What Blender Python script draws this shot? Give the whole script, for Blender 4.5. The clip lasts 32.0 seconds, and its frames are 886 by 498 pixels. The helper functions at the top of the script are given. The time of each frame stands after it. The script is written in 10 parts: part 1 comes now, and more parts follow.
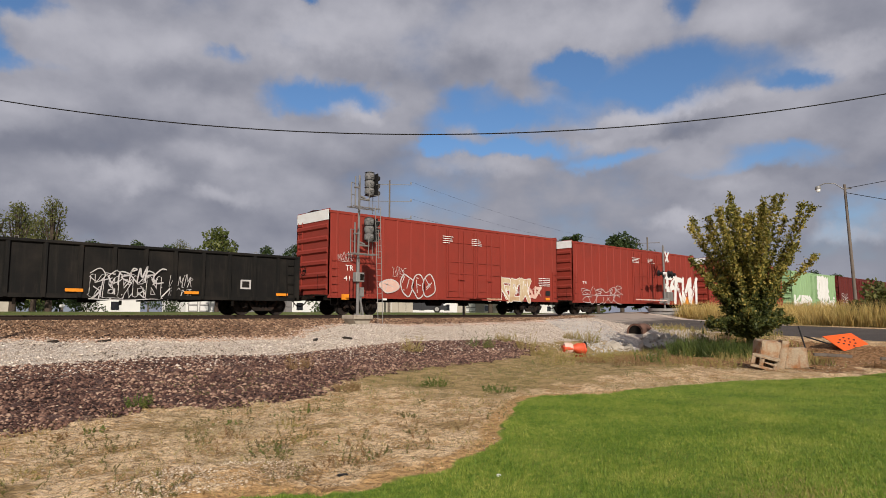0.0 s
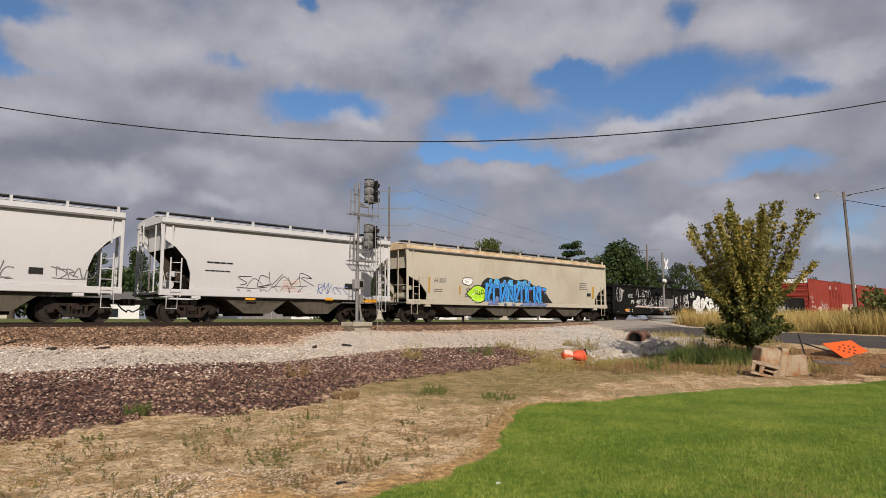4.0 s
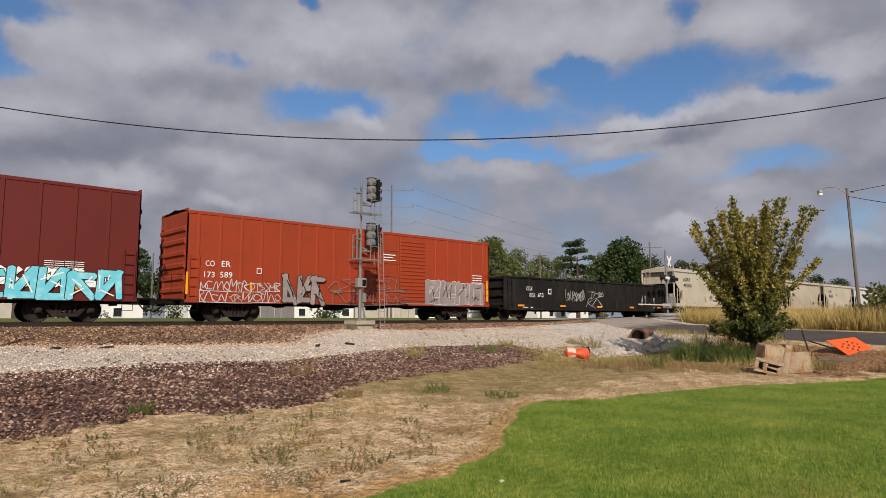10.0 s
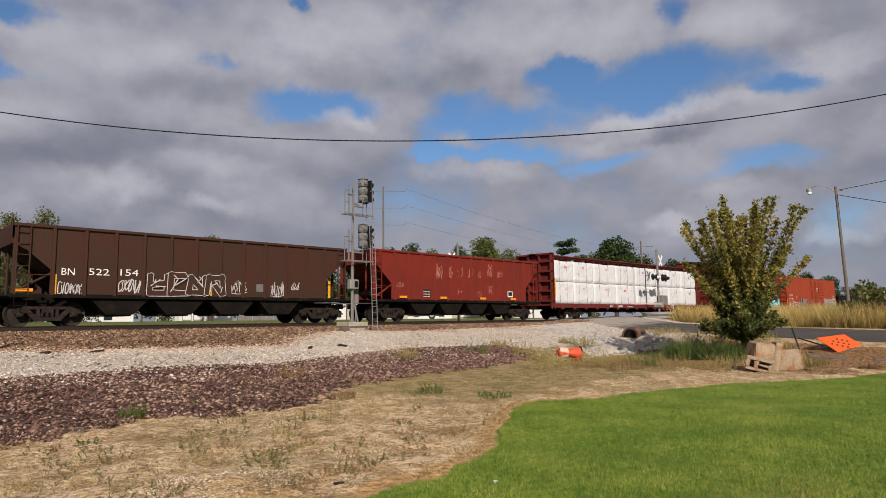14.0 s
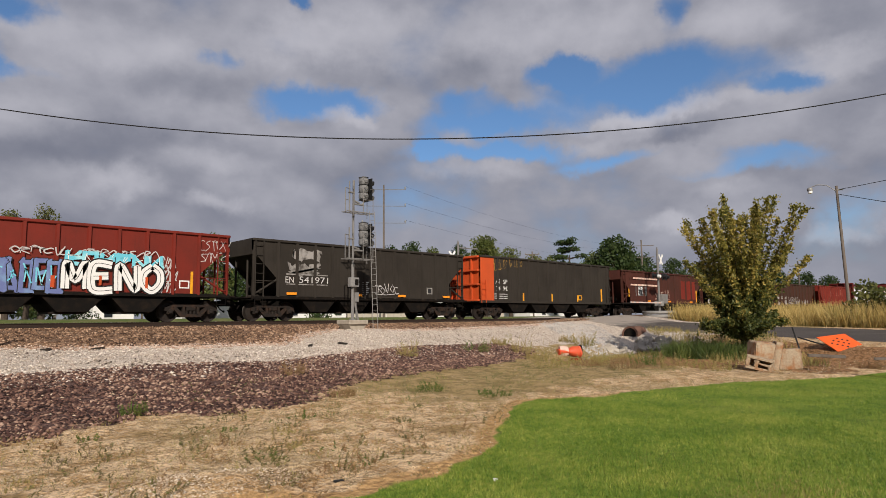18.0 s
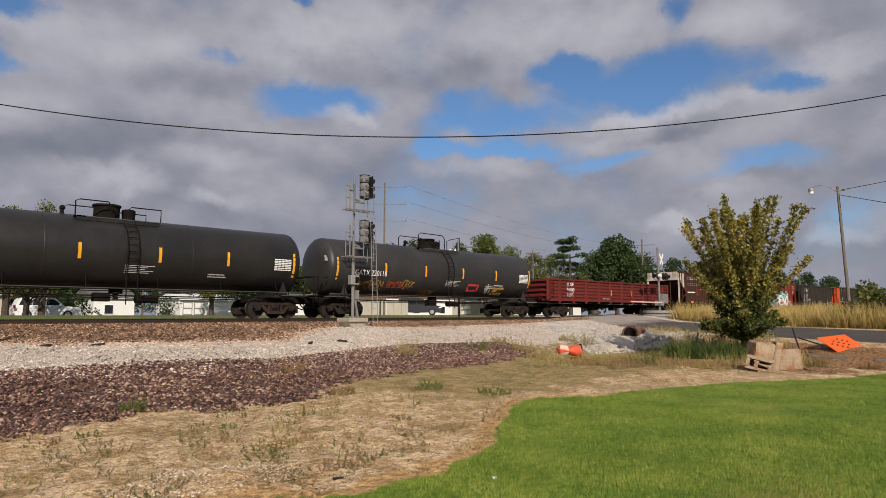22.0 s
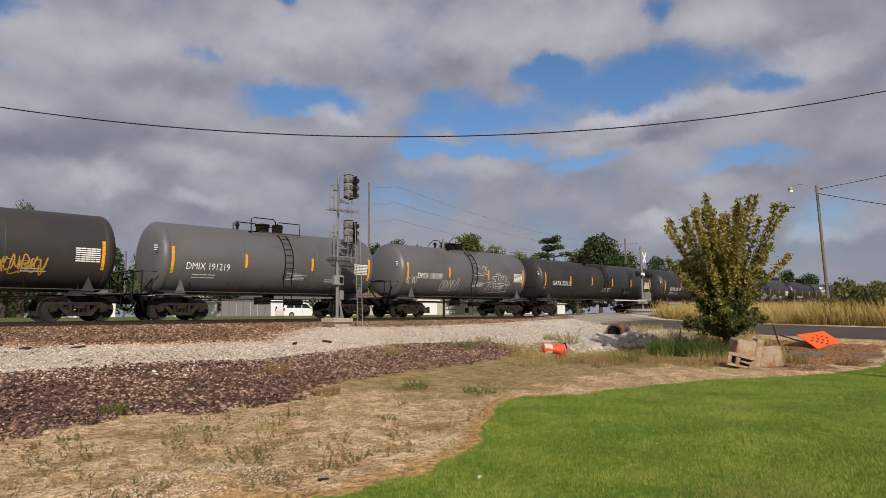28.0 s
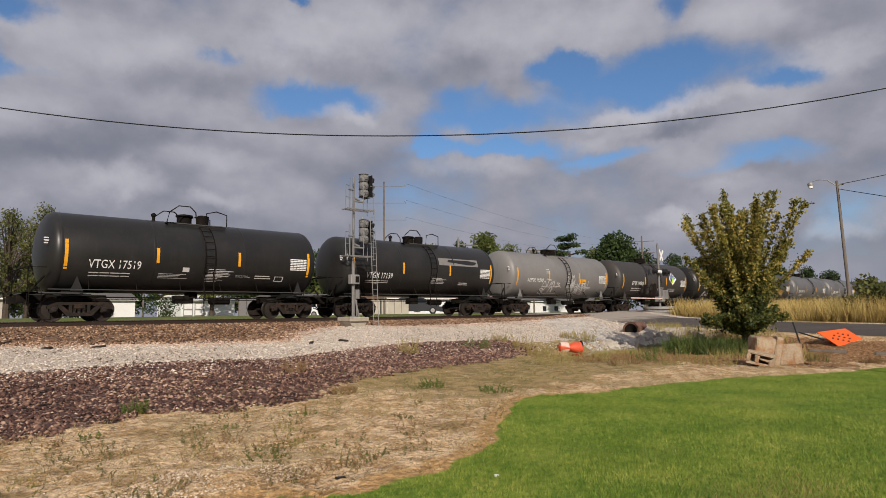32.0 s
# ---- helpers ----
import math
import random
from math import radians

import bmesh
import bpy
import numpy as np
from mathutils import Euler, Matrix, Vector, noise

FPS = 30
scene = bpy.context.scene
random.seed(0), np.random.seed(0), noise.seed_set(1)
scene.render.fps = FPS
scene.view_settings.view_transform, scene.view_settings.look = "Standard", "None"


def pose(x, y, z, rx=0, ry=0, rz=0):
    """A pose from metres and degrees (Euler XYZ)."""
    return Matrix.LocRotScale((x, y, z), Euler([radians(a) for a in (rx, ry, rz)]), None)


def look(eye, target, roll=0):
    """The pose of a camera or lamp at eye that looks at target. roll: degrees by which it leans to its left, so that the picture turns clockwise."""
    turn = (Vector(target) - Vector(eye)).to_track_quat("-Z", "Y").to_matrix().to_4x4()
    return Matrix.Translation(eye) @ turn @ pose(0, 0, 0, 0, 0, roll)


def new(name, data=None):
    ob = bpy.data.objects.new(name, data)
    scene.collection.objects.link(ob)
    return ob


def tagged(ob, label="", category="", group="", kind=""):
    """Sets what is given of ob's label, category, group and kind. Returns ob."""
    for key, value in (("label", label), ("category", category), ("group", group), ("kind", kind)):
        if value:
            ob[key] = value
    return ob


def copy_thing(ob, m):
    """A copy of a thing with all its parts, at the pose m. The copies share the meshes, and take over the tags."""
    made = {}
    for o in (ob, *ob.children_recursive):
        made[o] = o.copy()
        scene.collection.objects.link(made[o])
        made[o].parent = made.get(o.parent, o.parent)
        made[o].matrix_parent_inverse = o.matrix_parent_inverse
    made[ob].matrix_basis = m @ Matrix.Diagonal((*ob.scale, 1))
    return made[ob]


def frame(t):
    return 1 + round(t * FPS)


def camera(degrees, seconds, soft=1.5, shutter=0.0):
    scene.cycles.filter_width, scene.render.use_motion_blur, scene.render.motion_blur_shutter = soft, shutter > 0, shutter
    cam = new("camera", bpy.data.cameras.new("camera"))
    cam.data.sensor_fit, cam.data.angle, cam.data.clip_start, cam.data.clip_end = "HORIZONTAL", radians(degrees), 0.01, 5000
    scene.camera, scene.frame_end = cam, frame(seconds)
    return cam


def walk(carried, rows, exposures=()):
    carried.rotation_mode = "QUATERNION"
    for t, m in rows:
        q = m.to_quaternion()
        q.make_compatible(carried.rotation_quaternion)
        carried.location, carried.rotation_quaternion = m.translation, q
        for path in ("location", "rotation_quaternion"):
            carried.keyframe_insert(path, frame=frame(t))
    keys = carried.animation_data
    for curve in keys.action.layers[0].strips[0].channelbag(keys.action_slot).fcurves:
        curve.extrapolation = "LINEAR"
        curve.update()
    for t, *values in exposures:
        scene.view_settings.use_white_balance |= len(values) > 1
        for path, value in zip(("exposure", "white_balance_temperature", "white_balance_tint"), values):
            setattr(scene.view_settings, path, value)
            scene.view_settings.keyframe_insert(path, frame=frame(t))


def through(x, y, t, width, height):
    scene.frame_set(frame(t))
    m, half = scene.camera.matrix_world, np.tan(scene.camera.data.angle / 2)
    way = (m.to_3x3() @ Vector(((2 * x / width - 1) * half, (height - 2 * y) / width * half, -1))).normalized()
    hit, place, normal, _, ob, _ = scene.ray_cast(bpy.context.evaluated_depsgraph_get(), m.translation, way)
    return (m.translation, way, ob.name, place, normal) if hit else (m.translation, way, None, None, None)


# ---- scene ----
# The track runs along +x at y = TRACK; the camera stands at the origin and is held by hand.
EYE, TRACK, RAIL = 1.6, 29.2, 1.55
cam = camera(69.04, 32.0, 0.6)
PATH = [
    (0, 95.760, -0.000, -43.000), (0.5, 95.957, -0.187, -43.000), (1, 96.168, -0.068, -43.008), (1.5, 96.381, 0.191, -42.922),
    (2, 96.522, 0.133, -42.947), (2.5, 96.592, 0.148, -42.788), (3, 96.460, 0.015, -42.786), (3.5, 96.415, -0.040, -42.885),
    (5.5, 96.312, 0.163, -43.471), (6, 96.378, 0.033, -43.279), (6.5, 96.273, 0.261, -42.966), (7, 96.182, -0.109, -42.938),
    (7.5, 96.245, -0.040, -43.013), (8, 96.428, 0.205, -42.993), (8.5, 96.562, 0.301, -43.182), (9, 96.571, 0.400, -42.947),
    (9.5, 96.300, 0.146, -42.907), (10, 96.232, 0.184, -42.794), (10.5, 96.288, 0.133, -42.792), (11, 96.348, 0.393, -42.739),
    (11.5, 96.347, 0.394, -42.805), (12, 96.275, 0.600, -42.598), (12.5, 96.129, 0.334, -42.801), (13, 96.184, 0.578, -42.969),
    (13.5, 96.252, 0.622, -43.209), (14, 96.295, 0.679, -43.447), (14.5, 96.401, 0.861, -43.593), (16.5, 96.335, 1.057, -43.005),
    (17, 96.245, 0.822, -43.030), (17.5, 96.178, 0.618, -43.245), (18, 96.141, 0.514, -43.428), (18.5, 96.112, 0.775, -43.321),
    (19, 95.980, 0.307, -43.330), (19.5, 95.931, 0.470, -43.407), (20, 95.968, 0.811, -43.337), (20.5, 96.054, 0.609, -43.452),
    (21, 96.111, 0.501, -43.441), (21.5, 96.044, 0.409, -43.368), (22, 95.990, 0.162, -43.420), (22.5, 96.019, 0.410, -43.803),
    (23, 95.910, 0.535, -44.070), (23.5, 95.676, 0.255, -44.222), (24, 95.470, 0.340, -44.549), (24.5, 95.468, 0.428, -44.515),
    (25, 95.506, 0.458, -44.420), (25.5, 95.627, 0.407, -44.555), (27.5, 95.988, 0.758, -44.786), (28, 95.951, 0.557, -44.757),
    (28.5, 96.059, 0.782, -44.621), (29, 96.124, 1.226, -44.397), (29.5, 96.140, 1.073, -44.080), (30, 96.083, 1.131, -43.821),
    (30.5, 96.009, 1.132, -43.541), (31, 95.927, 1.079, -43.434), (31.5, 95.891, 0.922, -43.358), (32, 95.849, 0.780, -43.366),
]
walk(cam, [(t, pose(0, 0, EYE, a, b, c)) for t, a, b, c in PATH])

# ---- light ----
SUN_AZ, SUN_EL = 235.5, 27.5
sun = new("sun", bpy.data.lights.new("sun", "SUN"))
sun.data.energy, sun.data.angle, sun.data.color = 4.8, radians(0.6), (1.0, 0.893, 0.78)
sun.matrix_basis = look((0, 0, 60), (math.cos(radians(SUN_AZ + 180)) * 60 * math.cos(radians(SUN_EL)), math.sin(radians(SUN_AZ + 180)) * 60 * math.cos(radians(SUN_EL)), 60 - 60 * math.sin(radians(SUN_EL))))
scene.view_settings.exposure = 0.0


def node(nt, kind, **kw):
    n = nt.nodes.new(kind)
    for k, v in kw.items():
        if k in n.inputs:
            n.inputs[k].default_value = v
    return n


def maths(nt, op, a, b=None, clamp=False):
    n = nt.nodes.new("ShaderNodeMath")
    n.operation, n.use_clamp = op, clamp
    for i, v in enumerate((a, b)):
        if v is None:
            continue
        if isinstance(v, (int, float)):
            n.inputs[i].default_value = v
        else:
            nt.links.new(v, n.inputs[i])
    return n.outputs[0]


def mixc(nt, fac, a, b, blend="MIX"):
    n = nt.nodes.new("ShaderNodeMix")
    n.data_type, n.blend_type = "RGBA", blend
    for i, v in ((0, fac), (6, a), (7, b)):
        if isinstance(v, (int, float)):
            n.inputs[i].default_value = v
        elif isinstance(v, tuple):
            n.inputs[i].default_value = (*v[:3], 1)
        else:
            nt.links.new(v, n.inputs[i])
    return n.outputs[2]


def ramp(nt, fac, lo, hi):
    n = nt.nodes.new("ShaderNodeMapRange")
    n.interpolation_type = "SMOOTHSTEP"
    n.inputs[1].default_value, n.inputs[2].default_value = lo, hi
    nt.links.new(fac, n.inputs[0])
    return n.outputs[0]


def noise_tex(nt, vec, scale, detail=4.0, rough=0.55, dist=0.0):
    n = node(nt, "ShaderNodeTexNoise", Scale=scale, Detail=detail, Roughness=rough, Distortion=dist)
    nt.links.new(vec, n.inputs["Vector"])
    return n.outputs["Fac"]


def stretch(nt, vec, sx, sy, sz, loc=(0, 0, 0)):
    n = nt.nodes.new("ShaderNodeMapping")
    n.inputs["Scale"].default_value, n.inputs["Location"].default_value = (sx, sy, sz), loc
    nt.links.new(vec, n.inputs["Vector"])
    return n.outputs[0]


def make_sky():
    """Nishita sky with a broken deck of cloud, thin in some places."""
    world = bpy.data.worlds.new("sky")
    scene.world = world
    world.use_nodes = True
    nt = world.node_tree
    nt.nodes.clear()
    out, bg = nt.nodes.new("ShaderNodeOutputWorld"), nt.nodes.new("ShaderNodeBackground")
    bg.inputs[1].default_value = 0.1
    sky = nt.nodes.new("ShaderNodeTexSky")
    sky.sky_type, sky.sun_disc = "NISHITA", False
    sky.sun_elevation, sky.sun_rotation = radians(SUN_EL), radians(90 - SUN_AZ)
    sky.dust_density, sky.ozone_density = 0.3, 6.0
    vec = nt.nodes.new("ShaderNodeTexCoord").outputs["Generated"]
    sep = nt.nodes.new("ShaderNodeSeparateXYZ")
    nt.links.new(vec, sep.inputs[0])
    deck = stretch(nt, vec, 1.0, 1.0, 1.5)

    def field(loc):
        """Heaped cloud: broad masses with ever smaller billows on them."""
        at = stretch(nt, deck, 1, 1, 1, loc)
        heap = noise_tex(nt, at, 3.6, 3, 0.5)
        curl = noise_tex(nt, at, 8.5, 7, 0.52)
        return maths(nt, "ADD", maths(nt, "MULTIPLY", heap, 0.6), maths(nt, "MULTIPLY", curl, 0.4))

    body = field((3.1, 1.7, 0))
    above = field((3.1, 1.7, 0.045))
    # soft places are bent by noise so that none of them has a plain outline
    wob = node(nt, "ShaderNodeTexNoise", Scale=6.5, Detail=6.0, Roughness=0.6)
    nt.links.new(vec, wob.inputs["Vector"])
    sh = nt.nodes.new("ShaderNodeVectorMath")
    sh.operation = "MULTIPLY_ADD"
    nt.links.new(wob.outputs["Color"], sh.inputs[0])
    sh.inputs[1].default_value, sh.inputs[2].default_value = (0.17, 0.17, 0.11), (-0.085, -0.085, -0.055)
    bent = nt.nodes.new("ShaderNodeVectorMath")
    bent.operation = "ADD"
    nt.links.new(vec, bent.inputs[0])
    nt.links.new(sh.outputs[0], bent.inputs[1])

    def places(rows):
        total = None
        for az, el, wa, we, amt in rows:
            c = Vector((math.cos(radians(az)) * math.cos(radians(el)), math.sin(radians(az)) * math.cos(radians(el)), math.sin(radians(el))))
            east = Vector((-math.sin(radians(az)), math.cos(radians(az)), 0))
            ax = []
            for axis, w in ((east, wa), (c.cross(east), we)):
                d = nt.nodes.new("ShaderNodeVectorMath")
                d.operation = "DOT_PRODUCT"
                nt.links.new(bent.outputs[0], d.inputs[0])
                d.inputs[1].default_value = axis
                ax.append(maths(nt, "DIVIDE", d.outputs["Value"], math.sin(radians(w))))
            front = nt.nodes.new("ShaderNodeVectorMath")
            front.operation = "DOT_PRODUCT"
            nt.links.new(vec, front.inputs[0])
            front.inputs[1].default_value = c
            r = maths(nt, "SQRT", maths(nt, "ADD", maths(nt, "MULTIPLY", ax[0], ax[0]), maths(nt, "MULTIPLY", ax[1], ax[1])))
            g = maths(nt, "MULTIPLY", ramp(nt, maths(nt, "SUBTRACT", 1.7, r), 0.0, 1.7), amt)
            g = maths(nt, "MULTIPLY", g, ramp(nt, front.outputs["Value"], 0.5, 0.7))
            total = g if total is None else maths(nt, "ADD", total, g)
        return total

    cover = maths(nt, "SUBTRACT", maths(nt, "ADD", maths(nt, "MULTIPLY", body, 1.15), 0.08), places(GAPS))
    mask = ramp(nt, cover, 0.22, 0.62)
    # light falls on the tops of the heaps and leaves their bases grey
    lit = maths(nt, "ADD", maths(nt, "MULTIPLY", maths(nt, "SUBTRACT", body, above), 0.75), maths(nt, "MULTIPLY", body, 0.62))
    lit = maths(nt, "ADD", lit, places(PUFFS))
    cloud = mixc(nt, ramp(nt, lit, -0.02, 0.72), CLOUD_DARK, CLOUD_LIGHT)
    low = maths(nt, "ADD", maths(nt, "MULTIPLY", ramp(nt, sep.outputs[2], 0.0, 0.2), 0.6), 0.4)
    haze = mixc(nt, low, HAZE, cloud)
    nt.links.new(mixc(nt, mask, sky.outputs[0], haze), bg.inputs[0])
    nt.links.new(bg.outputs[0], out.inputs[0])


CLOUD_DARK, CLOUD_LIGHT, HAZE = (1.9, 2.0, 2.55), (5.0, 4.95, 5.5), (2.3, 2.45, 3.05)
# openings in the deck, and its bright and dark heaps: azimuth, elevation, half widths in degrees, amount
GAPS = [(82.0, 22.5, 2.6, 1.3, 0.5), (82.3, 19.5, 1.4, 1.8, 0.45), (80.1, 18.1, 2.9, 0.8, 0.22), (59.1, 26.7, 1.1, 0.7, 0.47), (66.5, 21.8, 2.0, 0.9, 0.34), (59.2, 18.6, 4.1, 1.6, 0.56),
        (53.6, 19.1, 2.0, 1.0, 0.34), (47.2, 15.0, 1.3, 0.9, 0.45), (27.6, 19.6, 8.3, 2.2, 0.56), (25.7, 24.9, 1.4, 1.8, 0.38), (35.3, 21.5, 2.5, 1.1, 0.5), (44.6, 19.4, 2.6, 1.0, 0.34),
        (41.8, 17.2, 5.8, 1.4, 0.5), (41.3, 14.7, 6.4, 0.8, 0.56), (19.4, 12.7, 4.5, 0.8, 0.36), (21.1, 11.6, 6.4, 0.6, 0.28), (18.5, 17.6, 2.6, 1.0, 0.45), (13.2, 7.5, 2.2, 1.4, 0.22),
        (31.4, 13.4, 3.4, 0.7, 0.34), (130, 30, 14, 6, 0.4), (200, 40, 18, 9, 0.4), (290, 35, 16, 7, 0.4)]
PUFFS = [(76.0, 11.0, 11.0, 3.5, -0.15), (60.0, 9.0, 9.0, 2.5, -0.06), (14.0, 23.5, 5.0, 3.0, -0.12), (75.3, 21.5, 5.6, 1.8, 0.16), (59.3, 23.7, 4.2, 1.8, 0.26), (51.6, 24.7, 4.5, 2.1, 0.2), (73.4, 10.7, 3.4, 1.2, 0.36), (65.7, 9.7, 2.1, 0.7, 0.26), (80.1, 14.6, 2.9, 1.7, 0.16),
        (65.7, 13.5, 2.8, 1.0, 0.16), (55.8, 17.8, 2.4, 0.8, 0.26), (36.2, 24.5, 8.5, 2.1, 0.2), (27.9, 16.8, 5.6, 0.7, 0.36), (31.5, 15.1, 2.9, 0.8, 0.16), (15.2, 19.1, 3.8, 1.3, 0.24),
        (20.5, 23.0, 3.9, 1.6, 0.16), (43.3, 13.1, 5.5, 0.9, 0.22), (27.6, 7.6, 1.5, 0.7, 0.34), (13.5, 5.9, 1.7, 0.6, 0.34), (36.0, 18.2, 1.5, 0.6, 0.16), (80.5, 8.3, 2.5, 0.8, 0.12),
        (22.5, 10.0, 2.7, 0.7, 0.12), (67.9, 19.2, 6.9, 1.5, -0.15), (71.0, 14.3, 7.3, 1.3, -0.17), (52.4, 20.6, 4.8, 1.1, -0.1), (43.2, 21.6, 3.9, 1.5, -0.12), (26.7, 14.9, 3.3, 0.6, -0.2),
        (13.9, 15.3, 3.8, 1.8, -0.13), (15.7, 10.7, 4.3, 1.3, -0.1), (78.9, 11.4, 3.8, 0.9, -0.1), (54.1, 12.8, 5.9, 1.5, -0.06), (76.8, 7.3, 6.5, 0.8, -0.1), (57.9, 8.3, 5.9, 0.9, -0.06)]
make_sky()


# ---- materials ----
def coords(nt):
    return nt.nodes.new("ShaderNodeTexCoord").outputs["Object"]


def material(name, color, rough=0.7, metal=0.0, scale=3.0, vary=0.25, second=None, amount=0.4, fine=40.0, bump=0.15, streak=0.0, rand=0.0, spec=0.22):
    """A surface with large stains towards `second`, a fine grain and, if asked, streaks that run down it."""
    m = bpy.data.materials.new(name)
    m.use_nodes = True
    nt = m.node_tree
    b = nt.nodes["Principled BSDF"]
    b.inputs["Roughness"].default_value, b.inputs["Metallic"].default_value = rough, metal
    b.inputs["Specular IOR Level"].default_value = spec
    vec = coords(nt)
    info = nt.nodes.new("ShaderNodeObjectInfo").outputs["Random"]
    off = nt.nodes.new("ShaderNodeVectorMath")
    off.operation = "ADD"
    nt.links.new(vec, off.inputs[0])
    sc = maths(nt, "MULTIPLY", info, 37.0)
    nt.links.new(sc, off.inputs[1])
    vec = off.outputs[0]
    n1, n2 = noise_tex(nt, vec, scale, 6, 0.6), noise_tex(nt, vec, fine, 3, 0.6)
    second = second or tuple(c * 0.55 for c in color)
    c = mixc(nt, maths(nt, "MULTIPLY", ramp(nt, n1, 0.42, 0.72), amount), tuple(color), tuple(second))
    if streak:
        s = noise_tex(nt, stretch(nt, vec, 5.0, 5.0, 0.35), 1.6, 5, 0.65)
        c = mixc(nt, maths(nt, "MULTIPLY", ramp(nt, s, 0.48, 0.75), streak), c, tuple(second))
    v = maths(nt, "ADD", maths(nt, "MULTIPLY", n2, vary), 1.0 - vary / 2)
    if rand:
        v = maths(nt, "MULTIPLY", v, maths(nt, "ADD", maths(nt, "MULTIPLY", info, rand), 1.0 - rand / 2))
    g = nt.nodes.new("ShaderNodeCombineXYZ")
    for i in range(3):
        nt.links.new(v, g.inputs[i])
    c = mixc(nt, 1.0, c, g.outputs[0], "MULTIPLY")
    nt.links.new(c, b.inputs["Base Color"])
    nt.links.new(maths(nt, "ADD", maths(nt, "MULTIPLY", n1, 0.25), rough - 0.12, True), b.inputs["Roughness"])
    if bump:
        bm_ = node(nt, "ShaderNodeBump", Strength=bump, Distance=0.02)
        nt.links.new(n2, bm_.inputs["Height"])
        nt.links.new(bm_.outputs[0], b.inputs["Normal"])
    return m


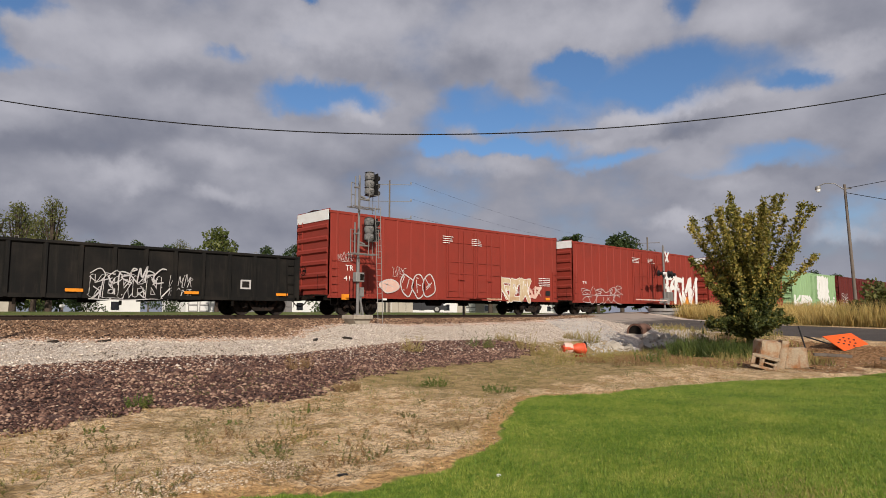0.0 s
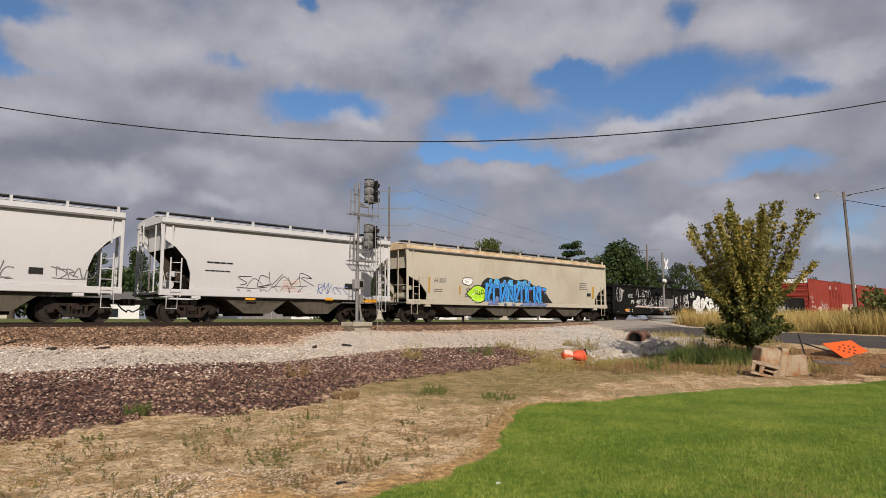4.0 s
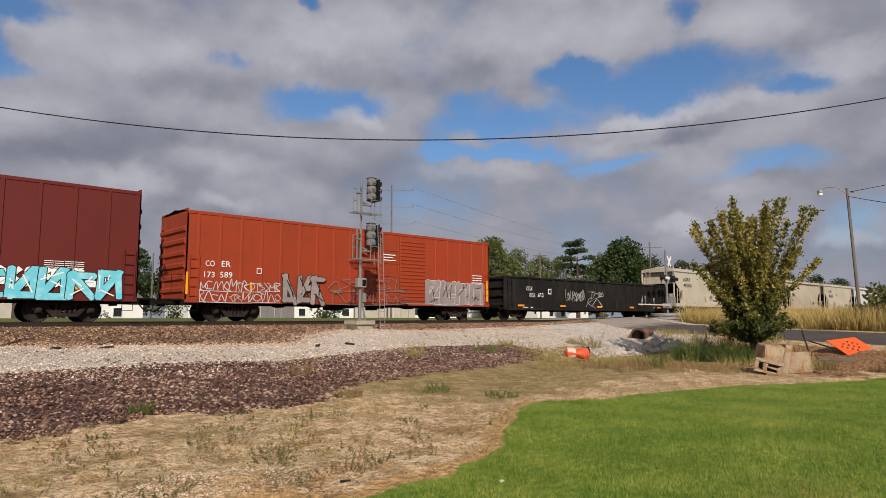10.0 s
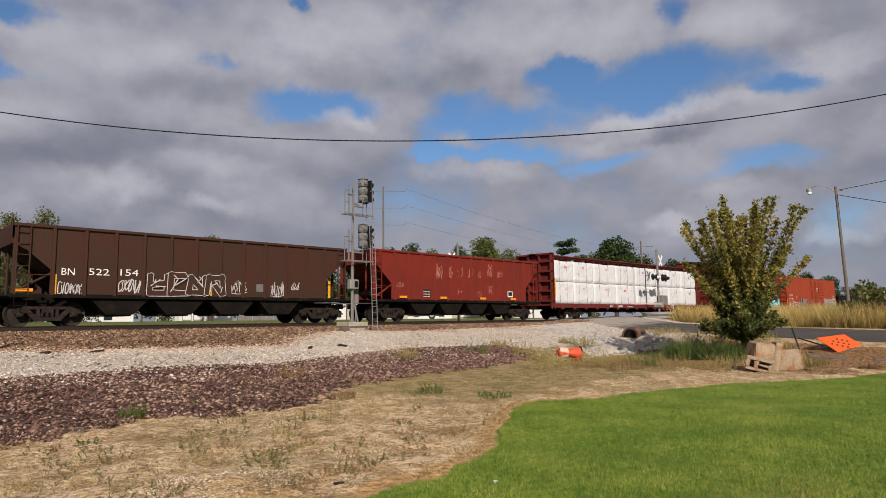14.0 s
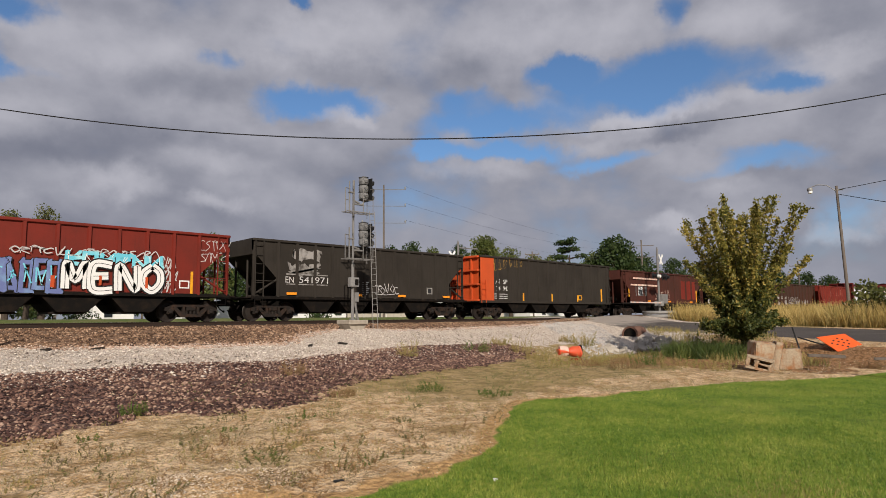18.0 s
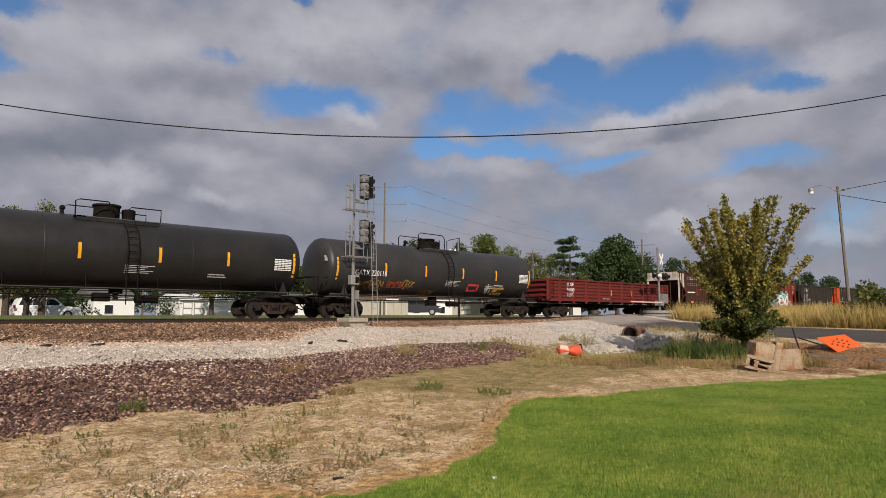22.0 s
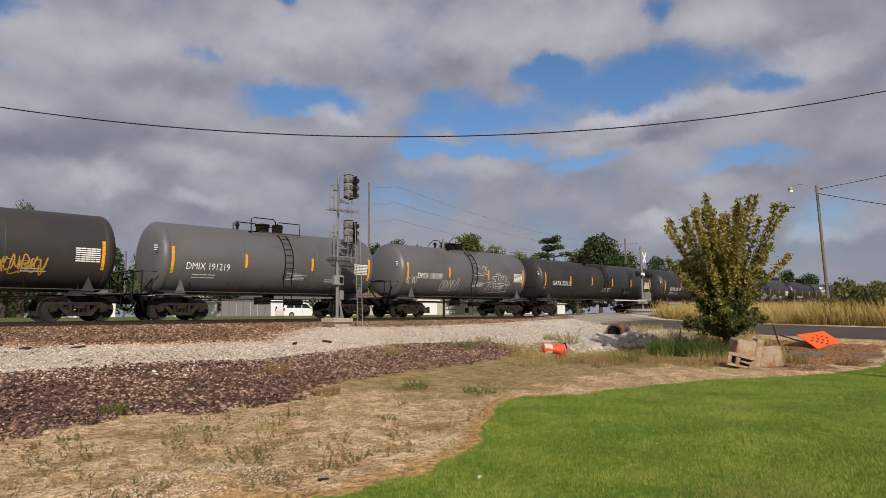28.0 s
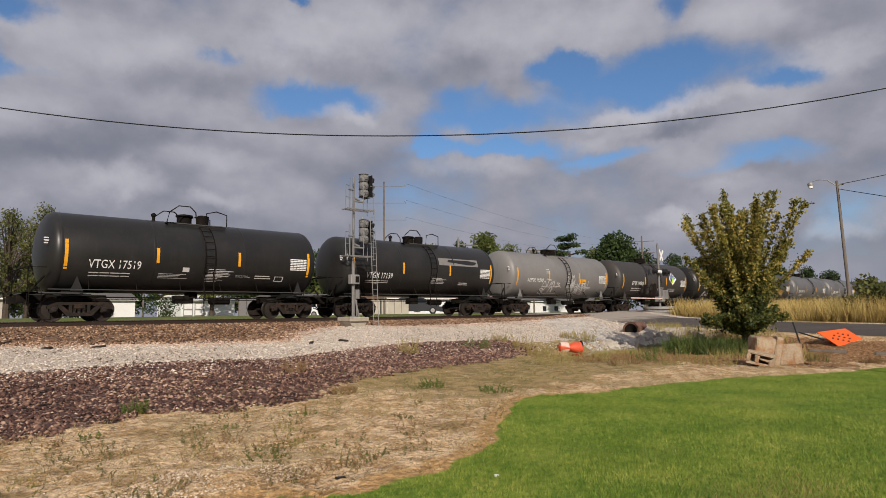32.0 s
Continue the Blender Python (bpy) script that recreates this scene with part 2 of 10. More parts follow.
RUST = (0.11, 0.045, 0.022)
M = dict(
    black=material("black_car_paint", (0.007, 0.007, 0.0068), 0.6, scale=0.7, second=(0.018, 0.016, 0.014), amount=0.6, streak=0.5, spec=0.1),
    gonblack=material("dusty_black_paint", (0.010, 0.010, 0.0095), 0.75, scale=0.6, second=(0.028, 0.024, 0.02), amount=0.7, streak=0.6, spec=0.12),
    # grimy underframe black, also painted where deep shade is meant
    under=material("grime_and_shade_black", (0.008, 0.007, 0.0062), 0.85, scale=3, second=(0.024, 0.017, 0.012), amount=0.6, spec=0.08),
    steel=material("weathered_truck_steel", (0.02, 0.0165, 0.0145), 0.75, scale=4, second=(0.065, 0.036, 0.023), amount=0.6, spec=0.12),
    wheel=material("wheel_steel", (0.03, 0.025, 0.022), 0.55, 0.3, scale=5, second=(0.03, 0.019, 0.014), amount=0.7),
    boxred=material("faded_boxcar_red", (0.25, 0.036, 0.024), 0.62, scale=0.5, second=(0.18, 0.034, 0.024), amount=0.5, streak=0.3),
    boxdark=material("boxcar_oxide_red", (0.115, 0.016, 0.013), 0.6, scale=0.5, second=(0.08, 0.016, 0.013), amount=0.5, streak=0.3),
    boxorange=material("boxcar_orange_red", (0.28, 0.04, 0.013), 0.6, scale=0.5, second=(0.2, 0.036, 0.015), amount=0.5, streak=0.35),
    hopred=material("hopper_oxide_red", (0.165, 0.019, 0.011), 0.66, scale=0.5, second=(0.095, 0.018, 0.012), amount=0.6, streak=0.4),
    gonred=material("gondola_mineral_red", (0.125, 0.018, 0.015), 0.68, scale=0.6, second=(0.07, 0.018, 0.014), amount=0.6, streak=0.4),
    orange=material("bright_orange_red_paint", (0.50, 0.075, 0.018), 0.6, scale=0.8, second=(0.34, 0.06, 0.02), amount=0.5, streak=0.3),
    brown=material("hopper_dark_brown", (0.048, 0.026, 0.018), 0.72, scale=0.5, second=(0.07, 0.021, 0.014), amount=0.55, streak=0.55, spec=0.12),
    coal=material("hopper_sooty_grey_brown", (0.034, 0.029, 0.024), 0.75, scale=0.5, second=(0.021, 0.018, 0.015), amount=0.6, streak=0.55, spec=0.12),
    maroon=material("hopper_worn_maroon", (0.07, 0.024, 0.018), 0.72, scale=0.5, second=(0.04, 0.021, 0.016), amount=0.6, streak=0.55, spec=0.12),
    green=material("boxcar_pale_green", (0.27, 0.42, 0.22), 0.6, scale=0.5, second=(0.2, 0.3, 0.15), amount=0.4, streak=0.2),
    cream=material("cream_hopper_paint", (0.43, 0.395, 0.32), 0.55, scale=0.45, second=(0.29, 0.245, 0.17), amount=0.42, streak=0.42, vary=0.08, bump=0.05),
    tan=material("tan_hopper_paint", (0.39, 0.35, 0.275), 0.55, scale=0.45, second=(0.26, 0.215, 0.145), amount=0.45, streak=0.42, vary=0.08, bump=0.05),
    grey=material("light_grey_hopper_paint", (0.50, 0.50, 0.50), 0.5, scale=0.45, second=(0.42, 0.41, 0.4), amount=0.3, streak=0.22, vary=0.08, bump=0.05),
    rustcream=material("rust_stained_cream", (0.55, 0.45, 0.3), 0.65, scale=1.6, second=(0.35, 0.15, 0.05), amount=0.6, streak=0.6),
    tank=material("tank_black_paint", (0.015, 0.0148, 0.0145), 0.38, scale=0.5, second=(0.032, 0.03, 0.028), amount=0.45, streak=0.35, vary=0.1, bump=0.03, spec=0.34),
    tankgrey=material("tank_faded_charcoal", (0.023, 0.0225, 0.0225), 0.46, scale=0.45, second=(0.05, 0.047, 0.044), amount=0.5, streak=0.35, vary=0.1, bump=0.03, spec=0.34),
    tankpale=material("tank_chalky_grey", (0.17, 0.165, 0.16), 0.5, scale=0.5, second=(0.12, 0.112, 0.105), amount=0.5, streak=0.4, vary=0.1, bump=0.03, spec=0.5),
    tankmid=material("tank_mid_grey", (0.10, 0.10, 0.104), 0.45, scale=0.45, second=(0.06, 0.055, 0.052), amount=0.5, streak=0.35, vary=0.1, bump=0.03, spec=0.5),
    tankbrown=material("tank_dull_brown_grey", (0.036, 0.035, 0.034), 0.5, scale=0.45, second=(0.06, 0.044, 0.034), amount=0.5, streak=0.35, vary=0.1, bump=0.03, spec=0.34),
    white=material("white_paint", (0.74, 0.74, 0.72), 0.6, scale=1.5, second=(0.55, 0.53, 0.5), amount=0.35, vary=0.08, bump=0.03),
    offwhite=material("stained_white_paint", (0.55, 0.52, 0.47), 0.7, scale=1.2, second=(0.2, 0.085, 0.045), amount=0.75, streak=0.6),
    yellow=material("reflective_yellow", (0.72, 0.33, 0.02), 0.45, vary=0.1, bump=0.0),
    markorange=material("orange_marker", (0.78, 0.27, 0.02), 0.5, vary=0.1, bump=0.0),
    ink=material("black_lettering", (0.02, 0.02, 0.02), 0.6, bump=0.0),
    greyink=material("grey_worn_lettering_and_eave_shade", (0.16, 0.155, 0.15), 0.7, bump=0.0),
    wornwhite=material("worn_white_emblem", (0.30, 0.285, 0.27), 0.8, scale=2.2, second=(0.05, 0.042, 0.035), amount=1.0, streak=0.7, bump=0.0),
    faint=material("faded_worn_lettering", (0.42, 0.17, 0.13), 0.8, scale=6, second=(0.19, 0.03, 0.02), amount=0.9, bump=0.0),
    silver=material("sprayed_silver_paint", (0.22, 0.19, 0.185), 0.6, scale=1.2, second=(0.36, 0.29, 0.27), amount=0.7, bump=0.0),
    pale=material("pale_spray_paint", (0.50, 0.485, 0.475), 0.7, scale=4, amount=0.35, bump=0.0),
    pink=material("pale_pink_paint", (0.62, 0.40, 0.33), 0.7, scale=2, second=(0.66, 0.6, 0.5), amount=0.8, bump=0.0),
    blue=material("bright_blue_paint", (0.04, 0.22, 0.62), 0.6, scale=2.2, second=(0.05, 0.4, 0.7), amount=0.8, bump=0.0),
    aqua=material("aqua_paint", (0.13, 0.5, 0.62), 0.6, scale=2.0, second=(0.35, 0.68, 0.72), amount=0.8, bump=0.0),
    magenta=material("magenta_paint", (0.38, 0.03, 0.16), 0.6, bump=0.0),
    lime=material("lime_paint", (0.33, 0.62, 0.03), 0.6, scale=2.5, second=(0.55, 0.75, 0.08), amount=0.7, bump=0.0),
    mauve=material("dusky_blue_paint", (0.13, 0.16, 0.34), 0.6, scale=2.0, second=(0.2, 0.33, 0.5), amount=0.7, bump=0.0),
    gold=material("ochre_spray_paint", (0.42, 0.25, 0.05), 0.7, bump=0.0),
    wrap=material("white_plastic_wrap", (0.60, 0.605, 0.62), 0.45, scale=1.4, second=(0.5, 0.505, 0.53), amount=0.4, fine=7.0, bump=0.35, vary=0.05),
    strap=material("grey_strap", (0.26, 0.26, 0.265), 0.6, bump=0.0),
    redprint=material("red_print", (0.62, 0.05, 0.05), 0.6, bump=0.0),
    galv=material("galvanised_steel", (0.28, 0.275, 0.265), 0.55, 0.3, scale=5, second=(0.25, 0.24, 0.23), amount=0.5, bump=0.05),
    greypaint=material("aluminium_grey_paint", (0.18, 0.175, 0.17), 0.6, 0.0, scale=4, second=(0.13, 0.115, 0.10), amount=0.4, bump=0.05),
    signalblack=material("matt_black_signal", (0.015, 0.015, 0.016), 0.6, bump=0.05),
    concrete=material("weathered_concrete", (0.36, 0.32, 0.26), 0.9, scale=3, second=(0.2, 0.16, 0.12), amount=0.7, fine=60, bump=0.4, streak=0.3),
    woodpole=material("weathered_pole_wood", (0.155, 0.13, 0.11), 0.9, scale=2, second=(0.085, 0.068, 0.055), amount=0.6, streak=0.7, bump=0.4),
    tie=material("creosote_tie", (0.028, 0.022, 0.017), 0.9, scale=4, second=(0.055, 0.045, 0.036), amount=0.6, bump=0.5),
    rail=material("rusty_rail", (0.032, 0.02, 0.015), 0.75, scale=6, amount=0.4, bump=0.1),
    railtop=material("polished_rail_head", (0.42, 0.40, 0.38), 0.28, 0.9, scale=8, amount=0.3, bump=0.0),
    safety=material("safety_orange", (0.85, 0.12, 0.02), 0.55, scale=3, second=(0.6, 0.1, 0.03), amount=0.4, bump=0.05),
    barrel=material("dirty_orange_plastic", (0.60, 0.085, 0.035), 0.5, scale=4, second=(0.45, 0.1, 0.04), amount=0.5),
    rubber=material("black_rubber", (0.02, 0.02, 0.02), 0.8, bump=0.1),
    carwhite=material("white_car_paint", (0.75, 0.76, 0.77), 0.25, vary=0.03, bump=0.0, amount=0.1),
    cargrey=material("dark_grey_car_paint", (0.03, 0.032, 0.036), 0.35, 0.0, vary=0.03, bump=0.0, amount=0.1),
    glass=material("tinted_window_glass", (0.02, 0.025, 0.03), 0.06, vary=0.0, bump=0.0, amount=0.0, spec=0.9),
    lampwhite=material("lens_white", (0.8, 0.8, 0.8), 0.3, bump=0.0),
    bark=material("bark", (0.075, 0.058, 0.045), 0.95, scale=8, amount=0.6, bump=0.6),
    wire=material("black_cable", (0.012, 0.012, 0.013), 0.6, bump=0.0),
    siding=material("white_siding", (0.72, 0.72, 0.70), 0.6, scale=1, amount=0.25, second=(0.55, 0.54, 0.52), bump=0.05),
    siding2=material("tan_siding", (0.46, 0.42, 0.35), 0.7, scale=1, amount=0.3, bump=0.05),
    roofgrey=material("grey_shingle", (0.13, 0.125, 0.12), 0.9, scale=2, amount=0.5, bump=0.2),
    metalroof=material("brown_metal_roof", (0.2, 0.13, 0.09), 0.5, scale=1, amount=0.3, bump=0.05),
    grating=material("dark_walkway_grating", (0.06, 0.06, 0.06), 0.7, bump=0.2),
    grimytan=material("grimy_hopper_bays", (0.085, 0.074, 0.056), 0.85, scale=1.5, second=(0.03, 0.025, 0.02), amount=0.8, streak=0.5),
    # dark brown that puts the hopper ends' shade into the colour
    endshade=material("end_web_shade_brown", (0.05, 0.038, 0.027), 0.85, scale=1.5, second=(0.02, 0.016, 0.013), amount=0.7, streak=0.5),
    brass=material("pale_yellow_flower", (0.62, 0.5, 0.12), 0.7, bump=0.0),
)


def crease(m, scale, strength):
    """Sharp ridged folds over the surface's own relief."""
    nt = m.node_tree
    n = node(nt, "ShaderNodeTexNoise", Scale=scale, Detail=4.0, Roughness=0.5, Distortion=0.8)
    n.noise_type = "RIDGED_MULTIFRACTAL"
    nt.links.new(coords(nt), n.inputs["Vector"])
    b = node(nt, "ShaderNodeBump", Strength=strength, Distance=0.05)
    nt.links.new(n.outputs["Fac"], b.inputs["Height"])
    nt.links.new(b.outputs[0], nt.nodes["Principled BSDF"].inputs["Normal"])


crease(M["wrap"], 2.2, 0.8)


def leafy(name, colors, through=0.35, rough=0.55, patch_size=0.7, patchy=0.35, clump=0.0):
    """Leaves whose colour varies from leaf to leaf, with some light coming through."""
    m = bpy.data.materials.new(name)
    m.use_nodes = True
    nt = m.node_tree
    b = nt.nodes["Principled BSDF"]
    b.inputs["Roughness"].default_value = rough
    b.inputs["Specular IOR Level"].default_value = 0.3
    isl = nt.nodes.new("ShaderNodeNewGeometry").outputs["Random Per Island"]
    n = noise_tex(nt, coords(nt), patch_size, 3)
    if clump:
        n = maths(nt, "ADD", maths(nt, "MULTIPLY", n, 0.45), maths(nt, "MULTIPLY", noise_tex(nt, coords(nt), clump, 3), 0.55))
    f = maths(nt, "ADD", maths(nt, "MULTIPLY", isl, 1.0 - patchy), maths(nt, "MULTIPLY", ramp(nt, n, 0.35, 0.65), patchy))
    cr = nt.nodes.new("ShaderNodeValToRGB")
    while len(cr.color_ramp.elements) < len(colors):
        cr.color_ramp.elements.new(0.5)
    for i, c in enumerate(colors):
        cr.color_ramp.elements[i].position = i / (len(colors) - 1)
        cr.color_ramp.elements[i].color = (*c, 1)
    nt.links.new(f, cr.inputs[0])
    nt.links.new(cr.outputs[0], b.inputs["Base Color"])
    if through:
        tr, mix = nt.nodes.new("ShaderNodeBsdfTranslucent"), nt.nodes.new("ShaderNodeMixShader")
        nt.links.new(cr.outputs[0], tr.inputs[0])
        mix.inputs[0].default_value = through
        nt.links.new(b.outputs[0], mix.inputs[1])
        nt.links.new(tr.outputs[0], mix.inputs[2])
        nt.links.new(mix.outputs[0], nt.nodes["Material Output"].inputs[0])
    return m


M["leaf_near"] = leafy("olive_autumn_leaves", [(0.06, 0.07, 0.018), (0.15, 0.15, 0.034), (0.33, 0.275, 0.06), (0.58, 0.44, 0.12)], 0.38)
# greener inner leaves, darkened so the crown's inner shade is in the colour
M["leaf_inner_shade"] = leafy("shade_darkened_green_leaves", [(0.035, 0.05, 0.014), (0.075, 0.095, 0.024), (0.15, 0.155, 0.04)], 0.35)
M["leaf_green"] = leafy("mid_green_leaves", [(0.05, 0.07, 0.018), (0.105, 0.13, 0.032), (0.19, 0.2, 0.055)])
M["leaf_dark"] = leafy("dark_green_leaves", [(0.02, 0.04, 0.012), (0.042, 0.07, 0.02), (0.075, 0.10, 0.028)])
M["leaf_olive"] = leafy("olive_green_leaves", [(0.06, 0.075, 0.022), (0.12, 0.13, 0.038), (0.19, 0.18, 0.05)])
M["grass"] = leafy("lawn_blades", [(0.065, 0.135, 0.016), (0.135, 0.225, 0.028), (0.25, 0.32, 0.05), (0.46, 0.44, 0.11)], 0.3, patch_size=0.8, patchy=0.6, clump=11.0)
M["rough_grass"] = leafy("ditch_grass", [(0.06, 0.11, 0.02), (0.11, 0.15, 0.03), (0.2, 0.2, 0.06)], 0.3)
M["lush_grass"] = leafy("dark_lush_grass", [(0.04, 0.065, 0.018), (0.085, 0.125, 0.032), (0.18, 0.2, 0.06)], 0.3)
M["gold_grass"] = leafy("golden_tall_grass", [(0.24, 0.2, 0.06), (0.46, 0.33, 0.11), (0.58, 0.44, 0.17), (0.32, 0.28, 0.08)], 0.3, patchy=0.45)
M["dead_stubble"] = leafy("dull_brown_stubble", [(0.06, 0.048, 0.02), (0.15, 0.115, 0.045), (0.13, 0.14, 0.04), (0.3, 0.22, 0.1)], 0.15)
M["dry_grass"] = leafy("dry_straw_grass", [(0.26, 0.19, 0.07), (0.36, 0.27, 0.1), (0.3, 0.26, 0.09), (0.18, 0.2, 0.05)], 0.25)
M["red_weed"] = leafy("reddish_dead_weed", [(0.2, 0.11, 0.05), (0.26, 0.16, 0.075), (0.22, 0.17, 0.07)], 0.2)
M["rock_dark"] = leafy("purple_brown_rocks", [(0.014, 0.007, 0.006), (0.07, 0.034, 0.028), (0.185, 0.103, 0.075), (0.5, 0.345, 0.25)], 0.0, 0.9, 0.5, 0.2)
M["rock_ballast"] = leafy("tan_brown_ballast", [(0.016, 0.01, 0.007), (0.12, 0.067, 0.04), (0.25, 0.15, 0.09), (0.52, 0.36, 0.24)], 0.0, 0.9, 0.5, 0.15)
M["rock_rust"] = leafy("rust_pink_gravel", [(0.10, 0.05, 0.03), (0.40, 0.26, 0.18), (0.58, 0.415, 0.31), (0.68, 0.53, 0.42)], 0.0, 0.9)
M["boulder"] = leafy("pale_broken_boulders", [(0.24, 0.21, 0.175), (0.40, 0.36, 0.30), (0.55, 0.5, 0.43)], 0.0, 0.9)
M["rock_tan"] = leafy("tan_mixed_gravel", [(0.09, 0.055, 0.03), (0.3, 0.215, 0.13), (0.52, 0.41, 0.29), (0.72, 0.63, 0.5)], 0.0, 0.9)
M["rock_grey"] = leafy("bluish_broken_limestone", [(0.22, 0.21, 0.2), (0.40, 0.38, 0.36), (0.5, 0.48, 0.45), (0.6, 0.57, 0.53)], 0.0, 0.9)
M["rock_white"] = leafy("pale_limestone_chips", [(0.05, 0.035, 0.028), (0.40, 0.335, 0.27), (0.64, 0.56, 0.475), (0.82, 0.75, 0.66)], 0.0, 0.9, 0.6, 0.2)


# ---- building blocks ----
class G:
    """Collects the faces of one mesh."""

    def __init__(self, smooth=False):
        self.v, self.f, self.smooth = [], [], smooth

    def add(self, verts, faces):
        n = len(self.v)
        self.v += [tuple(p) for p in verts]
        self.f += [tuple(i + n for i in f) for f in faces]
        return self

    def box(self, x0, x1, y0, y1, z0, z1, c=0.0):
        x0, x1, y0, y1, z0, z1 = min(x0, x1), max(x0, x1), min(y0, y1), max(y0, y1), min(z0, z1), max(z0, z1)
        if c <= 0:
            v = [(x, y, z) for z in (z0, z1) for y in (y0, y1) for x in (x0, x1)]
            return self.add(v, [(0, 2, 3, 1), (4, 5, 7, 6), (0, 1, 5, 4), (2, 6, 7, 3), (0, 4, 6, 2), (1, 3, 7, 5)])
        lo, hi = (x0, y0, z0), (x1, y1, z1)
        v, ids = [], {}
        for k in range(8):
            s = (k & 1, k >> 1 & 1, k >> 2 & 1)
            for a in range(3):
                ids[k, a] = len(v)
                v.append(tuple((hi[i] if s[i] else lo[i]) + (0 if i == a else (-c if s[i] else c)) for i in range(3)))
        f = []
        for a in range(3):
            b, d = [i for i in range(3) if i != a]
            for side in (0, 1):
                ks = [(side << a) | (p << b) | (q << d) for p, q in ((0, 0), (1, 0), (1, 1), (0, 1))]
                f.append([ids[k, a] for k in ks])
            for p in (0, 1):
                for q in (0, 1):
                    k0 = (p << b) | (q << d)
                    k1 = k0 | (1 << a)
                    f.append([ids[k0, b], ids[k1, b], ids[k1, d], ids[k0, d]])
        f += [[ids[k, a] for a in range(3)] for k in range(8)]
        return self.add(v, f)

    def prism(self, pts, axis, a, b):
        """A flat outline drawn out along an axis: y takes (x, z), x takes (y, z), z takes (x, y)."""
        put = {"x": lambda p, t: (t, p[0], p[1]), "y": lambda p, t: (p[0], t, p[1]), "z": lambda p, t: (p[0], p[1], t)}[axis]
        n = len(pts)
        v = [put(p, a) for p in pts] + [put(p, b) for p in pts]
        return self.add(v, [tuple(range(n)), tuple(range(2 * n - 1, n - 1, -1))] + [(i, (i + 1) % n, (i + 1) % n + n, i + n) for i in range(n)])

    def tube(self, pts, r, n=6, r2=None, caps=True):
        pts = [Vector(p) for p in pts]
        v, f = [], []
        m = len(pts)
        for i, p in enumerate(pts):
            d = (pts[min(i + 1, m - 1)] - pts[max(i - 1, 0)]).normalized()
            s = d.cross(Vector((0, 0, 1)) if abs(d.z) < 0.9 else Vector((1, 0, 0))).normalized()
            u = d.cross(s)
            rr = r if r2 is None else r + (r2 - r) * i / (m - 1)
            v += [tuple(p + rr * (math.cos(2 * math.pi * k / n) * s + math.sin(2 * math.pi * k / n) * u)) for k in range(n)]
        for i in range(m - 1):
            f += [(i * n + k, i * n + (k + 1) % n, (i + 1) * n + (k + 1) % n, (i + 1) * n + k) for k in range(n)]
        if caps:
            f += [tuple(range(n - 1, -1, -1)), tuple(range((m - 1) * n, m * n))]
        return self.add(v, f)

    def lathe(self, prof, axis, at=(0, 0, 0), n=24):
        """Turns (radius, place along axis) about an axis through `at`."""
        v, f = [], []
        for r, a in prof:
            for k in range(n):
                c, s = r * math.cos(2 * math.pi * k / n), r * math.sin(2 * math.pi * k / n)
                p = {"x": (a, c, s), "y": (c, a, s), "z": (c, s, a)}[axis]
                v.append(tuple(p[i] + at[i] for i in range(3)))
        for i in range(len(prof) - 1):
            f += [(i * n + k, i * n + (k + 1) % n, (i + 1) * n + (k + 1) % n, (i + 1) * n + k) for k in range(n)]
        if prof[0][0] > 1e-6:
            f.append(tuple(range(n)))
        if prof[-1][0] > 1e-6:
            f.append(tuple(range((len(prof) - 1) * n, len(prof) * n)))
        return self.add(v, f)

    def mesh(self, name, mat):
        me = bpy.data.meshes.new(name)
        me.from_pydata(self.v, [], self.f)
        if len(self.f) < 6000:
            b = bmesh.new()
            b.from_mesh(me)
            bmesh.ops.remove_doubles(b, verts=b.verts, dist=1e-6)
            bmesh.ops.recalc_face_normals(b, faces=b.faces)
            b.to_mesh(me)
            b.free()
        me.materials.append(mat)
        if self.smooth:
            me.shade_smooth()
            me.set_sharp_from_angle(angle=radians(38))
        return me


MESHES = {}


def part(name, g, mat, parent=None, label="", at=None, key=None):
    """One mesh object under a thing or a part; `key` lets alike pieces share their mesh."""
    mat = M[mat] if isinstance(mat, str) else mat
    if key is not None:
        key = (name, key, mat.name)
        if key not in MESHES:
            MESHES[key] = g.mesh(name, mat) if isinstance(g, G) else g().mesh(name, mat)
        me = MESHES[key]
    else:
        me = g.mesh(name, mat)
    ob = new(name, me)
    ob.parent = parent
    if at is not None:
        ob.matrix_basis = at if isinstance(at, Matrix) else Matrix.Translation(at)
    if label:
        tagged(ob, label)
    return ob


def thing(name, label, category, m=None, group="", kind=""):
    ob = new(name)
    ob.empty_display_size = 0.3
    ob.matrix_basis = m or Matrix()
    return tagged(ob, label, category, group, kind)


def raw_mesh(name, v, f, mat):
    me = bpy.data.meshes.new(name)
    v, f = np.asarray(v, dtype=np.float32), np.asarray(f, dtype=np.int32)
    me.vertices.add(len(v))
    me.vertices.foreach_set("co", v.ravel())
    k = f.shape[1]
    me.loops.add(f.size)
    me.loops.foreach_set("vertex_index", f.ravel())
    me.polygons.add(len(f))
    me.polygons.foreach_set("loop_start", np.arange(0, f.size, k, dtype=np.int32))
    me.update(calc_edges=True)
    me.validate()
    me.materials.append(mat)
    return me


LETTERS = {}


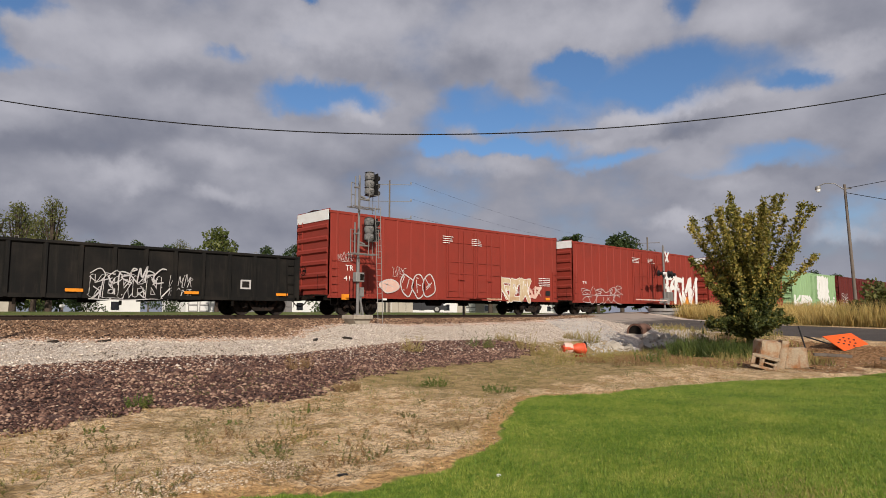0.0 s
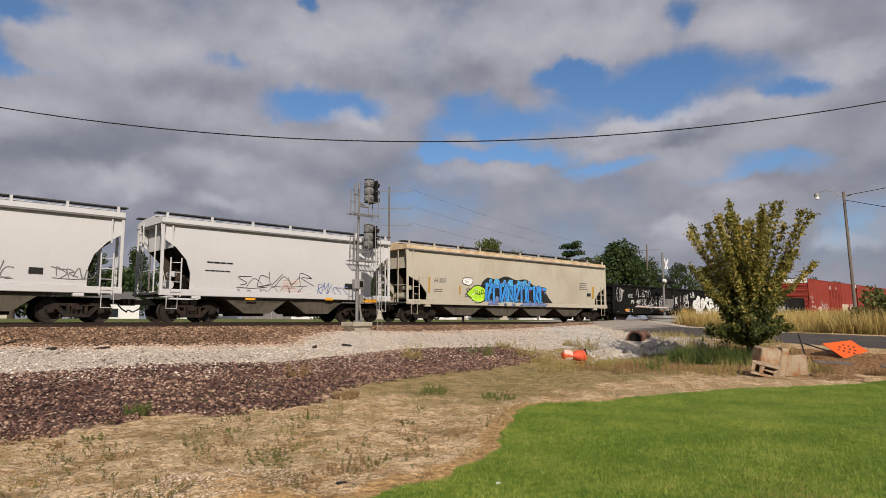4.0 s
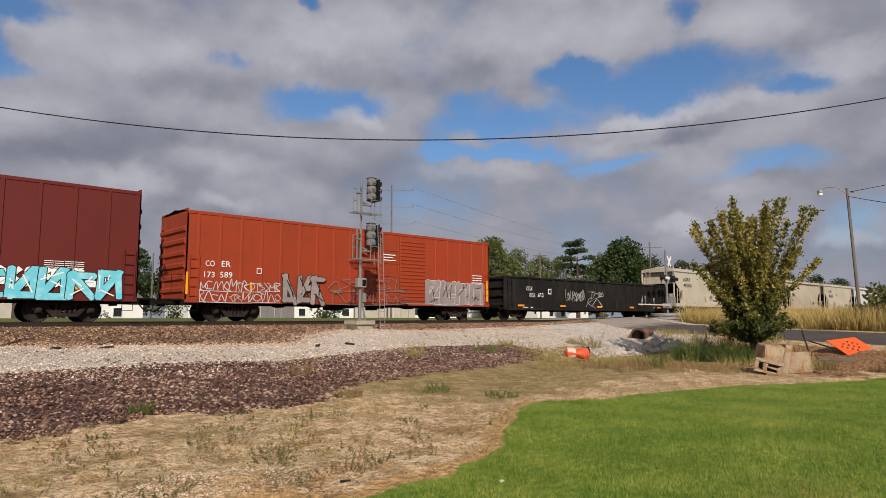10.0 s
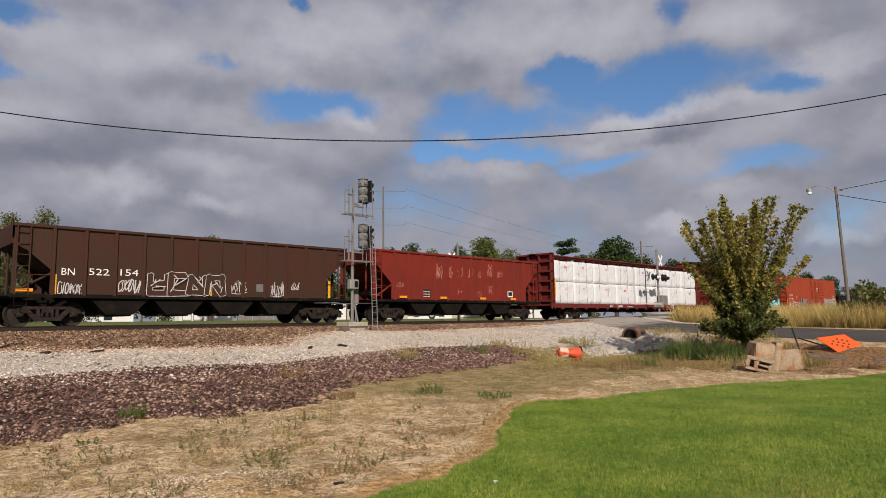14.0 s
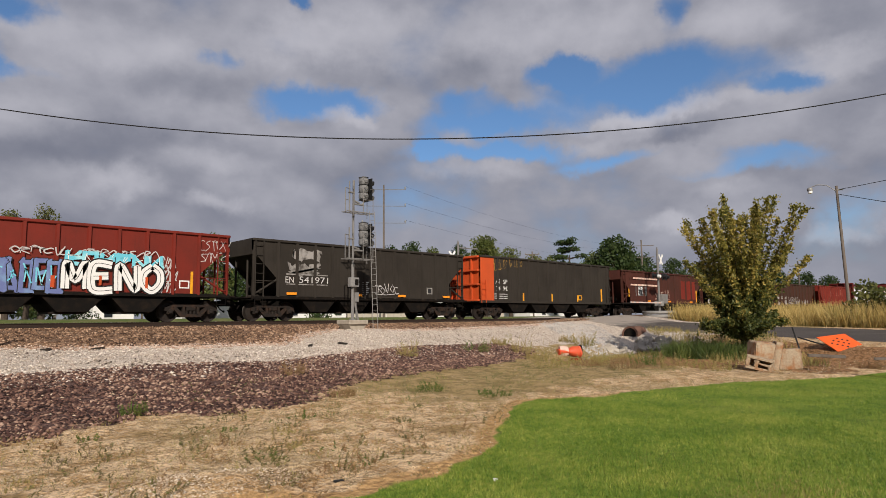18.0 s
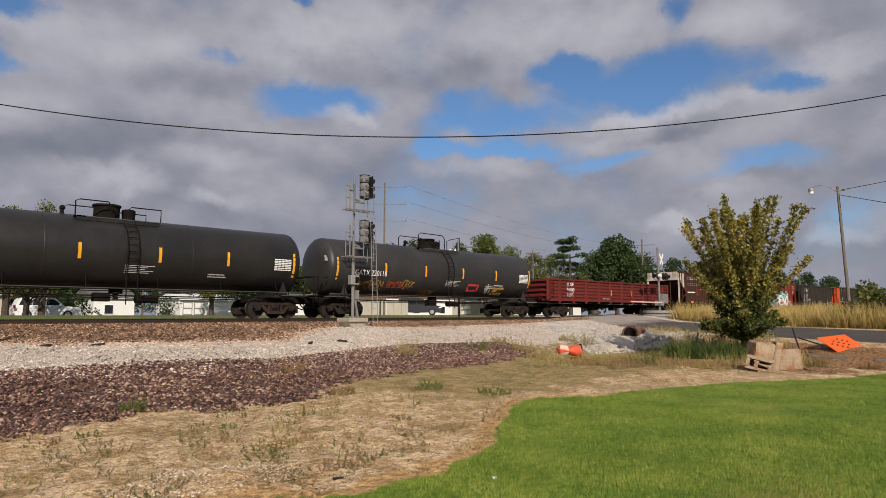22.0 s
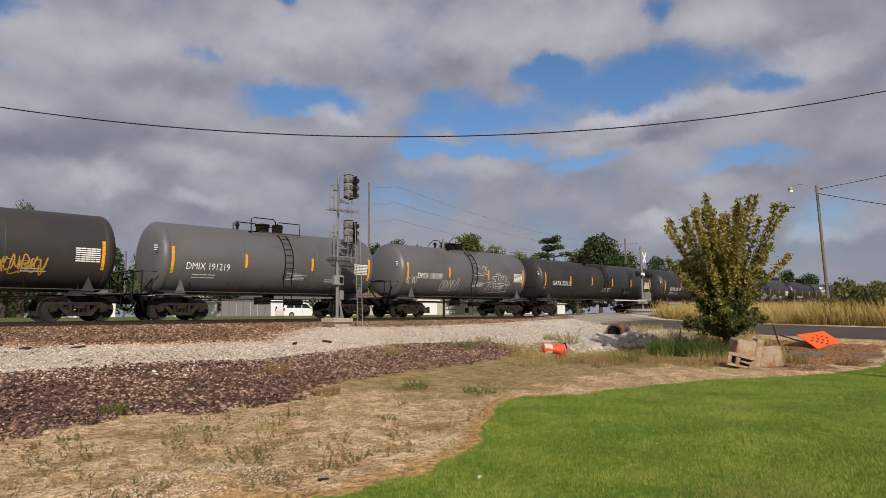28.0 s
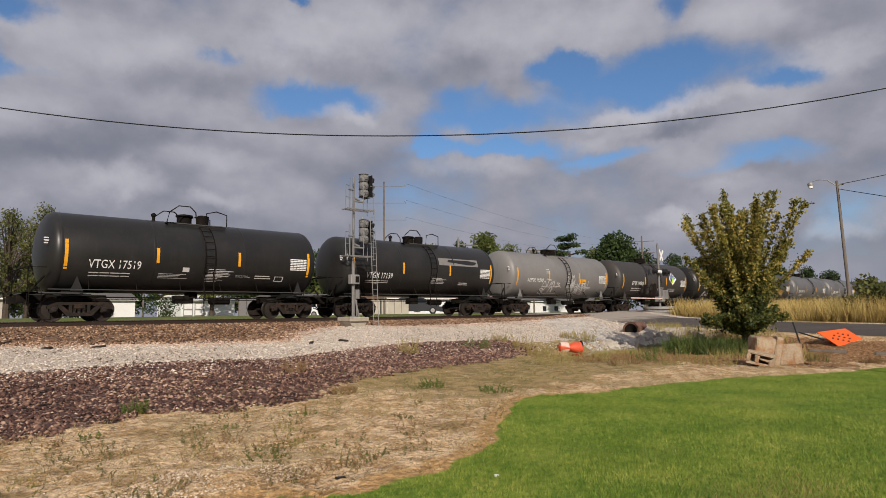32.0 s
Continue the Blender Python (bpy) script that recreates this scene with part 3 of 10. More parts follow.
def text_shape(s, bold=0.0):
    """The outlines of a word as flat faces in a unit box."""
    if (s, bold) not in LETTERS:
        cu = bpy.data.curves.new("word", "FONT")
        cu.body, cu.size, cu.offset, cu.resolution_u = s, 1.0, bold, 2
        ob = new("word", cu)
        dg = bpy.context.evaluated_depsgraph_get()
        me = bpy.data.meshes.new_from_object(ob.evaluated_get(dg))
        v = np.array([p.co[:2] for p in me.vertices])
        f = [tuple(p.vertices) for p in me.polygons]
        bpy.data.objects.remove(ob)
        bpy.data.meshes.remove(me)
        bpy.data.curves.remove(cu)
        v = (v - v.min(0)) / (v.max(0) - v.min(0))
        LETTERS[s, bold] = (v, f)
    return LETTERS[s, bold]

# the words are shaped first, while the scene is still empty
for s in ("TR", "411 32", "SCRF", "422", "CIGX", "805", "665", "641050", "NAHX", "325085", "AOKX", "494078", "X", "7823", "HWCX", "10350", "493318", "652", "CO", "ER", "173", "589", "MT", "NR", "17", "52", "40", "AOK", "26841", "BN", "522", "154", "143", "AT", "SF", "74", "942", "EN", "541971", "74580", "GATX 220118", "TILX", "250820", "SHPX 207436", "GATX 220256", "GATX 220134", "GATX 220123", "DMIX 190397", "DMIX 191219", "ADMX 16845", "TILX 170986", "DMIX 190333", "ADMX 19210", "VTGX 17139", "VTGX 17519"):
    text_shape(s)
for s, b in [('ck', 0.05), ('REFINED', 0.02), ('OIL', 0.02)]:
    text_shape(s, b)


BELLY = {}


def belly(z, foot, head):
    """How far the side of a bellied hopper stands out at height z."""
    u = (z - foot) / (head - foot)
    return W - 0.02 - 0.13 * max(0.0, (u - 0.45) / 0.55) ** 2 - 0.05 * max(0.0, (0.45 - u) / 0.45) ** 2


def on_side(y, hull, car=None):
    """The depth at which paint lies on a car's near side at height z: flat, bellied, or round a tank (radius, centre height)."""
    if hull is None and car and car.name in BELLY:
        foot, head = BELLY[car.name]
        return lambda z: -belly(z, foot, head) + min(y + 1.602, -0.012) if z > foot else y
    if hull is None:
        return lambda z: y
    return lambda z: -math.sqrt(max(hull[0] ** 2 - (z - hull[1]) ** 2, 0.01)) - (-y)


def lettering(car, s, x0, x1, z0, z1, mat="white", y=-1.62, hull=None, bold=0.0, lean=0.0, name="lettering", label=""):
    v, f = text_shape(s, bold)
    d = on_side(y, hull, car)
    me = bpy.data.meshes.new(name)
    me.from_pydata([(x0 + (x1 - x0) * a + lean * b, d(z0 + (z1 - z0) * b), z0 + (z1 - z0) * b) for a, b in v], [], f)
    me.materials.append(M[mat])
    ob = new(name, me)
    ob.parent = car
    if label:
        tagged(ob, label)
    return ob


def bars(car, x0, x1, z0, z1, rows, cols=1, mat="white", y=-1.62, hull=None, fill=0.32, name="data_panel", label=""):
    """Small print that cannot be read, as rows of bars."""
    d = on_side(y, hull, car)
    g = G()
    rnd = random.Random(int(x0 * 100) + rows * 7)
    hh, ww = (z1 - z0) / rows, (x1 - x0) / cols
    for r in range(rows):
        for c in range(cols):
            a = x0 + c * ww
            b = a + ww * (0.92 if cols > 1 else rnd.uniform(0.65, 1.0))
            lo = z0 + r * hh
            g.add([(a, d(lo), lo), (b, d(lo), lo), (b, d(lo + hh * fill), lo + hh * fill), (a, d(lo + hh * fill), lo + hh * fill)], [(0, 1, 2, 3)])
    return tagged(part(name, g, mat, car, label), kind="stuff")


def ribbon(g, pts, w, d):
    """A painted stroke of width w along points (x, z)."""
    pts = [Vector(p) for p in pts]
    base = len(g.v)
    for i, p in enumerate(pts):
        t = (pts[min(i + 1, len(pts) - 1)] - pts[max(i - 1, 0)])
        t = t.normalized() if t.length > 1e-6 else Vector((1, 0))
        n = Vector((-t.y, t.x)) * w / 2
        for q in (p + n, p - n):
            g.v.append((q.x, d(q.y), q.y))
    g.f += [(base + 2 * i, base + 2 * i + 1, base + 2 * i + 3, base + 2 * i + 2) for i in range(len(pts) - 1)]


def smooth_path(pts, n=6):
    """Points on a soft curve through the given ones."""
    pts = [Vector(p) for p in pts]
    ext = [pts[0]] + pts + [pts[-1]]
    out = []
    for i in range(1, len(ext) - 2):
        a, b, c, e = ext[i - 1:i + 3]
        for k in range(n):
            t = k / n
            out.append(0.5 * ((2 * b) + (c - a) * t + (2 * a - 5 * b + 4 * c - e) * t * t + (3 * b - a - 3 * c + e) * t ** 3))
    return out + [pts[-1]]


STROKES = [[(0, 0), (0.1, 1), (0.5, 0.35), (0.9, 1), (1, 0)], [(0, 1), (0.45, 0), (1, 1.1)], [(0.9, 0.9), (0.3, 1), (0, 0.5), (0.3, 0), (0.9, 0.1)], [(0, 0), (0.5, 1), (1, 0)],
           [(0.1, 1), (0, 0), (0.9, 0.1)], [(0.1, -0.1), (0.1, 1), (0.9, 0.8), (0.2, 0.5), (1, 0)], [(0.9, 0.9), (0.1, 0.8), (0.9, 0.3), (0.1, 0)], [(0, 0.5), (0.5, 1), (1, 0.5), (0.5, 0), (0, 0.5)], [(0, 1), (1, 0.9), (0.5, 0.95), (0.45, 0)]]


def scrawl(car, x0, x1, z0, z1, mat="pale", strokes=6, w=0.045, seed=1, y=-1.625, hull=None, label="sprayed graffiti scrawl"):
    """Quick spray-can handwriting: hooks, loops and zigzags in rows, with no words in it."""
    rnd, d, g = random.Random(seed), on_side(y, hull, car), G()
    rows = max(1, round((z1 - z0) / 0.62))
    n = max(2, round(strokes * 1.2 / rows))
    hh, ww = (z1 - z0) / rows, (x1 - x0) / n
    lean, k = rnd.uniform(-0.1, 0.25), 0
    for row in range(rows):
        drop = rnd.uniform(-0.1, 0.15) * hh
        for c in range(n):
            k += 1
            a, tall, wide = x0 + (c + rnd.uniform(-0.05, 0.08)) * ww, hh * rnd.uniform(0.62, 0.95), ww * rnd.uniform(0.95, 1.6)
            lo = z0 + row * hh + drop * c / n + rnd.uniform(0, 0.1) * hh
            pts = [(a + wide * (p + rnd.uniform(-0.2, 0.2)) + lean * tall * q, lo + tall * (q + rnd.uniform(-0.16, 0.16))) for p, q in rnd.choice(STROKES)]
            ribbon(g, smooth_path(pts, 5) if rnd.random() < 0.85 else [Vector(p) for p in pts], w * rnd.uniform(0.5, 0.85), lambda z, e=0.0003 * k: d(z) - e)
        if rnd.random() < 0.5:
            ribbon(g, smooth_path([(x0, z0 + row * hh), (x0 + 0.5 * (x1 - x0), z0 + row * hh - 0.06 * hh), (x1 + 0.1 * ww, z0 + (row + 0.1) * hh)], 5), w * 0.55, lambda z: d(z) - 0.004)
    return tagged(part("graffiti", g, mat, car, label), kind="stuff")


GLYPHS = {
    "R": [[(0.0, 1.0), (0.16, 0.5), (0.12, -0.12)], [(0.0, 1.0), (0.55, 1.0), (0.62, 0.68), (0.15, 0.45)], [(0.2, 0.5), (0.6, 0.25), (1.1, -0.02)]],
    "E": [[(0.1, 0.42), (0.78, 0.55), (0.62, 0.92), (0.22, 0.85), (0.04, 0.4), (0.25, 0.02), (0.95, 0.06)]],
    "S": [[(0.92, 0.85), (0.5, 1.02), (0.14, 0.8), (0.4, 0.55), (0.84, 0.35), (0.72, 0.02), (0.2, -0.02), (0.02, 0.12)]],
    "P": [[(0.2, 1.05), (0.24, 0.5), (0.15, -0.08)], [(0.2, 0.95), (0.75, 0.9), (0.78, 0.6), (0.26, 0.42)]],
    "O": [[(0.5, 1.0), (0.1, 0.7), (0.1, 0.25), (0.5, -0.02), (0.88, 0.3), (0.86, 0.75), (0.5, 1.0)]],
    "M": [[(0.06, 0.0), (0.1, 1.0), (0.48, 0.35), (0.9, 1.0), (0.96, 0.0)]],
    "e": [[(0.9, 0.95), (0.1, 0.95), (0.08, 0.05), (0.95, 0.02)], [(0.1, 0.52), (0.75, 0.55)]],
    "N": [[(0.06, 0.0), (0.1, 1.0), (0.86, 0.05), (0.92, 1.0)]],
    "<": [[(0.95, 0.7), (0.35, 0.72), (0.1, 0.45), (0.8, 0.4), (0.95, 0.0)]],
    ">": [[(0.0, 0.75), (0.6, 0.72), (0.85, 0.5), (0.5, 0.35), (0.1, 0.05)]],
}


def fat_word(car, s, x0, x1, z0, z1, w, fill, edge, y):
    """Big sprayed letters: fat strokes with a dark rim and a thin line inside."""
    d = on_side(y, None, car)
    ww = (x1 - x0) / len(s)
    for k, ch in enumerate(s):
        low = 0.08 * math.sin(2.3 * k + 1)
        lines = [smooth_path([(x0 + ww * (k + 0.06 + 0.88 * p), z0 + (z1 - z0) * (q * (1 - abs(low)) + max(low, 0) * 0.6)) for p, q in ln], 7) for ln in GLYPHS[ch]]
        letter = None
        for name, mat, wid, up in (("graffiti", edge, w + 0.11, 0.0), ("fill", fill, w, 0.004), ("inner_line", edge, 0.022, 0.008)):
            g = G()
            for i, ln in enumerate(lines):
                ribbon(g, ln, wid, lambda z, e=up + 0.0005 * i + 0.0001 * k: d(z) - e)
            ob = part(name, g, mat, letter or car, "large white sprayed letter with a dark rim" if letter is None else "")
            letter = letter or ob


def blob(car, pts, mat, y=-1.622, hull=None, name="graffiti", label="painted graffiti shape"):
    """A filled painted patch with a soft outline."""
    d, g = on_side(y, hull, car), G()
    q = smooth_path(list(pts) + [pts[0]], 5)[:-1]
    g.add([(p.x, d(p.y), p.y) for p in q], [tuple(range(len(q)))])
    return part(name, g, mat, car, label)


# ---- ground ----
def smooth(t):
    t = np.clip(t, 0, 1)
    return t * t * (3 - 2 * t)


def road_line(y):
    """The near edge of the side road at y."""
    return 23.65 + 0.559 * y


def road_height(y):
    return np.interp(y, [-60, 6, 14, 22, 26.5, 27.4, 31, 34, 60], [0.5, 0.60, 0.70, 0.92, 1.36, 1.47, 1.47, 1.35, 1.3])


def ground_z(x, y):
    x, y = np.asarray(x, float), np.asarray(y, float)
    a = np.interp(y, [0, 9.5, 14, 18.4, 24.0, 26.8, 27.6, 31.0, 32.5, 40], [0, 0, 0.12, 0.35, 0.85, 1.28, 1.33, 1.33, 1.0, 1.15])
    b = np.interp(y, [0, 9.5, 16, 18.5, 23.0, 26.5, 27.6, 31.0, 32.5, 40], [0, 0, -0.03, 0.35, 0.9, 1.26, 1.33, 1.33, 1.0, 1.15])
    w = smooth((x - 9) / 10)
    z = a * (1 - w) + b * w
    # ditch before the culvert, and the gravel heap at the signal
    z = z - 0.16 * np.exp(-(((x - 25) / 4.5) ** 2 + ((y - 15.2) / 1.5) ** 2))
    z = z + 0.16 * np.exp(-(((x - 17.3) / 2.6) ** 2 + ((y - 23.6) / 1.2) ** 2))
    z = z + 0.10 * np.exp(-(((x - 2.6) / 0.9) ** 2 + ((y - 6.3) / 0.5) ** 2))
    z = z + 0.34 * np.exp(-(((x - 33.6) / 1.1) ** 2 + ((y - 18.9) / 0.9) ** 2))
    # rise of the yards beyond the track
    z = z + 0.58 * smooth((y - 36) / 5) * smooth((63.2 - y) / 6)
    # bank of the side road
    edge = road_line(y)
    bank = road_height(y) + 0.032 * np.clip(x - edge, 0, 9)
    near = smooth((x - edge + 4.0) / 4.0) * smooth((48 - y) / 8)
    beyond = smooth((x - edge - 10) / 5)
    z = z * (1 - near) + bank * near
    flat = np.where(y < 24, 0.95, np.interp(y, [24, 27.0, 27.6, 31, 32.5, 40], [0.95, 1.28, 1.33, 1.33, 1.05, 1.15]))
    z = z * (1 - beyond * near) + flat * beyond * near
    return z


def axis_steps(parts_):
    out = []
    for lo, hi, st in parts_:
        out += list(np.arange(lo, hi, st))
    return np.array(out + [parts_[-1][1]])


def ripple(x, y, s, seed=0.0):
    """Cheap smooth noise for edges and bumps."""
    return (np.sin(x * s + 1.3 + seed) * np.cos(y * s * 1.27 + 0.7 * seed) + 0.5 * np.sin(x * s * 2.3 - y * s * 1.9 + 2.1 + seed) + 0.35 * np.cos(x * s * 4.1 + y * s * 4.7 + seed)) / 1.85


def lawn_edge(x):
    return np.interp(x, [-40, 0, 2.8, 3.6, 4.7, 6.1, 7.65, 9.3, 10.2, 11.3, 13.9, 15.8, 18.9, 20.9, 60], [6.5, 5.9, 5.4, 4.9, 5.05, 5.55, 6.8, 7.9, 8.05, 7.55, 7.15, 6.7, 5.15, 4.75, 2.0])


def rock_low(x):
    return np.interp(x, [-60, 1.6, 2.8, 3.8, 5.0, 6.85, 8.8, 11.4, 15.6, 20.2, 22], [9.5, 10.3, 10.7, 11.4, 10.6, 10.9, 12.6, 13.6, 14.9, 16.8, 17.6])


def rock_up(x):
    return np.interp(x, [-60, 2.8, 7.7, 9.9, 11.4, 13.8, 16.5, 21.8], [18.2, 18.2, 18.6, 17.8, 18.3, 19.0, 19.6, 19.1])


def gravel_up(x):
    return np.interp(x, [-60, 3.7, 8.4, 12.4, 14, 15.3, 17.3, 19.5, 24.9, 36], [23.9, 23.9, 22.9, 22.3, 23.5, 24.6, 25.3, 24.6, 25.0, 26.5])


def ground_material():
    m = bpy.data.materials.new("ground_soil_lawn_gravel")
    m.use_nodes = True
    nt = m.node_tree
    b = nt.nodes["Principled BSDF"]
    b.inputs["Roughness"].default_value = 0.95
    b.inputs["Specular IOR Level"].default_value = 0.15
    vec = coords(nt)
    n_big, n_mid, n_fine = noise_tex(nt, vec, 0.35, 5), noise_tex(nt, vec, 2.2, 6, 0.65), noise_tex(nt, vec, 26.0, 4, 0.7)
    vor = node(nt, "ShaderNodeTexVoronoi", Scale=11.0)
    nt.links.new(vec, vor.inputs["Vector"])
    vbig = node(nt, "ShaderNodeTexVoronoi", Scale=6.5)
    nt.links.new(vec, vbig.inputs["Vector"])

    def zone(name):
        a = nt.nodes.new("ShaderNodeAttribute")
        a.attribute_name = name
        return a.outputs["Fac"]

    dirt = mixc(nt, ramp(nt, n_mid, 0.44, 0.58), (0.76, 0.545, 0.325), (0.46, 0.285, 0.13))
    dirt = mixc(nt, maths(nt, "MULTIPLY", ramp(nt, n_big, 0.5, 0.62), 0.5), dirt, (0.36, 0.27, 0.125))
    n_soil, n_grit = noise_tex(nt, vec, 9.0, 7, 0.75, 0.4), noise_tex(nt, vec, 55.0, 3, 0.7)
    dirt = mixc(nt, maths(nt, "MULTIPLY", ramp(nt, n_soil, 0.50, 0.57), 0.8), dirt, (0.22, 0.145, 0.065))
    dirt = mixc(nt, maths(nt, "MULTIPLY", ramp(nt, n_fine, 0.52, 0.6), 0.7), dirt, (0.74, 0.6, 0.42))
    dirt = mixc(nt, maths(nt, "MULTIPLY", ramp(nt, n_grit, 0.54, 0.62), 0.75), dirt, (0.14, 0.09, 0.045))
    worn = mixc(nt, ramp(nt, n_soil, 0.46, 0.60), (0.36, 0.245, 0.115), (0.19, 0.125, 0.055))
    mud = mixc(nt, ramp(nt, n_mid, 0.42, 0.58), (0.25, 0.185, 0.08), (0.40, 0.285, 0.14))
    damp = mixc(nt, ramp(nt, n_soil, 0.45, 0.58), (0.35, 0.195, 0.095), (0.16, 0.085, 0.036))
    lawn = mixc(nt, ramp(nt, n_mid, 0.3, 0.7), (0.09, 0.155, 0.02), (0.19, 0.265, 0.035))
    lawn = mixc(nt, maths(nt, "MULTIPLY", ramp(nt, n_big, 0.4, 0.7), 0.5), lawn, (0.32, 0.31, 0.07))
    lawn = mixc(nt, maths(nt, "MULTIPLY", ramp(nt, n_fine, 0.5, 0.7), 0.6), lawn, (0.06, 0.10, 0.01))
    rock = mixc(nt, vbig.outputs["Distance"], (0.115, 0.066, 0.054), (0.036, 0.02, 0.017))
    rock = mixc(nt, ramp(nt, n_mid, 0.4, 0.7), rock, (0.13, 0.075, 0.06))
    rock = mixc(nt, maths(nt, "MULTIPLY", ramp(nt, n_fine, 0.54, 0.66), 0.7), rock, (0.34, 0.24, 0.21))
    chips = mixc(nt, ramp(nt, n_fine, 0.3, 0.7), (0.5, 0.43, 0.355), (0.72, 0.635, 0.54))
    chips = mixc(nt, maths(nt, "MULTIPLY", ramp(nt, n_grit, 0.52, 0.6), 0.85), chips, (0.12, 0.095, 0.075))
    chips = mixc(nt, maths(nt, "MULTIPLY", ramp(nt, n_mid, 0.45, 0.75), 0.4), chips, (0.46, 0.33, 0.235))
    ball = mixc(nt, vor.outputs["Distance"], (0.22, 0.14, 0.09), (0.07, 0.042, 0.028))
    ball = mixc(nt, ramp(nt, n_fine, 0.4, 0.7), ball, (0.28, 0.19, 0.13))
    sand = mixc(nt, ramp(nt, n_fine, 0.45, 0.6), (0.52, 0.34, 0.21), (0.30, 0.17, 0.10))
    dead = mixc(nt, ramp(nt, n_soil, 0.42, 0.6), (0.58, 0.36, 0.16), (0.32, 0.19, 0.08))
    straw = mixc(nt, ramp(nt, n_mid, 0.35, 0.7), (0.28, 0.21, 0.08), (0.15, 0.15, 0.045))
    town = mixc(nt, ramp(nt, n_mid, 0.35, 0.7), (0.085, 0.125, 0.03), (0.16, 0.15, 0.06))
    c = dirt
    for name, col in (("worn", worn), ("border", dead), ("mud", mud), ("damp", damp), ("straw", straw), ("rocks", rock), ("gravel", chips), ("ballast", ball), ("rustsand", sand), ("lawn", lawn), ("town", town)):
        c = mixc(nt, ramp(nt, maths(nt, "ADD", zone(name), maths(nt, "MULTIPLY", maths(nt, "SUBTRACT", n_mid, 0.5), 0.7)), 0.3, 0.7), c, col)
    nt.links.new(c, b.inputs["Base Color"])
    h = maths(nt, "ADD", maths(nt, "MULTIPLY", n_fine, 0.5), maths(nt, "MULTIPLY", vor.outputs["Distance"], 0.6))
    bump = node(nt, "ShaderNodeBump", Strength=0.9, Distance=0.06)
    nt.links.new(h, bump.inputs["Height"])
    nt.links.new(bump.outputs[0], b.inputs["Normal"])
    return m


def build_ground():
    xs = axis_steps([(-4000, -1000, 500), (-1000, -200, 100), (-200, -40, 10), (-40, -6, 1.0), (-6, 40, 0.16), (40, 70, 0.6), (70, 200, 5), (200, 1000, 50), (1000, 4000, 500)])
    ys = axis_steps([(-4000, -500, 500), (-500, -50, 50), (-50, -2, 4), (-2, 4, 0.6), (4, 28, 0.16), (28, 50, 0.6), (50, 120, 4), (120, 600, 40), (600, 4000, 400)])
    X, Y = np.meshgrid(xs, ys)
    Z = ground_z(X, Y)
    near = (X > -8) & (X < 45) & (Y > 2) & (Y < 28)
    edge = road_line(Y)
    onroad = (X > edge - 0.5) & (X < edge + 9.5) & (Y < 45) & (Y > -60)
    wob = ripple(X, Y, 1.7) * 0.35 + ripple(X, Y, 5.1, 2.0) * 0.12
    lawn = smooth((lawn_edge(X) + wob * 0.5 - Y) / 0.25 + 0.5)
    rocks = smooth((Y - rock_low(X) - wob) / 0.5 + 0.5) * smooth((rock_up(X) + wob * 1.3 - Y) / 0.9 + 0.5) * smooth((21.5 - X) / 3 + 0.5)
    right = smooth((X - 18) / 4)
    gravel = smooth((Y - (rock_up(X) * (1 - right) + 18.3 * right) - wob * 1.3) / 0.9 + 0.5) * smooth((gravel_up(X) + wob - Y) / 0.7 + 0.5) * (X < 60)
    gravel = np.maximum(gravel, smooth((X - edge + 7.0 + 2 * wob) / 2) * smooth((edge + 12 - X) / 2) * smooth((Y - 12.5 - 2 * wob) / 2.5) * (Y < 40))
    ballast = smooth((Y - gravel_up(X) - wob) / 0.5 + 0.5) * smooth((32.6 + wob - Y) / 0.6 + 0.5)
    mud = smooth((Y - 8.6 - wob * 2 - 0.08 * (X - 10)) / 1.5 + 0.3) * smooth((X - 7 - wob * 3) / 3) * (Y < 19) * 0.9
    damp = 0.85 * smooth((X - 18.5 - wob * 3) / 2) * smooth((Y - 5.0 - wob * 2 + 0.25 * (X - 21)) / 1.0) * (X < edge - 1.0) * (Y < 13)
    straw = smooth((X - edge - 8.6) / 1.2) * smooth((27.2 - Y) / 1)
    rustsand = 0.75 * np.exp(-((Y - gravel_up(X) - 0.1 - wob) / 0.8) ** 2) * (1 - 0.3 * smooth((X - 8) / 8)) * (X < 45)
    town = smooth((Y - 33) / 1.5)
    border = 0.85 * np.exp(-((Y - lawn_edge(X) - 0.12 - wob * 0.3) / 0.28) ** 2) * (1 - smooth((X - 9) / 6) * 0.6)
    worn = 0.8 * smooth(ripple(X, Y, 0.9, 3.0) * 0.9 + ripple(X, Y, 2.4, 1.0) * 0.6 - 0.05) * (Y < 16)
    far = (X < -60) | (X > 90) | (Y < -20)
    lawn = np.where(Y < 3, np.maximum(lawn, 0.9), lawn)
    rs = np.random.RandomState(12)
    rough = rs.randn(*X.shape)
    rough = rough + np.roll(rough, 1, 0) + np.roll(rough, 1, 1)
    Z = Z + np.where(near & ~onroad, rough * 0.009 * (1 - lawn), 0)
    Z = Z + np.where(near & ~onroad, ripple(X, Y, 2.6) * 0.012 + ripple(X, Y, 8.0, 1.0) * 0.012 * (1 - lawn), 0)
    ny, nx = X.shape
    v = np.stack([X.ravel(), Y.ravel(), Z.ravel()], 1)
    i = np.arange(nx * ny).reshape(ny, nx)
    f = np.stack([i[:-1, :-1].ravel(), i[:-1, 1:].ravel(), i[1:, 1:].ravel(), i[1:, :-1].ravel()], 1)
    me = raw_mesh("ground", v, f, ground_material())
    me.shade_smooth()
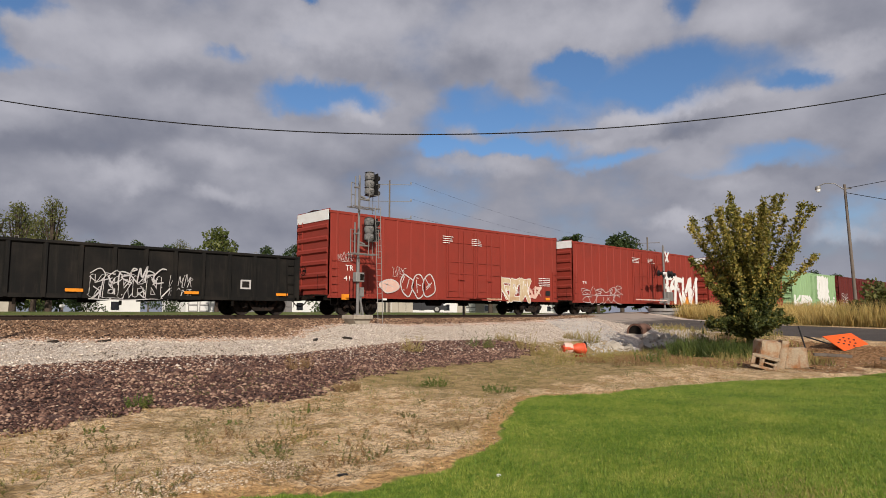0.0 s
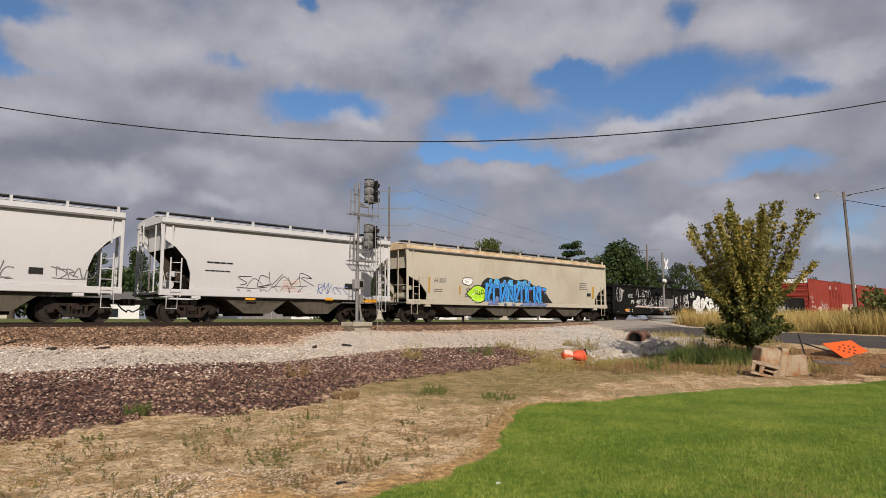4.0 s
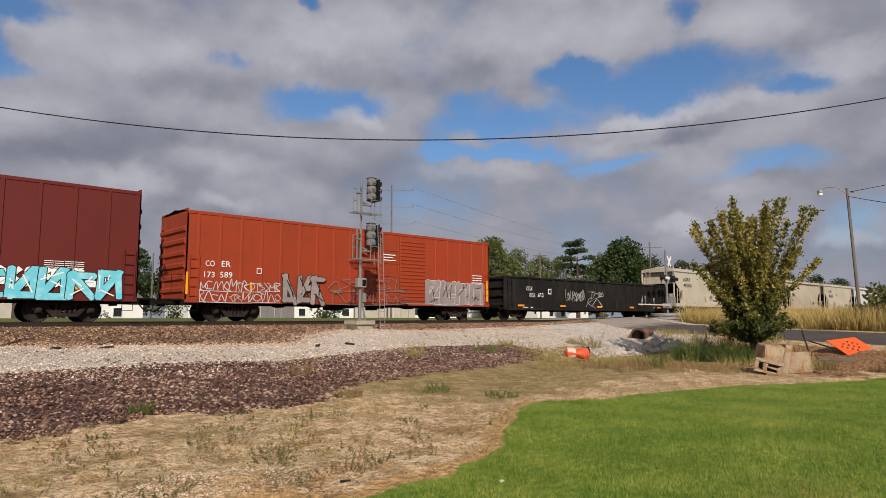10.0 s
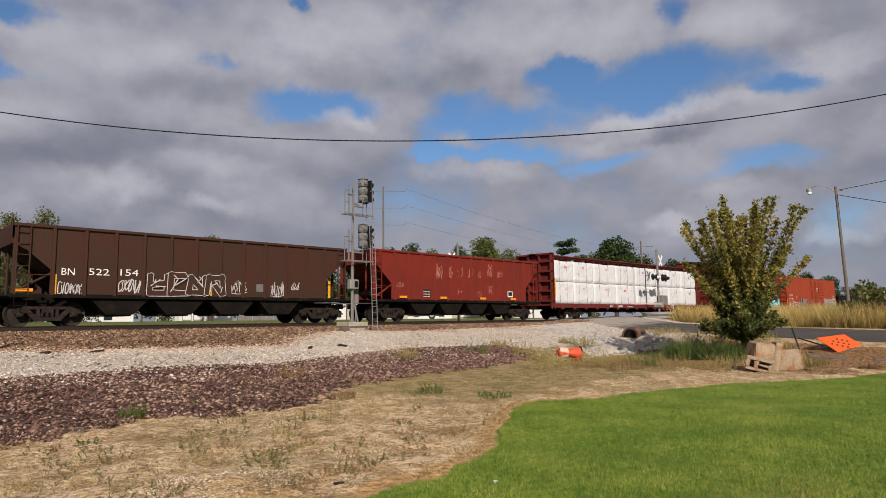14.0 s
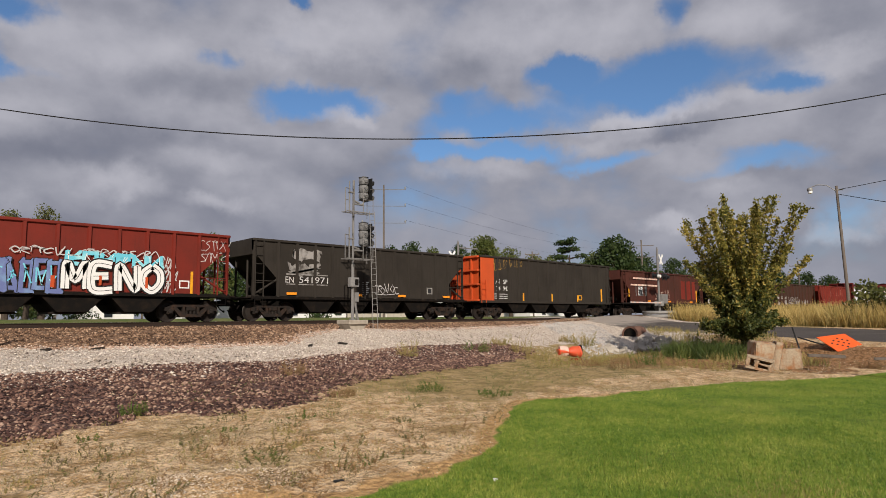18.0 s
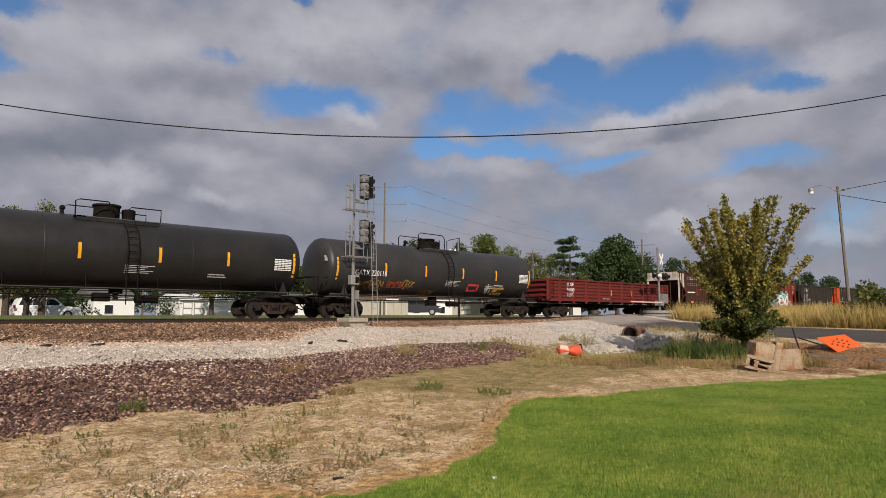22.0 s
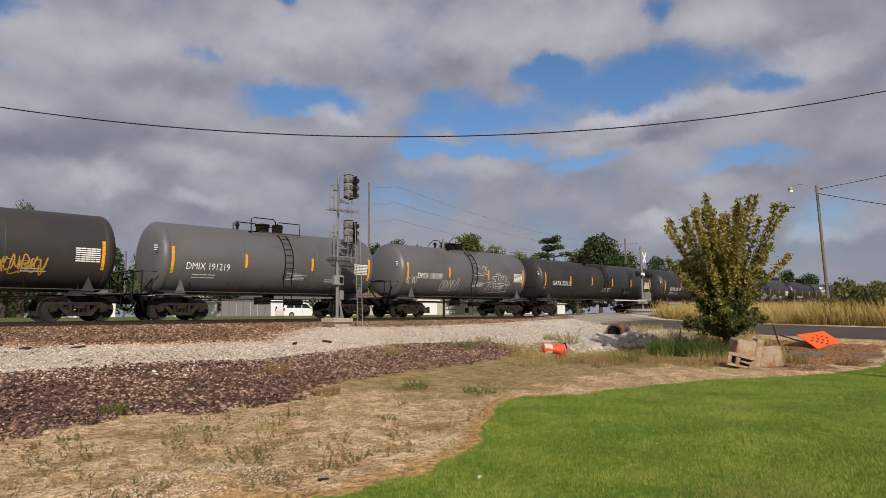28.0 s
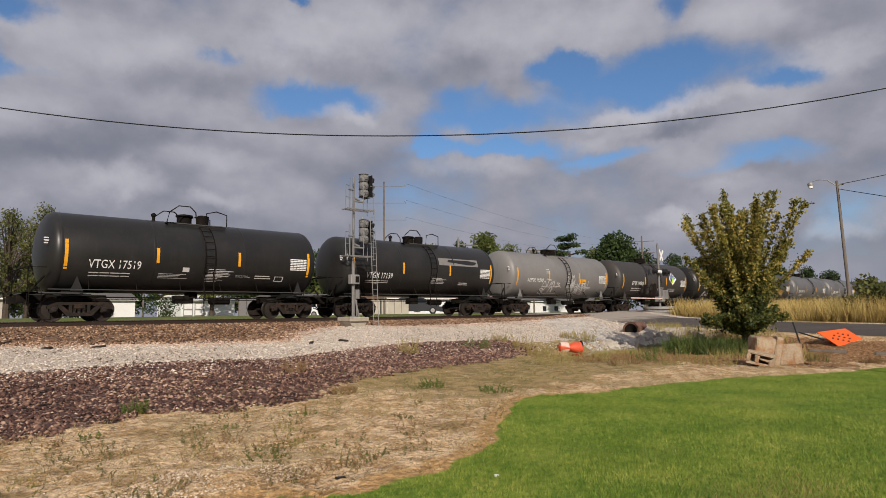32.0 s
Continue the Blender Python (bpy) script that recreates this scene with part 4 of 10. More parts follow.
    for name, a in (("lawn", lawn), ("rocks", rocks), ("gravel", gravel), ("ballast", ballast), ("mud", mud), ("damp", damp), ("rustsand", rustsand), ("straw", straw), ("town", town), ("border", border), ("worn", worn)):
        at = me.attributes.new(name, "FLOAT", "POINT")
        at.data.foreach_set("value", np.clip(a, 0, 1).astype(np.float32).ravel())
    return tagged(new("ground", me), "bare dirt, mown lawn, rubble and gravel beside a railway", "ground", kind="structure")


build_ground()


def build_road():
    m = material("worn_asphalt", (0.075, 0.066, 0.060), 0.95, spec=0.15, scale=0.6, second=(0.115, 0.1, 0.09), amount=0.7, fine=50, bump=0.3)
    # pale stone dust carried onto the asphalt near the crossing
    nt = m.node_tree
    bsdf = nt.nodes["Principled BSDF"]
    old = bsdf.inputs["Base Color"].links[0].from_socket
    sep = nt.nodes.new("ShaderNodeSeparateXYZ")
    nt.links.new(coords(nt), sep.inputs[0])
    dust = maths(nt, "ADD", sep.outputs[1], maths(nt, "MULTIPLY", noise_tex(nt, coords(nt), 0.8, 5), 5.0))
    nt.links.new(mixc(nt, maths(nt, "MULTIPLY", ramp(nt, dust, 24.0, 27.0), 0.8), old, (0.40, 0.35, 0.30)), bsdf.inputs["Base Color"])
    ys = np.concatenate([np.arange(-60, 4, 4.0), np.arange(4, 28.01, 0.5)])
    v, f = [], []
    us = np.linspace(0, 8.4, 9)
    for y in ys:
        for k, u in enumerate(us):
            x = road_line(y) + u + (0.12 * math.sin(y * 1.3) + 0.07 * math.sin(y * 3.7) if k in (0, 8) else 0)
            v.append((x, y, float(ground_z(x, y)) + (0.035 if 0 < k < 8 else -0.02)))
    n = len(us)
    f = [(r * n + k, r * n + k + 1, (r + 1) * n + k + 1, (r + 1) * n + k) for r in range(len(ys) - 1) for k in range(n - 1)]
    me = raw_mesh("road", v, f, m)
    me.shade_smooth()
    tagged(new("road", me), "worn grey asphalt side road with ragged edges", "road", kind="structure")
    # concrete panels of the level crossing, between and beside the rails
    cross = thing("crossing_surface", "pale concrete panels of a level crossing", "crossing", kind="structure")
    for y0, y1 in ((27.3, 28.38), (28.56, 29.84), (30.02, 31.1)):
        for k in range(6):
            x0 = road_line((y0 + y1) / 2) - 0.6 + k * 1.75
            part("panel", G().box(x0, x0 + 1.72, y0, y1, RAIL - 0.3, RAIL - 0.012, 0.02), "concrete", cross)
    far = G()
    far.add([(road_line(y) + u, y, float(ground_z(road_line(y) + u, y)) + 0.05) for y in (31.2, 36, 42, 60, 80) for u in (0, 8.4)], [(2 * i, 2 * i + 1, 2 * i + 3, 2 * i + 2) for i in range(4)])
    tagged(part("road", far, m), "grey asphalt road beyond the level crossing", "road", kind="structure")
    st = G()
    st.add([(x, y, 1.2 + (0.04 if 0 else 0)) for x in (-120, 150) for y in (64.5, 71)], [(0, 1, 3, 2)])
    tagged(part("road", st, m), "grey asphalt street beyond the railway", "road", kind="structure")


build_road()


def build_track():
    prof = [(-0.07, 0), (0.07, 0), (0.07, 0.02), (0.012, 0.035), (0.012, 0.13), (0.036, 0.14), (0.036, 0.17), (-0.036, 0.17), (-0.036, 0.14), (-0.012, 0.13), (-0.012, 0.035), (-0.07, 0.02)]
    track = thing("railway_track", "single railway track of rusty rails on dark ties", "railway track", kind="structure")
    for side in (-1, 1):
        g = G().prism([(TRACK + side * 0.755 + a, RAIL - 0.172 + b) for a, b in prof], "x", -1200, 1400)
        rail = part("rail", g, "rail", track)
        part("rail_head", G().box(-1200, 1400, TRACK + side * 0.755 - 0.033, TRACK + side * 0.755 + 0.033, RAIL - 0.004, RAIL), "railtop", rail, "polished running surface")
    tie = G().box(-0.11, 0.11, -1.3, 1.3, -0.18, 0, 0.015)
    for i in range(-60, 200):
        x = i * 0.5 + 0.02 * math.sin(i * 7.1)
        if road_line(29) - 1.2 < x < road_line(29) + 10.5:
            continue
        part("tie", tie, "tie", track, at=pose(x, TRACK + 0.03 * math.sin(i * 3.3), RAIL - 0.165, 0, 0, 0.6 * math.sin(i * 5.7)), key="tie")
    g = G()
    for i in list(range(-500, -60)) + list(range(200, 600)):
        g.box(i * 0.5 - 0.11, i * 0.5 + 0.11, TRACK - 1.3, TRACK + 1.3, RAIL - 0.34, RAIL - 0.165)
    tagged(part("ties", g, "tie", track), kind="stuff")


build_track()


def rocks_stuff(name, label, n, zone_fn, size, mat, seed, x0, x1, lift=0.3):
    """Many loose stones, each a rough eight-faced lump, as one mesh."""
    r = np.random.RandomState(seed)
    x = x0 + (x1 - x0) * r.rand(n) ** 1.15
    lo, hi = zone_fn(x)
    y = lo + (hi - lo) * r.rand(n)
    keep = hi > lo
    x, y = x[keep], y[keep]
    n = len(x)
    s = size * (0.5 + r.rand(n) ** 2 * 1.1)
    base = np.array([(1, 0, 0), (0.1, 1, 0.1), (-1, 0.1, 0), (0, -1, 0), (0.15, 0.1, 0.62), (0, 0, -0.6)])
    v = base[None] * (0.65 + 0.5 * r.rand(n, 6, 1)) * s[:, None, None] * (0.55 + 0.8 * r.rand(n, 1, 3))
    a = r.rand(n) * 6.28
    c, t = np.cos(a)[:, None], np.sin(a)[:, None]
    v = np.stack([v[..., 0] * c - v[..., 1] * t, v[..., 0] * t + v[..., 1] * c, v[..., 2]], -1)
    v = v + np.stack([x, y, ground_z(x, y) + s * lift], -1)[:, None]
    tri = np.array([(0, 1, 4), (1, 2, 4), (2, 3, 4), (3, 0, 4), (1, 0, 5), (2, 1, 5), (3, 2, 5), (0, 3, 5)])
    f = (tri[None] + 6 * np.arange(n)[:, None, None]).reshape(-1, 3)
    return tagged(new(name, raw_mesh(name, v.reshape(-1, 3), f, M[mat])), label, "stones", kind="stuff")


def blades(name, label, pts, height, width, mat, seed, category="grass", lean=0.35):
    """Upright narrow leaves at the given points, as one mesh."""
    r = np.random.RandomState(seed)
    n = len(pts)
    a, h = r.rand(n) * 6.28, height * (0.55 + 0.7 * r.rand(n))
    w = width * (0.6 + 0.7 * r.rand(n))
    dx, dy = np.cos(a) * w, np.sin(a) * w
    lx, ly = lean * h * r.randn(n), lean * h * r.randn(n)
    v = np.empty((n, 3, 3))
    v[:, 0] = pts + np.stack([dx, dy, 0 * h - 0.01], 1)
    v[:, 1] = pts + np.stack([-dx, -dy, 0 * h - 0.01], 1)
    v[:, 2] = pts + np.stack([lx, ly, h], 1)
    return tagged(new(name, raw_mesh(name, v.reshape(-1, 3), np.arange(3 * n).reshape(-1, 3), M[mat])), label, category, kind="stuff")


rocks_stuff("rubble", "loose purple-brown broken rock on a bank", 56000, lambda x: (rock_low(x) - 0.15 + 0.25 * np.sin(3.1 * x) * np.sin(7.7 * x), rock_up(x) + 0.2), 0.040, "rock_dark", 3, -5, 22)
rocks_stuff("pale_stones", "pale limestone chips strewn over darker rock", 5200, lambda x: (rock_up(x) - 2.4, rock_up(x) + 1.0), 0.035, "rock_white", 4, -5, 24)
rocks_stuff("pale_stones", "few pale stones among darker rock", 700, lambda x: (rock_low(x), rock_up(x)), 0.036, "rock_tan", 14, -5, 22)
rocks_stuff("ballast_stones", "tan and brown crushed stone ballast under the track", 44000, lambda x: (gravel_up(x) - 0.2, 0 * x + 28.3), 0.047, "rock_ballast", 5, -3, 40)
rocks_stuff("gravel_stones", "pale crushed limestone of a service track", 30000, lambda x: (rock_up(x) - 0.4, gravel_up(x) + 0.35), 0.032, "rock_white", 6, -4, 40)
rocks_stuff("rusty_stones", "rust-pink stone chips at the foot of the ballast", 9000, lambda x: (gravel_up(x) - 0.95 + 0.2 * np.sin(1.9 * x), gravel_up(x) + 0.45), 0.034, "rock_rust", 18, -4, 34)
rocks_stuff("bank_stones", "pale broken stone on the road bank", 6500, lambda x: (12.8 + 0.9 * (x - 24), 16.0 + 1.1 * (x - 24)), 0.045, "rock_grey", 16, 24, 36)
rocks_stuff("dirt_stones", "small tan stones scattered on bare dirt", 9000, lambda x: (lawn_edge(x), rock_low(x)), 0.011, "rock_tan", 7, 0, 20)
rocks_stuff("litter_stones", "stones and scraps strewn on dark damp soil", 2600, lambda x: (5.6 - 0.2 * (x - 20), 9.0 + 0.3 * (x - 20)), 0.017, "rock_tan", 17, 19, 29)
rocks_stuff("heap_stones", "small heap of tan gravel on dirt", 3000, lambda x: (5.75 + 0 * x, 6.9 - 0.55 * np.abs(x - 2.6)), 0.014, "rock_tan", 9, 1.6, 3.7)


def lawn_points(n, seed, x0, x1, y0, margin=0.05):
    r = np.random.RandomState(seed)
    x = x0 + (x1 - x0) * r.rand(n)
    hi = lawn_edge(x) + ripple(x, lawn_edge(x), 5.1, 2.0) * 0.1
    y = y0 + (hi - margin - y0) * r.rand(n)
    return np.stack([x, y, ground_z(x, y)], 1)


blades("lawn_grass", "short mown bright green lawn grass", np.concatenate([lawn_points(190000, 1, 2.5, 11, 1.2), lawn_points(110000, 2, 10, 24, 1.5)]), 0.034, 0.0044, "grass", 11, lean=0.6)


# ---- the train ----
# Where the front of the train has moved along the track, in metres, at each time.
RUN = [(0, 0.0), (1, 17.9), (2, 35.45), (3, 53.08), (3.5, 61.41), (5.5, 97.95), (6, 106.81), (7, 124.03), (8, 142.93), (9, 160.59), (10, 179.01),
       (11, 196.31), (12, 214.09), (13, 232.51), (14, 250.89), (14.5, 259.96), (16.5, 296.37), (17, 305.5), (18, 324.23), (19, 342.42), (20, 359.9),
       (21, 378.2), (22, 396.8), (23, 415.23), (24, 433.55), (25, 452.72), (25.5, 461.96), (27.5, 498.6), (28, 508.0), (29, 527.02), (30, 545.55), (31, 564.75), (32, 582.78)]
CARS, WHEELS, CARGO = [], [], []
W = 1.58


def make_truck(car):
    """A two-axle freight truck; wheels turn."""
    g = G().box(-0.2, 0.2, -1.15, 1.15, 0.48, 0.66, 0.02).box(-0.09, 0.09, -0.3, 0.3, 0.62, 0.74)
    for s in (-1, 1):
        g.box(s * 0.62 - 0.04, s * 0.62 + 0.04, -0.9, 0.9, 0.36, 0.46)
    truck = part("truck", g, "steel", car, "cast steel four-wheel truck")
    frame_ = [[(-1.12, 0.47), (-1.12, 0.60), (-0.78, 0.74), (0.78, 0.74), (1.12, 0.60), (1.12, 0.47), (0.95, 0.47), (0.95, 0.58), (0.70, 0.63), (-0.70, 0.63), (-0.95, 0.58), (-0.95, 0.47)],
              [(-0.80, 0.60), (-0.64, 0.64), (-0.30, 0.33), (-0.44, 0.20)], [(0.80, 0.60), (0.64, 0.64), (0.30, 0.33), (0.44, 0.20)],
              [(-0.44, 0.20), (0.44, 0.20), (0.30, 0.33), (-0.30, 0.33)], [(-0.37, 0.30), (-0.26, 0.30), (-0.26, 0.66), (-0.37, 0.66)], [(0.37, 0.30), (0.26, 0.30), (0.26, 0.66), (0.37, 0.66)],
              [(-1.02, 0.34), (-0.76, 0.34), (-0.74, 0.60), (-1.04, 0.60)], [(1.02, 0.34), (0.76, 0.34), (0.74, 0.60), (1.04, 0.60)]]
    for s in (-1, 1):
        g = G()
        for k, pts in enumerate(frame_):
            g.prism(pts, "y", s * (0.98 + 0.01 * (k % 3)), s * (1.12 + 0.01 * (k % 2)))
        part("side_frame", g, "steel", truck)
        g = G(True)
        for x in (-0.17, 0.0, 0.17):
            for z in range(4):
                g.lathe([(0.075, 0), (0.075, 0.025)], "z", (x, s * 1.06, 0.335 + z * 0.042), 10)
        part("spring", g, "wheel", truck, "coil springs in the side frame")
    prof = [(0.07, -1.16), (0.07, -0.83), (0.13, -0.83), (0.13, -0.79), (0.36, -0.77), (0.39, -0.80), (0.455, -0.815), (0.457, -0.72), (0.485, -0.70), (0.485, -0.685), (0.40, -0.68), (0.36, -0.73), (0.13, -0.70), (0.13, -0.66), (0.075, -0.64)]
    prof = prof + [(r, -a) for r, a in reversed(prof)]
    for i, x in enumerate((-0.889, 0.889)):
        g = G(True).lathe(prof, "y", (0, 0, 0), 28)
        for s in (-1, 1):
            g.lathe([(0.10, s * 1.13), (0.10, s * 1.18), (0.05, s * 1.19)], "y", (0, 0, 0), 10)
            for k in range(3):
                a = k * 2.094
                g.box(0.06 * math.cos(a) - 0.016, 0.06 * math.cos(a) + 0.016, s * 1.18, s * 1.205, 0.06 * math.sin(a) - 0.016, 0.06 * math.sin(a) + 0.016)
        WHEELS.append((part("wheel_set", g, "wheel", truck, "axle with two steel wheels", at=(x, 0, 0.457)), i))
    return truck


TRUCK = []


def gear(car, tc, end, mat="under", sill=True):
    """Trucks, couplers, centre sill and brake gear under a car whose couplers meet at +-end."""
    for x in (-tc, tc):
        if not TRUCK:
            t = make_truck(car)
            TRUCK.append(t)
        else:
            t = copy_thing(TRUCK[0], Matrix())
            t.parent = car
            for o in t.children:
                if o.name.startswith("wheel_set"):
                    WHEELS.append((o, 0 if o.location.x < 0 else 1))
        t.matrix_basis = pose(x, 0, 0)
    for s in (-1, 1):
        g = G().box(s * (end - 0.95), s * (end - 0.2), -0.09, 0.09, 0.74, 0.94, 0.02)
        g.prism([(s * (end - 0.22), -0.17), (s * (end + 0.06), -0.15), (s * (end + 0.09), 0.02), (s * (end - 0.02), 0.17), (s * (end - 0.22), 0.15)], "z", 0.70, 0.97)
        g.tube([(s * (end - 0.5), -0.35, 0.8), (s * (end - 0.3), -0.38, 0.55), (s * (end - 0.08), -0.3, 0.42), (s * (end + 0.02), -0.1, 0.5)], 0.03, 5)
        part("coupler", g, "under", car, "rusty knuckle coupler with air hose")
    if sill:
        part("center_sill", G().box(-end + 0.7, end - 0.7, -0.2, 0.2, 0.72, 1.0), mat, car)


def ladder(car, x, z0, z1, mat, y=-1.62, w=0.42, n=None, name="ladder", label=""):
    """A side ladder lying along x."""
    n = n or max(2, int((z1 - z0) / 0.38))
    g = G()
    for s in (-1, 1):
        g.box(x + s * w / 2 - 0.022, x + s * w / 2 + 0.022, y - 0.03, y + 0.02, z0, z1)
    for k in range(n):
        z = z0 + (z1 - z0) * (k + 0.5) / n
        g.box(x - w / 2, x + w / 2, y - 0.04, y - 0.01, z - 0.014, z + 0.014)
    return part(name, g, mat, car, label)


def end_ladder(car, x, y, z0, z1, mat, n=None):
    """A ladder on an end, lying along y."""
    s = 1 if x > 0 else -1
    n = n or max(2, int((z1 - z0) / 0.38))
    g = G()
    for q in (-0.2, 0.2):
        g.box(x, x + s * 0.05, y + q - 0.02, y + q + 0.02, z0, z1)
    for k in range(n):
        z = z0 + (z1 - z0) * (k + 0.5) / n
        g.box(x + s * 0.04, x + s * 0.07, y - 0.2, y + 0.2, z - 0.014, z + 0.014)
    return part("ladder", g, mat, car)


def brake_wheel(car, x, y, z, mat="under"):
    s = 1 if x > 0 else -1
    g = G(True)
    g.tube([(x + s * 0.12, y + 0.26 * math.cos(a), z + 0.26 * math.sin(a)) for a in np.linspace(0, 6.283, 15)], 0.018, 5, caps=False)
    for k in range(5):
        a = k * 1.2566
        g.tube([(x + s * 0.12, y, z), (x + s * 0.12, y + 0.26 * math.cos(a), z + 0.26 * math.sin(a))], 0.012, 4)
    g.tube([(x, y, z), (x + s * 0.13, y, z)], 0.05, 8)
    return part("brake_wheel", g, mat, car)


def car_thing(name, label, center, group=""):
    car = thing(name, label, name.replace("_", " "), pose(center, TRACK, RAIL), group)
    CARS.append((car, center))
    return car


def strips(car, xs, z0, z1, mat="yellow", y=-1.615, w=0.12, hull=None):
    for x in xs:
        d = on_side(y, hull, car)
        g = G()
        zs = [z0 + (z1 - z0) * i / 4 for i in range(5)]
        ribbon(g, [(x, z) for z in zs], w, d)
        part("reflector", g, mat, car, "reflective safety stripe")


def box_car(label, center, L, eave, sill, paint, tc, doors, posts, cap=None, roof=None, group="boxcars", ribs=6, hoops=True):
    """doors: list of (x0, x1, style). posts: places of the side posts. cap: paint of the panel over the ends."""
    car = car_thing("boxcar", label, center, group)
    h = L / 2
    for s, nm in ((-1, "side_wall"), (1, "side_wall")):
        g = G().box(-h, h, s * (W - 0.06), s * W, sill + 0.12, eave)
        part(nm, g, paint, car)
    for x in posts:
        part("side_post", G().prism([(-0.075, -W), (-0.045, -W - 0.035), (0.045, -W - 0.035), (0.075, -W)], "z", sill + 0.16, eave - 0.12), paint, car, at=(x, 0, 0), key=("p", sill, eave))
    part("side_sill", G().box(-h, h, -W - 0.02, -W + 0.1, sill, sill + 0.16, 0.01).box(-h, h, W - 0.1, W + 0.02, sill, sill + 0.16), paint, car)
    part("top_chord", G().box(-h, h, -W - 0.03, -W + 0.05, eave - 0.13, eave + 0.01, 0.01).box(-h, h, W - 0.05, W + 0.03, eave - 0.13, eave + 0.01), paint, car)
    for s in (-1, 1):
        part("end_wall", G().box(s * (h - 0.05), s * h, -W, W, sill + 0.1, eave + 0.1).prism([(-W, eave), (W, eave), (0, eave + 0.16)], "x", s * (h - 0.05), s * h), paint, car)
        for k in range(ribs):
            z = sill + 0.55 + (eave - sill - 1.35) * k / (ribs - 1)
            y0 = W - 0.12
            zz = [(0, -0.16), (0.085, -0.07), (0.085, 0.07), (0, 0.16)]
            part("end_rib", G().add([(s * a, y, b) for y in (-y0, y0) for a, b in zz], [(0, 1, 5, 4), (1, 2, 6, 5), (2, 3, 7, 6), (0, 1, 2, 3), (4, 5, 6, 7)]), paint, car, at=(s * h, 0, z), key=("rib", s))
        if cap:
            part("end_panel", G().box(s * h, s * (h + 0.03), -W + 0.05, W - 0.05, eave - 0.48, eave + 0.06), cap, car, "pale panel above the end ribs")
        for q in (-1, 1):
            g = G().box(s * (h + 0.02), s * (h + 0.75), q * 0.5, q * 1.45, sill + 0.1, sill + 0.16)
            g.box(s * (h - 0.2), s * (h + 0.1), q * 1.3, q * 1.5, sill - 0.12, sill + 0.12)
            part("end_platform", g, "under", car)
        end_ladder(car, s * h, -s * 1.2, sill + 0.2, eave - 0.4, paint)
        part("grab_iron", G().tube([(s * (h + 0.03), -1.35, 1.2), (s * (h + 0.5), -1.35, 1.2), (s * (h + 0.5), -1.35, 2.0), (s * (h + 0.03), -1.35, 2.0)], 0.015, 5), "under", car)
    brake_wheel(car, -h - 0.1, 0.5, 2.3)
    roofg = G().prism([(-W - 0.03, eave - 0.02), (W + 0.03, eave - 0.02), (0, eave + 0.17)], "x", -h, h)
    r = part("roof", roofg, roof or paint, car)
    for k in range(int(L / 1.25)):
        x = -h + 0.6 + k * 1.25
        part("roof_seam", G().add([(-0.04, -W - 0.03, -0.02), (0.04, -W - 0.03, -0.02), (0.04, 0, 0.215), (-0.04, 0, 0.215), (-0.04, W, 0.03), (0.04, W, 0.03)], [(0, 1, 2, 3), (3, 2, 5, 4)]), roof or paint, r, at=(x, 0, eave - 0.02), key="seam")
    for x0, x1, style in doors:
        d = part("door", G().box(x0, x1, -W - 0.075, -W - 0.005, sill + 0.15, eave - 0.22, 0.02), paint, car, "plug door with locking bars")
        if style == "ribbed":
            n = 17
            for k in range(n):
                z = sill + 0.3 + (eave - sill - 0.75) * k / (n - 1)
                part("door_rib", G().add([(x, -W - a, b) for x in (x0 + 0.04, x1 - 0.04) for a, b in ((0.07, -0.055), (0.12, 0), (0.07, 0.055))], [(0, 1, 4, 3), (1, 2, 5, 4), (0, 1, 2), (3, 4, 5)]), paint, d, at=(0, 0, z), key=("dr", x0, x1))
        else:
            for z in (sill + 0.55, sill + 1.6, sill + 2.3, eave - 1.0):
                part("door_bar", G().box(x0 + 0.05, x1 - 0.05, -W - 0.11, -W - 0.07, z - 0.035, z + 0.035), paint, d)
            for x in (x0 + 0.12, (x0 + x1) / 2 - 0.2, (x0 + x1) / 2 + 0.2, x1 - 0.12):
                part("lock_rod", G(True).tube([(x, -W - 0.12, sill + 0.2), (x, -W - 0.12, eave - 0.3)], 0.024, 6), paint, d)
            part("door_handle", G().box((x0 + x1) / 2 - 0.25, (x0 + x1) / 2 + 0.25, -W - 0.17, -W - 0.11, sill + 1.2, sill + 1.28), paint, d)
        part("door_track", G().box(x0 - 0.6, x1 + 0.6, -W - 0.1, -W - 0.02, sill + 0.02, sill + 0.09), paint, car)
    for s in (-1, 1):
        ladder(car, s * (h - 0.35), sill + 0.1, sill + 2.1, paint, -W - 0.03)
        part("stirrup", G().tube([(s * (h - 0.15), -W, sill), (s * (h - 0.15), -W, sill - 0.35), (s * (h - 0.55), -W, sill - 0.35), (s * (h - 0.55), -W, sill)], 0.018, 5), "under", car)
    for k in range(7):
        part("cross_bearer", G().prism([(-W + 0.05, sill + 0.1), (W - 0.05, sill + 0.1), (0.3, sill - 0.15), (-0.3, sill - 0.15)], "x", -0.07, 0.07), "under", car, at=(-h + 3.2 + (L - 6.4) * k / 6, 0, 0), key=("cbr", sill))
    part("air_reservoir", G(True).tube([(-1.9, -0.6, 0.72), (-0.9, -0.6, 0.72)], 0.2, 10), "under", car)
    part("brake_valve", G().box(0.8, 1.3, -0.9, -0.4, 0.55, 0.9, 0.03), "under", car)
    gear(car, tc, h + 0.92)
    return car


